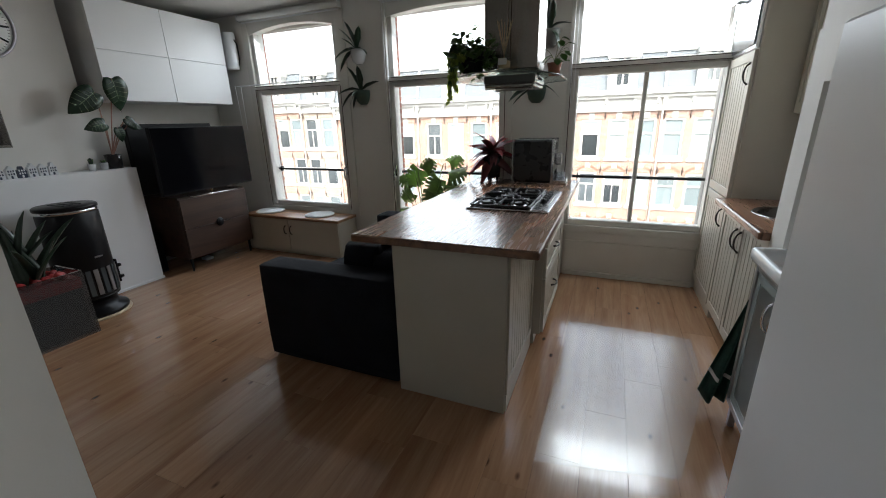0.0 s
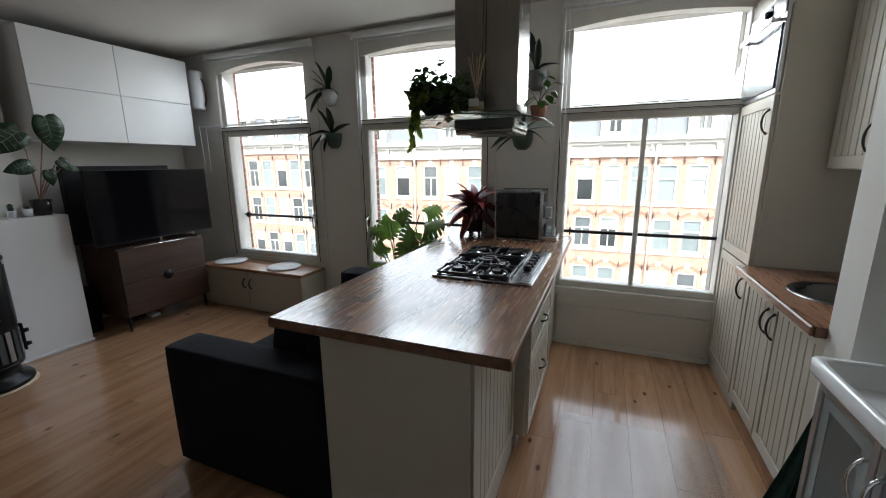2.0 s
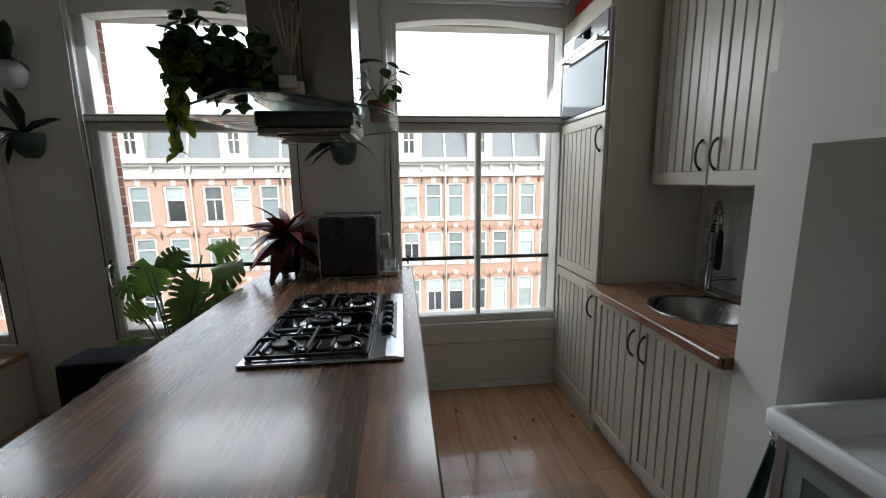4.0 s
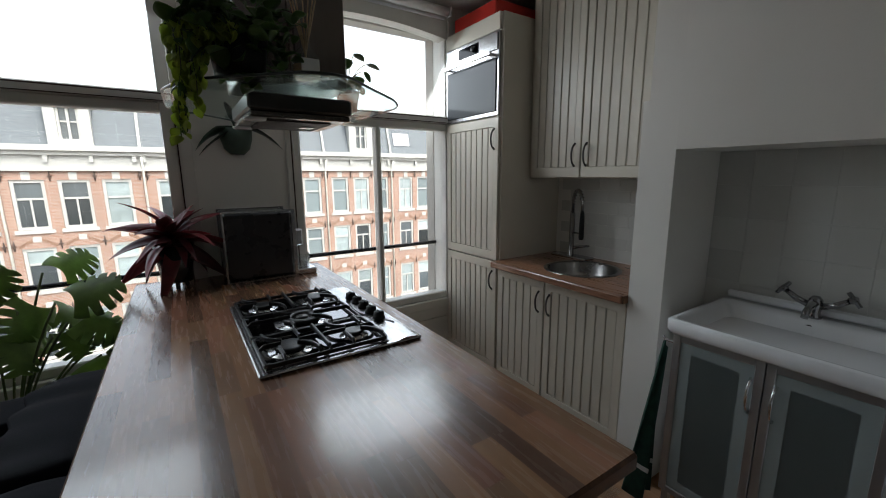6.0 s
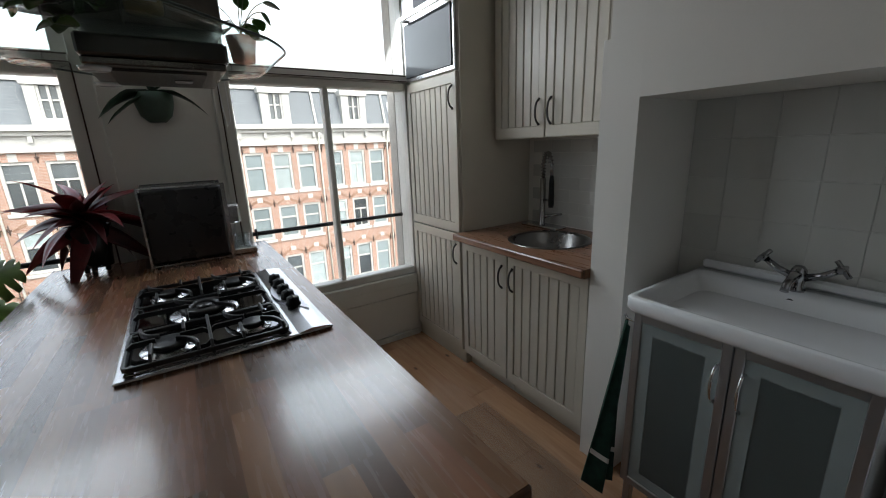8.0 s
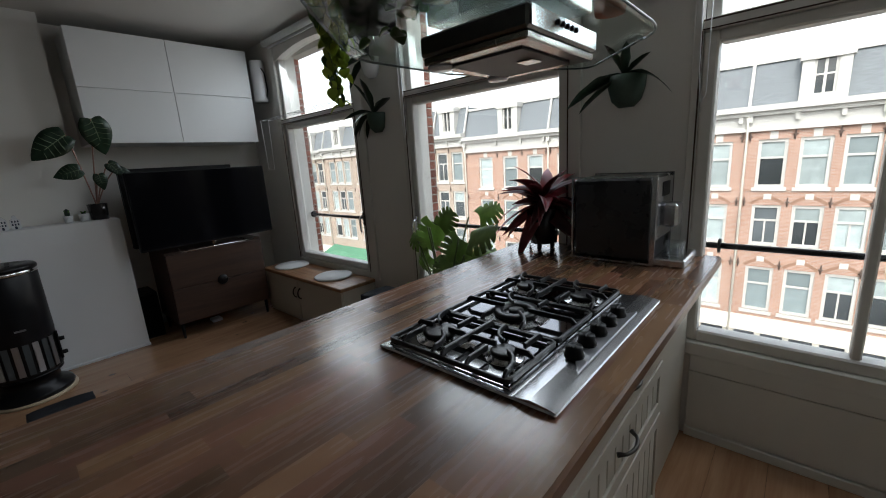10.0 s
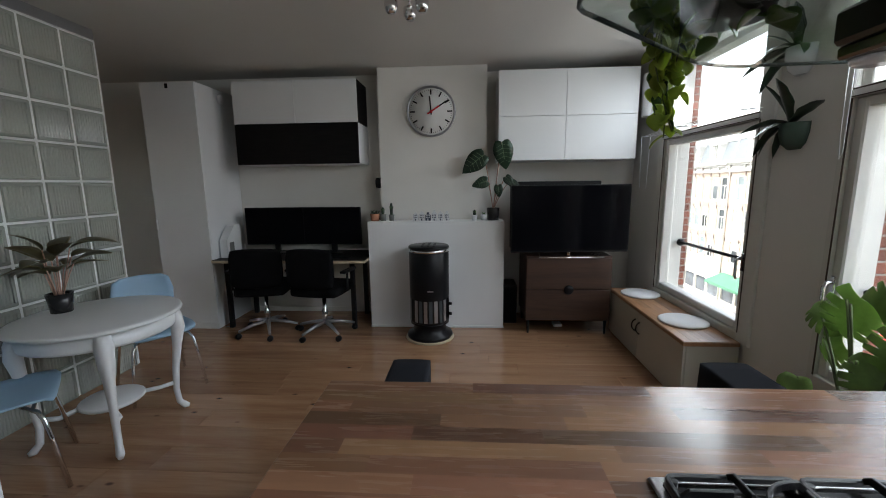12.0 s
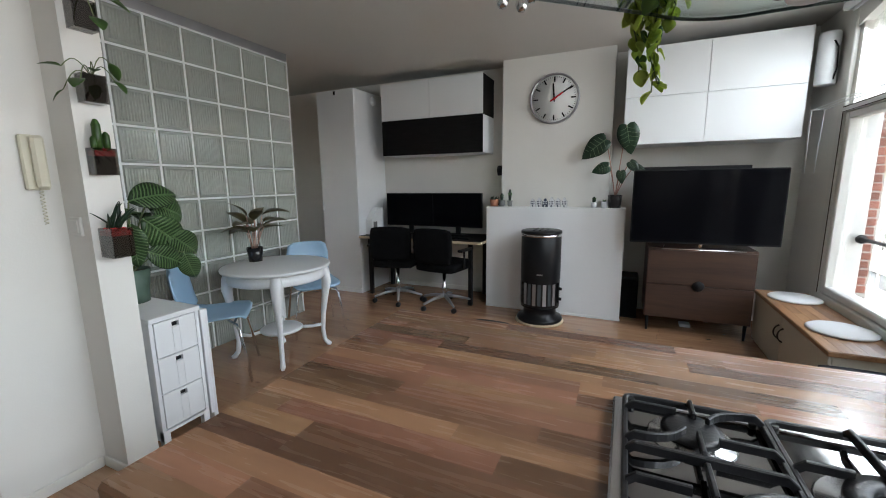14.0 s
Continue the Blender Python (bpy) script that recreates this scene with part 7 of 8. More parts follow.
def build_desk_chair(x, y, yaw, shift):
    c = thing("office_chair", "black swivel chair with a silver five-star base", "chair", (0, 0, 0), group="desk chairs")
    bm = bmesh.new()
    cushion(bm, -0.25, 0.24, -0.25, 0.25, 0.43, 0.53, 0.02)
    part("seat", bm, M_chairfab, c)
    bm = bmesh.new()
    cushion(bm, 0.20, 0.27, -0.235, 0.235, 0.53, 0.90, 0.05)
    part("backrest", bm, M_chairfab, c)
    part("back_stem", B(0.215, 0.235, -0.03, 0.03, 0.44, 0.60, b=0.004), M_black, c)
    bm = bmesh.new()
    lathe(bm, [(0, 0.10), (0.028, 0.10), (0.028, 0.25), (0.02, 0.26), (0.02, 0.43), (0, 0.43)], 0, 0, 0, 16)
    part("gas_lift", bm, M_chrome, c)
    for k in range(5):
        a = 2 * math.pi * k / 5 + shift
        bm = bmesh.new()
        tube(bm, [(0.02 * math.cos(a), 0.02 * math.sin(a), 0.125), (0.15 * math.cos(a), 0.15 * math.sin(a), 0.11), (0.29 * math.cos(a), 0.29 * math.sin(a), 0.075)], [0.022, 0.018, 0.012], 8)
        leg = part("base_arm", bm, M_alu, c, "silver base arm")
        bm = bmesh.new()
        lathe(bm, [(0, -0.018), (0.026, -0.018), (0.028, -0.008), (0.028, 0.008), (0.026, 0.018), (0, 0.018)], 0.29 * math.cos(a), 0.29 * math.sin(a), 0.0285, 14, axis="x")
        part("castor", bm, M_black, leg)
    for s in (-1, 1):
        bm = bmesh.new()
        tube(bm, [(0.06, s * 0.25, 0.46), (0.06, s * 0.29, 0.48), (0.06, s * 0.29, 0.66)], 0.012, 8)
        box(bm, -0.10, 0.16, s * 0.29 - 0.03, s * 0.29 + 0.03, 0.66, 0.685, 0.008)
        part("armrest", bm, M_black, c)
    c.matrix_basis = pose(x, y, 0, 0, 0, yaw)
    return c


# ---- dining corner ----
def build_table():
    cx, cy = -2.332, -0.015
    t = thing("round_table", "round white painted table with curved cabriole legs", "table", (cx, cy, 0))
    bm = bmesh.new()
    lathe(bm, [(0, 0.720), (0.390, 0.720), (0.408, 0.727), (0.412, 0.736), (0.408, 0.746), (0.396, 0.750), (0, 0.750)], cx, cy, 0, 64)
    part("tabletop", bm, M_white, t)
    bm = bmesh.new()
    lathe(bm, [(0.342, 0.635), (0.362, 0.635), (0.366, 0.65), (0.362, 0.7195), (0.342, 0.7195), (0.342, 0.635)], cx, cy, 0, 64)
    part("apron", bm, M_white, t)
    for k in range(4):
        a = radians(45 + 90 * k)
        c, s = math.cos(a), math.sin(a)
        prof = [(0.345, 0.718, 0.038), (0.362, 0.65, 0.045), (0.374, 0.575, 0.040), (0.358, 0.45, 0.027), (0.336, 0.30, 0.021), (0.325, 0.15, 0.018), (0.335, 0.06, 0.018), (0.365, 0.022, 0.021), (0.385, 0.014, 0.013)]
        bm = bmesh.new()
        tube(bm, [(cx + r_ * c, cy + r_ * s, z) for r_, z, _ in prof], [q for _, _, q in prof], 12)
        leg = part("leg", bm, M_white, t)
        bm = bmesh.new()
        tube(bm, [(cx + 0.328 * c, cy + 0.328 * s, 0.20), (cx + 0.24 * c - 0.02 * s, cy + 0.24 * s + 0.02 * c, 0.185), (cx + 0.15 * c, cy + 0.15 * s, 0.20)], 0.014, 8)
        part("stretcher", bm, M_white, t)
    bm = bmesh.new()
    lathe(bm, [(0, 0.195), (0.155, 0.195), (0.165, 0.203), (0.165, 0.213), (0.155, 0.220), (0, 0.220)], cx, cy, 0, 40)
    part("lower_shelf", bm, M_white, t)
    pl = thing("table_plant", "bronze-leaved plant in a black pot on the round table", "plant", (-2.36, -0.28, 0.7505))
    px, py = -2.36, -0.28
    pot(pl, px, py, 0.751, 0.052, 0.066, 0.115, M_pot)
    r = random.Random(14)
    me = leaf_mesh("leaf", 0.20, 0.125, M_leafbronze, 0.55, 0.3, 8, "oval")
    for k in range(15):
        a = 2.4 * k
        rad = 0.03 + 0.07 * r.random()
        tip = Vector((px + rad * math.cos(a), py + rad * math.sin(a), 0.98 + 0.16 * (k / 15) + r.uniform(-0.02, 0.02)))
        stems(pl, [curve_pts((px + 0.02 * math.cos(a), py + 0.02 * math.sin(a), 0.85), tip, 0.01)], 0.0035, M_pinkstem)
        shared("leaf", me, pl, leaf_pose(tip - pl.location, math.degrees(a) - 90, 25 + r.uniform(-20, 20) + 25 * k / 15, r.uniform(-15, 15), r.uniform(0.75, 1.1)))


def build_shell_chair(x, y, yaw, label):
    """A moulded shell chair; local +y is its front."""
    c = thing("dining_chair", label, "chair", (0, 0, 0), group="chairs at the round table")
    bm = bmesh.new()
    n, m_ = 12, 10
    prof = [(0.22, 0.435), (0.20, 0.452), (0.12, 0.455), (0.0, 0.445), (-0.10, 0.445), (-0.17, 0.465), (-0.205, 0.52), (-0.225, 0.60), (-0.245, 0.70), (-0.258, 0.79), (-0.260, 0.82)]
    wid = [0.19, 0.205, 0.215, 0.22, 0.215, 0.20, 0.185, 0.19, 0.20, 0.18, 0.13]
    rows = []
    for (py, pz), w in zip(prof, wid):
        back = pz > 0.5
        rows.append([bm.verts.new((w * (-1 + 2 * k / n), py + (0.05 * (-1 + 2 * k / n) ** 2 if back else 0), pz + (0 if back else 0.02 * (-1 + 2 * k / n) ** 4))) for k in range(n + 1)])
    for a, b in zip(rows, rows[1:]):
        for k in range(n):
            bm.faces.new([a[k], a[k + 1], b[k + 1], b[k]]).smooth = True
    bmesh.ops.recalc_face_normals(bm, faces=bm.faces)
    r = bmesh.ops.solidify(bm, geom=list(bm.faces), thickness=0.011)
    part("seat_shell", bm, M_bluechair, c)
    for sx in (-1, 1):
        for sy in (-1, 1):
            bm = bmesh.new()
            tube(bm, [(sx * 0.10, sy * 0.10, 0.425), (sx * 0.165, sy * 0.16, 0.41), (sx * 0.185, sy * 0.18, 0.37), (sx * 0.225, sy * 0.235, 0.0)], 0.0105, 10)
            part("leg", bm, M_chrome, c, "chrome tube leg")
    bm = bmesh.new()
    tube(bm, [(-0.15, 0.14, 0.415), (0.15, 0.14, 0.415)], 0.009, 8)
    tube(bm, [(-0.15, -0.14, 0.415), (0.15, -0.14, 0.415)], 0.009, 8)
    part("seat_frame", bm, M_chrome, c)
    c.matrix_basis = pose(x, y, 0, 0, 0, yaw)


def build_drawer_table():
    d = thing("gateleg_table", "folded white gateleg table with three small drawers", "table", (-1.27, -0.05, 0))
    x0, x1, y0, y1 = -1.395, -1.140, -0.48, 0.385
    part("top", B(x0 - 0.005, x1 + 0.005, y0, y1 + 0.012, 0.700, 0.726, b=0.003), M_white, d)
    bm = bmesh.new()
    box(bm, x0, x0 + 0.018, y0 + 0.01, y1 - 0.001, 0.05, 0.6995)
    box(bm, x1 - 0.018, x1, y0 + 0.01, y1 - 0.001, 0.05, 0.6995)
    box(bm, x0 + 0.0181, x1 - 0.0181, y0 + 0.01, y0 + 0.03, 0.05, 0.6995)
    box(bm, x0 + 0.0181, x1 - 0.0181, y0 + 0.031, y1 - 0.001, 0.09, 0.105)
    part("body", bm, M_white, d)
    for x in (x0, x1 - 0.035):
        for y in (y0 + 0.005, y1 - 0.034):
            part("leg", B(x, x + 0.035, y, y + 0.035, 0.0, 0.0895 if y < 0 else 0.11, b=0.002), M_white, d)
    zs = [0.115, 0.31, 0.505, 0.697]
    for z0, z1 in zip(zs, zs[1:]):
        bm = bmesh.new()
        xa, xb, ya, yb = x0 + 0.022, x1 - 0.022, y1 - 0.014, y1 + 0.002
        xm = (xa + xb) / 2
        box(bm, xa, xm - 0.018, ya, yb, z0 + 0.002, z1 - 0.003, 0.0015)
        box(bm, xm + 0.018, xb, ya, yb, z0 + 0.002, z1 - 0.003, 0.0015)
        box(bm, xm - 0.018, xm + 0.018, ya, yb, z0 + 0.002, z1 - 0.045)
        box(bm, xm - 0.018, xm + 0.018, ya, yb, z1 - 0.018, z1 - 0.003)
        dr = part("drawer", bm, M_white, d)
        part("finger_hole", B(xm - 0.0179, xm + 0.0179, ya - 0.004, ya - 0.001, z1 - 0.045, z1 - 0.018), M_black, dr)
    part("leaf", B(x0 - 0.032, x0 - 0.008, y0 + 0.02, y1 + 0.005, 0.07, 0.697, b=0.003), M_white, d, "hanging folded leaf")
    part("leaf_leg", B(x0 - 0.06, x0 - 0.034, y1 - 0.06, y1 - 0.01, 0.0, 0.69, b=0.003), M_white, d)
    pl = thing("striped_leaf_plant", "large striped calathea in a grey-green pot on the table", "plant", (-1.30, -0.02, 0.7265))
    px, py = -1.30, -0.02
    pot(pl, px, py, 0.727, 0.075, 0.095, 0.19, M_greenpot)
    me = leaf_mesh("leaf", 0.30, 0.175, M_calathea, 0.55, 0.16, 10, "oval")
    ve = vein_mesh(0.30, 0.175, 0.55, 0.16, 10, 11, 0.0042, M_calastripe)
    n = (0.55, 0.78, 0.30)
    specs = [((-1.36, 0.05, 1.20), (-0.6, 0.1, -0.55), 1.15), ((-1.30, 0.06, 1.30), (-0.5, 0.1, 0.15), 0.95), ((-1.42, 0.0, 1.28), (-0.85, 0.0, -0.25), 1.05),
             ((-1.50, 0.02, 1.10), (-0.75, 0.1, -0.6), 0.95), ((-1.56, 0.06, 0.98), (-0.25, 0.1, -0.95), 0.7), ((-1.28, 0.08, 1.18), (0.1, 0.2, -0.9), 0.8),
             ((-1.38, -0.1, 1.22), (-0.6, -0.6, 0.2), 0.9), ((-1.22, -0.12, 1.2), (0.2, -0.9, 0.1), 0.9), ((-1.34, 0.08, 1.02), (-0.7, 0.2, -0.35), 0.8)]
    for at, tip, s in specs:
        stems(pl, [curve_pts((px, py, 0.89), at, 0.05)], 0.004)
        lf = shared("leaf", me, pl, facing(Vector(at) - pl.location, tip, n, s))
        shared("leaf_vein", ve, lf, Matrix.Identity(4))


def column_planter(z, kind, seed):
    x, y = -1.032, 0.397
    p = thing("wall_planter", "dark mirrored box planter fixed to the white pier", "planter", (x, y, z), group="box planters on the pier")
    bm = bmesh.new()
    t = 0.004
    w, d, h = (0.043, 0.10, 0.13) if kind == "aloe" else (0.043, 0.062, 0.115)
    box(bm, x - w, x + w, y, y + d, z, z + t)
    box(bm, x - w, x - w + t, y, y + d, z + t, z + h)
    box(bm, x + w - t, x + w, y, y + d, z + t, z + h)
    box(bm, x - w + t, x + w - t, y, y + t, z + t, z + h)
    box(bm, x - w + t, x + w - t, y + d - t, y + d, z + t, z + h)
    b = part("box", bm, M_smoked, p, "clear smoked glass box")
    b.visible_shadow = False
    r = random.Random(seed)
    part("soil", B(x - w + t + 0.001, x + w - t - 0.001, y + t + 0.001, y + d - t - 0.001, z + t + 0.001, z + h - 0.034, b=0.002), M_soil, b)
    bm = bmesh.new()
    box(bm, x - w + t + 0.001, x + w - t - 0.001, y + t + 0.001, y + d - t - 0.001, z + h - 0.0335, z + h - 0.012)
    for k in range(60):
        cx, cy, cz = x + r.uniform(-w + 0.012, w - 0.012), y + r.uniform(0.014, d - 0.014), z + h - 0.012 + r.uniform(0, 0.008)
        s = r.uniform(0.005, 0.008)
        lathe(bm, [(0, -s), (s * 0.9, -s * 0.3), (s, s * 0.4), (0, s)], cx, cy, cz, 6)
    part("gravel", bm, M_redgravel if kind != "vine" else M_soil, b, "red decorative gravel" if kind != "vine" else "")
    o = p.location
    if kind == "aloe":
        me = leaf_mesh("leaf", 0.12, 0.018, M_leafdark, 0.2, 0.9, 8, "strap")
        for k in range(13):
            shared("leaf", me, p, leaf_pose(Vector((r.uniform(-0.02, 0.02), 0.04 + r.uniform(-0.02, 0.02), h - 0.01)), r.uniform(0, 360), r.uniform(45, 85), 0, r.uniform(0.7, 1.15)))
    elif kind == "cactus":
        for dx, hh, rr in ((-0.02, 0.08, 0.014), (0.012, 0.13, 0.017), (0.028, 0.06, 0.012)):
            bm = bmesh.new()
            prof = [(0, 0), (rr * 0.8, 0.0), (rr, hh * 0.4), (rr * 0.95, hh * 0.85), (rr * 0.5, hh), (0, hh + 0.004)]
            lathe(bm, prof, x + dx, y + 0.04, z + h - 0.012, 12)
            part("cactus_arm", bm, M_leaf, p)
    elif kind == "vine":
        me = leaf_mesh("leaf", 0.075, 0.05, M_leaf, 0.3, 0.2, 6, "oval")
        for k in range(6):
            a = r.uniform(-0.6, 3.7)
            tip = Vector((x + 0.10 * math.cos(a), y + 0.05 + 0.09 * math.sin(a), z + h + r.uniform(-0.10, 0.10)))
            stems(p, [curve_pts((x, y + 0.04, z + h - 0.01), tip, 0.05)], 0.002)
            shared("leaf", me, p, leaf_pose(tip - o, math.degrees(a) - 90, r.uniform(-50, 30), 0, r.uniform(0.8, 1.2)))


def build_intercom():
    ic = thing("intercom", "cream door intercom handset on the entrance wall", "intercom", (-0.88, 0.2, 1.36))
    part("base", B(-0.925, -0.845, 0.2005, 0.225, 1.37, 1.60, b=0.006), M_beige, ic)
    part("handset", B(-0.917, -0.872, 0.2255, 0.255, 1.375, 1.595, b=0.010), M_beige, ic)
    bm = bmesh.new()
    pts = []
    for k in range(60):
        a = 2 * math.pi * k / 6
        pts.append((-0.89 + 0.007 * math.cos(a), 0.222 + 0.007 * math.sin(a), 1.37 - 0.0025 * k))
    tube(bm, pts, 0.0022, 5)
    part("cord", bm, M_beige, ic, "coiled cord")
    sw = thing("light_switch", "square light switch on the entrance pier", "switch", (-0.93, 0.35, 1.2))
    part("plate", B(-0.9645, -0.953, 0.255, 0.34, 1.165, 1.25, b=0.003), M_wall, sw)
    part("rocker", B(-0.9528, -0.948, 0.27, 0.325, 1.18, 1.235, b=0.002), M_wall, sw)


# ---- mantel things ----
def build_mantel():
    zt = 1.1135
    pl = thing("alocasia_plant", "dark velvet-leaved alocasia in a smoked pot on the shelf", "plant", (-4.31, 2.42, zt))
    px, py = -4.31, 2.42
    pot(pl, px, py, zt + 0.0005, 0.058, 0.066, 0.125, M_mirrorbox)
    me = leaf_mesh("leaf", 0.30, 0.19, M_leafdark, 0.3, 0.1, 10, "heart")
    ve = vein_mesh(0.26, 0.17, 0.3, 0.10, 10, 5, 0.0024)
    for at, tip, s in (((-4.14, 2.32, 1.76), (0.1, -0.8, -0.6), 0.98), ((-4.16, 2.49, 1.88), (0.0, 0.16, -1.0), 0.98), ((-4.18, 2.36, 1.51), (0.1, -0.95, -0.25), 0.60),
                       ((-4.18, 2.53, 1.55), (0.2, 0.5, -0.6), 0.45), ((-4.20, 2.46, 1.47), (0.2, 0.1, -1.0), 0.45), ((-4.22, 2.57, 1.50), (0.3, 0.8, -0.3), 0.40)):
        stems(pl, [curve_pts((px, py, zt + 0.10), at, 0.03)], 0.005, M_pinkstem)
        lf = shared("leaf", me, pl, facing(Vector(at) - pl.location, tip, (1, -0.12, 0.15), s))
        shared("leaf_vein", ve, lf, Matrix.Identity(4))
    for y, r0, h, m_, hh in ((2.23, 0.030, 0.055, M_delft, 0.07), (2.325, 0.034, 0.06, M_delft, 0.03), (1.28, 0.036, 0.07, M_greypot, 0.09), (1.37, 0.030, 0.065, M_greypot, 0.14)):
        p = thing("small_cactus", "small cactus in a little pot on the shelf", "plant", (-4.30, y, zt), group="small pots on the shelf")
        pot(p, -4.30, y, zt + 0.0005, r0 * 0.8, r0, h, m_)
        bm = bmesh.new()
        lathe(bm, [(0, 0), (0.014, 0.0), (0.018, hh * 0.5), (0.012, hh * 0.9), (0, hh)], -4.30, y, zt + h - 0.015, 10)
        part("cactus", bm, M_leafdark, p)
        for k in range(4):
            bm = bmesh.new()
            a = 1.57 * k + y
            tube(bm, [(-4.30, y, zt + h), (-4.30 + 0.02 * math.cos(a), y + 0.02 * math.sin(a), zt + h + hh * 0.6)], [0.008, 0.004], 6)
            part("offshoot", bm, M_leaf, p)
    p = thing("succulent", "dark bushy succulent in a terracotta pot", "plant", (-4.30, 1.19, zt))
    pot(p, -4.30, 1.195, zt + 0.0005, 0.042, 0.052, 0.075, M_terra)
    r = random.Random(8)
    me = leaf_mesh("leaf", 0.05, 0.02, M_leafdark, 0.2, 0.3, 5, "oval")
    for k in range(28):
        shared("leaf", me, p, leaf_pose(Vector((r.uniform(-0.03, 0.03), 0.005 + r.uniform(-0.03, 0.03), 0.068)), r.uniform(0, 360), r.uniform(20, 80), 0, r.uniform(0.7, 1.2)))
    tops = ("step", "point", "bell", "step", "point", "bell")
    for k in range(6):
        y = 1.596 + 0.0645 * k
        h = (0.085, 0.095, 0.09, 0.105, 0.095, 0.10)[k]
        hs = thing("miniature_house", "miniature glazed canal house with dark windows", "ornament", (-4.29, y + 0.028, zt), group="row of miniature houses")
        w = 0.054
        if tops[k] == "step":
            prof = [(y, zt), (y + w, zt), (y + w, zt + h * 0.72), (y + w * 0.8, zt + h * 0.72), (y + w * 0.8, zt + h * 0.86), (y + w * 0.62, zt + h * 0.86), (y + w * 0.62, zt + h), (y + w * 0.38, zt + h), (y + w * 0.38, zt + h * 0.86), (y + w * 0.2, zt + h * 0.86), (y + w * 0.2, zt + h * 0.72), (y, zt + h * 0.72)]
        elif tops[k] == "point":
            prof = [(y, zt), (y + w, zt), (y + w, zt + h * 0.7), (y + w * 0.55, zt + h), (y + w * 0.45, zt + h), (y, zt + h * 0.7)]
        else:
            prof = [(y, zt), (y + w, zt), (y + w, zt + h * 0.65), (y + w * 0.75, zt + h * 0.75), (y + w * 0.68, zt + h * 0.95), (y + w * 0.5, zt + h), (y + w * 0.32, zt + h * 0.95), (y + w * 0.25, zt + h * 0.75), (y, zt + h * 0.65)]
        bm = bmesh.new()
        extrude_poly(bm, prof, "x", -4.31, -4.275)
        part("body", bm, M_delft if k != 2 else M_delftblue, hs)
        for i in range(3):
            for j in range(2):
                a = y + 0.008 + 0.0145 * i
                part("window", B(-4.2748, -4.273, a, a + 0.008, zt + 0.028 + 0.022 * j, zt + 0.042 + 0.022 * j), M_delftblue if k != 2 else M_delft, hs)
        part("door", B(-4.2748, -4.273, y + 0.02, y + 0.032, zt + 0.002, zt + 0.022), M_delftblue if k != 2 else M_delft, hs)
    p = thing("corner_sconce", "small dark ornament on the chimney side wall", "ornament", (-4.5, 1.22, 1.46))
    bm = bmesh.new()
    extrude_poly(bm, [(-4.47, 1.45), (-4.47, 1.56), (-4.44, 1.53), (-4.435, 1.50)], "y", 1.18, 1.2395)
    part("wing", bm, M_black, p)


def build_monstera():
    pl = thing("monstera", "leafy green monstera with split leaves behind the sofa", "plant", (-1.80, 3.72, 0))
    pot(pl, -1.76, 3.72, 0.0005, 0.12, 0.15, 0.30, M_greypot)
    split = monstera_mesh(0.185)
    whole = leaf_mesh("leaf", 0.19, 0.16, M_monstera, 0.35, 0.15, 8, "heart")
    specs = [((-1.86, 3.70, 1.00), (-0.35, -0.2, -0.9), (0.75, -0.60, 0.30), 1.05), ((-1.80, 3.66, 1.00), (0.45, 0.1, 0.55), (0.4, -0.85, 0.4), 0.75),
             ((-1.52, 3.60, 0.96), (0.85, 0.0, 0.35), (-0.3, -0.75, 0.75), 1.0), ((-1.50, 3.62, 0.86), (0.75, -0.1, -0.40), (0.4, -0.6, 0.75), 0.9),
             ((-1.62, 3.82, 0.86), (0.6, 0.3, -0.5), (0.5, -0.5, 0.7), 0.8), ((-2.02, 3.78, 0.76), (-0.7, -0.1, -0.6), (0.6, -0.6, 0.5), 0.8),
             ((-1.72, 3.64, 0.80), (0.1, -0.4, -0.55), (0.5, -0.4, 0.8), 0.85), ((-1.40, 3.70, 0.74), (0.6, -0.2, -0.75), (0.6, -0.5, 0.6), 0.85),
             ((-1.58, 3.78, 1.06), (0.5, 0.3, 0.3), (0.2, -0.8, 0.6), 0.8), ((-1.66, 3.70, 0.92), (-0.2, -0.4, -0.5), (0.7, -0.5, 0.5), 0.9), ((-1.96, 3.70, 0.90), (-0.8, -0.2, 0.1), (0.3, -0.8, 0.6), 0.8),
             ((-1.38, 3.72, 0.80), (0.5, 0.0, -0.8), (0.3, -0.8, 0.4), 0.7),
             ((-1.56, 3.66, 0.80), (0.3, -0.2, -0.7), (0.4, -0.6, 0.7), 0.75), ((-1.42, 3.70, 0.66), (0.5, -0.1, -0.6), (0.2, -0.7, 0.6), 0.8)]
    for at, tip, n, s in specs:
        stems(pl, [curve_pts((-1.76, 3.72, 0.28), at, 0.06)], 0.005)
        shared("leaf", split, pl, facing(Vector(at) + Vector((0.05, 0.04, 0.0)) - pl.location, tip, n, s))
    r = random.Random(31)
    for k in range(4):
        at = Vector((-1.74 + r.uniform(-0.22, 0.40), 3.70 + r.uniform(-0.10, 0.14), r.uniform(0.5, 0.80)))
        stems(pl, [curve_pts((-1.76, 3.72, 0.28), at, 0.05)], 0.004)
        tip = (r.uniform(-1, 1), r.uniform(-0.6, 0.3), r.uniform(-0.9, 0.3))
        shared("leaf", whole, pl, facing(at - pl.location, tip, (0.5 + r.uniform(-0.4, 0.4), -0.6 + r.uniform(-0.3, 0.3), 0.6), r.uniform(0.7, 1.1)))


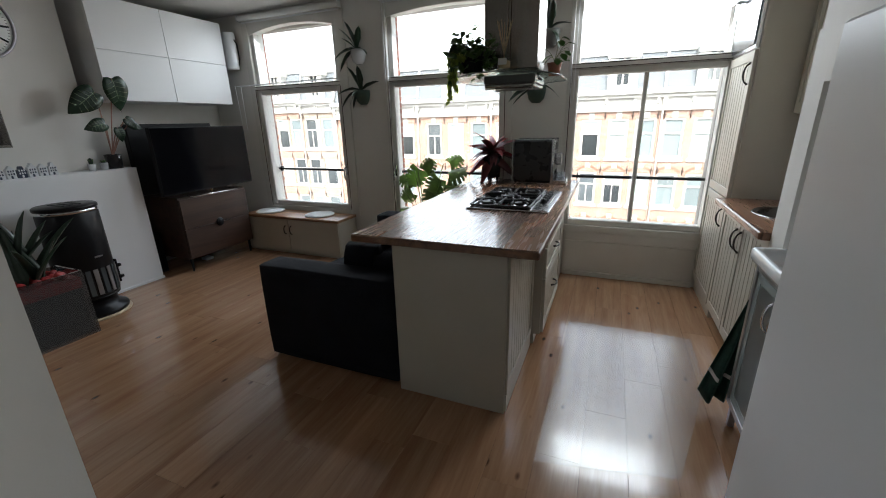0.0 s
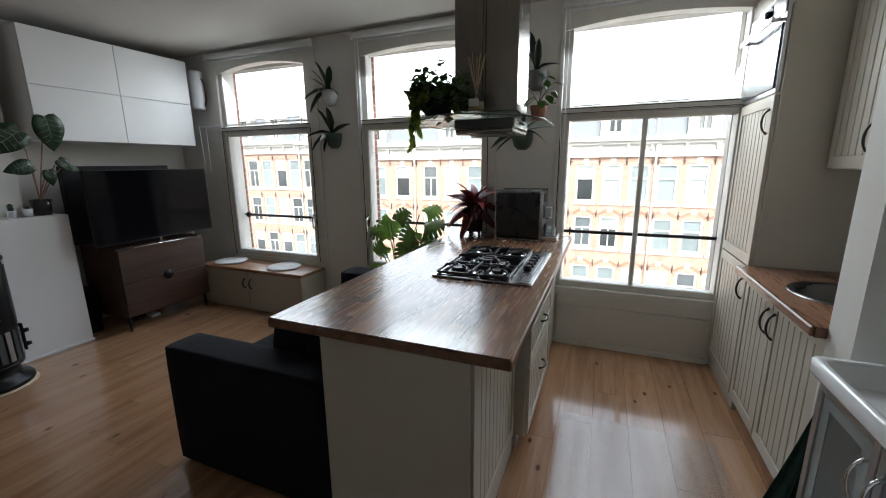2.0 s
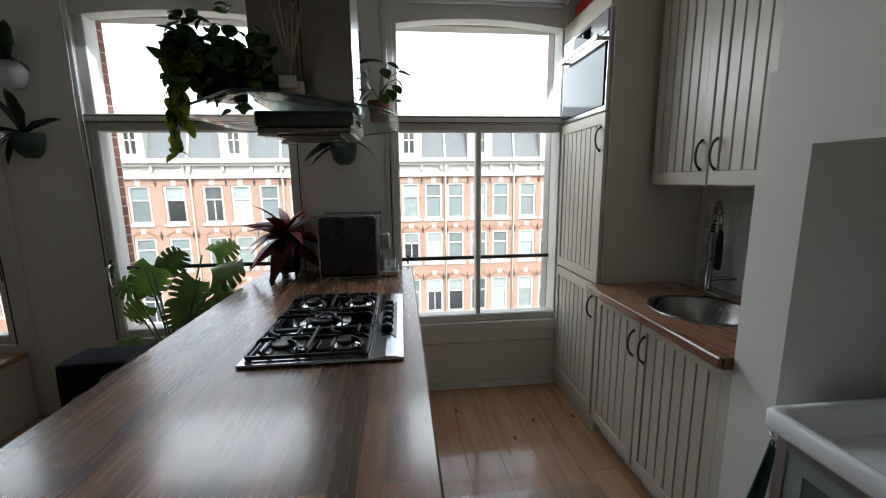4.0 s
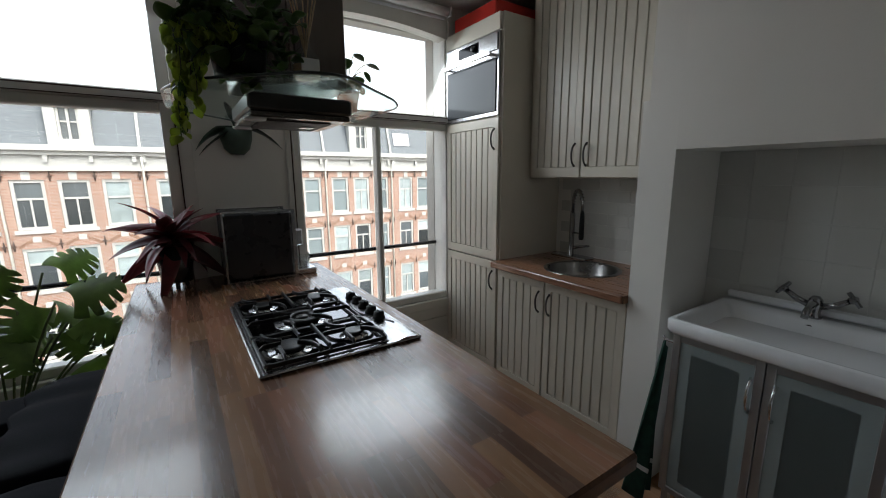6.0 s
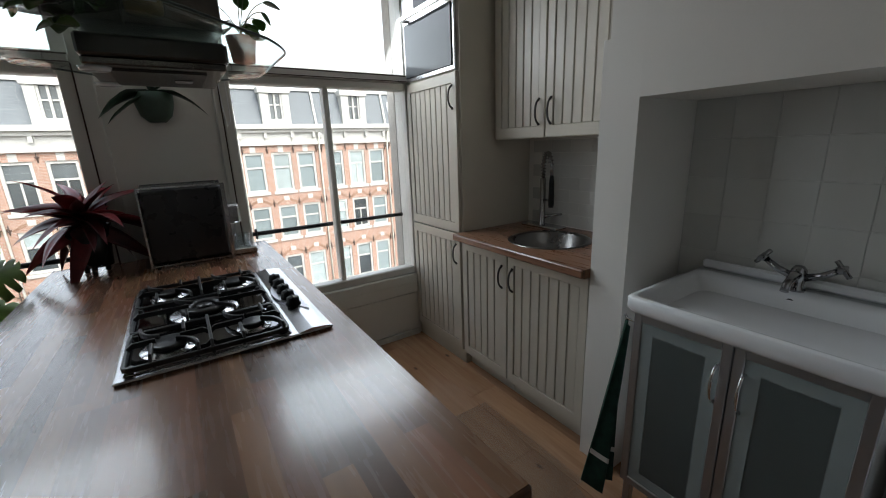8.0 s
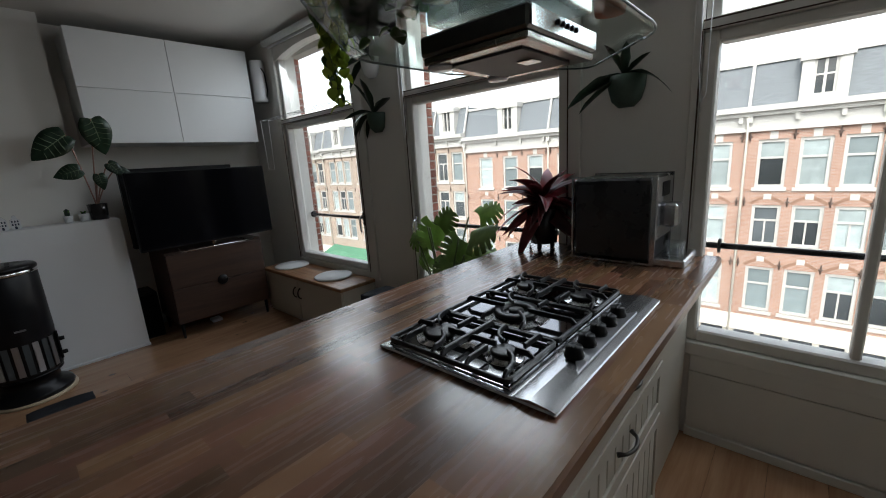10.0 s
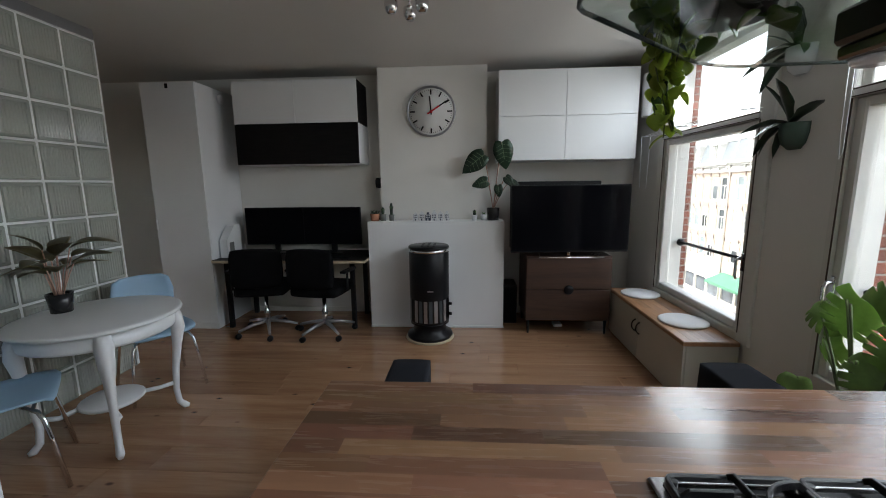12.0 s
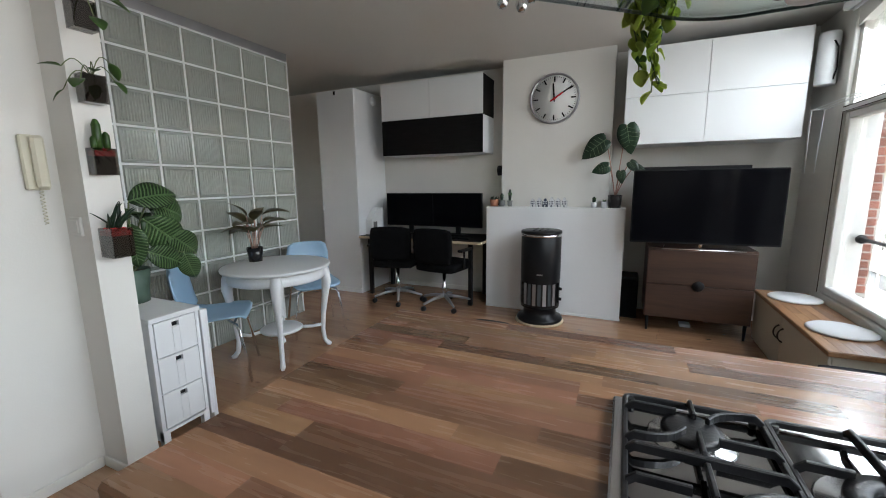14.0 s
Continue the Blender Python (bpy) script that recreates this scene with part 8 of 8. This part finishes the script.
def build_blinds():
    for i, (w0, w1, g0, g1) in enumerate(WIN):
        bl = thing("roller_blind", "rolled-up pale roller blind above the window", "blind", ((w0 + w1) / 2, 3.9, 2.56), group="window blinds")
        bm = bmesh.new()
        x1 = w1 if i < 2 else 0.70
        tube(bm, [(w0 + 0.02, 3.895, 2.60), (x1 - 0.02, 3.895, 2.60)], 0.028, 16)
        part("roll", bm, M_paper, bl)
        for x in (w0 + 0.008, x1 - 0.014):
            part("bracket", B(x, x + 0.008, 3.87, 3.9285, 2.57, 2.635), M_white, bl)
        part("bottom_bar", B(w0 + 0.03, x1 - 0.03, 3.918, 3.928, 2.555, 2.572, b=0.002), M_white, bl)
        bm = bmesh.new()
        x = w0 + 0.045
        pts = [(x - 0.012, 3.90, 2.6)] + [(x - 0.012 - 0.002 * math.sin(k), 3.905, 2.6 - 1.0 * k / 12) for k in range(1, 12)]
        pts += [(x, 3.905, 1.575), (x + 0.018, 3.90, 1.60)] + [(x + 0.02, 3.90, 1.62 + 0.95 * k / 8) for k in range(9)]
        if i > 0:
            tube(bm, pts, 0.0022, 5)
            part("bead_chain", bm, M_white, bl, "white bead chain loop")
        else:
            bm.free()
    rk = thing("wire_rack", "thin white wire drying rack hung on the window", "rack", (-3.4, 3.85, 1.9))
    for y in (3.80, 3.84, 3.88):
        bm = bmesh.new()
        tube(bm, [(-4.18, y, 1.90), (-2.80, y, 1.915)], 0.0025, 5)
        part("wire", bm, M_white, rk)
    for x in (-4.18, -3.5, -2.80):
        bm = bmesh.new()
        tube(bm, [(x, 3.79, 1.90), (x, 3.928, 1.912)], 0.003, 5)
        part("cross_wire", bm, M_white, rk)
    bm = bmesh.new()
    tube(bm, [(-4.18, 3.80, 1.90), (-4.16, 3.80, 1.42), (-4.16, 3.86, 1.42), (-4.18, 3.88, 1.90)], 0.003, 5)
    part("hanging_loop", bm, M_white, rk)


def build_ceiling_lamp():
    l = thing("ceiling_spots", "chrome ceiling lamp with three round spot heads", "lamp", (-2.85, 1.80, ZC))
    bm = bmesh.new()
    lathe(bm, [(0, -0.001), (0.06, -0.001), (0.055, -0.022), (0, -0.024)], -2.85, 1.80, ZC, 24)
    part("ceiling_plate", bm, M_chrome, l)
    for k, (dx, dy) in enumerate(((0.05, -0.10), (-0.06, 0.0), (0.05, 0.09))):
        bm = bmesh.new()
        tube(bm, [(-2.85 + dx * 0.3, 1.80 + dy * 0.3, ZC - 0.02), (-2.85 + dx, 1.80 + dy, ZC - 0.07)], 0.006, 8)
        arm = part("arm", bm, M_chrome, l)
        bm = bmesh.new()
        lathe(bm, [(0, -0.045), (0.022, -0.042), (0.036, -0.025), (0.042, 0.0), (0.040, 0.03), (0.034, 0.034), (0.030, 0.015), (0, 0.010)][::-1], -2.85 + dx, 1.80 + dy, ZC - 0.105, 22)
        part("spot_head", bm, M_chrome, arm)


def build_back_room():
    bm = bmesh.new()
    cushion(bm, -4.0, -3.1, -2.6, -1.75, 0.05, 0.62, 0.02)
    solid("armchair", bm, M_fabric, "dark padded seat behind the glass partition", "armchair")


build_sofa()
build_bench()
build_tv()
build_wall_units()
build_clock()
build_stove()
build_desk()
build_desk_chair(-4.0, 0.11, 12, 0.3)
build_desk_chair(-3.98, 0.72, -8, 0.9)
build_table()
build_shell_chair(-1.87, -0.16, 43, "pale blue shell chair with chrome legs, angled by the table")
build_shell_chair(-2.88, -0.155, -36, "pale blue shell chair tucked behind the round table")
build_drawer_table()
column_planter(1.07, "aloe", 1)
column_planter(1.43, "cactus", 2)
column_planter(1.73, "vine", 3)
column_planter(2.02, "vine", 4)
build_intercom()
build_mantel()
build_monstera()
build_blinds()
build_ceiling_lamp()
build_back_room()
build_outer_bricks()
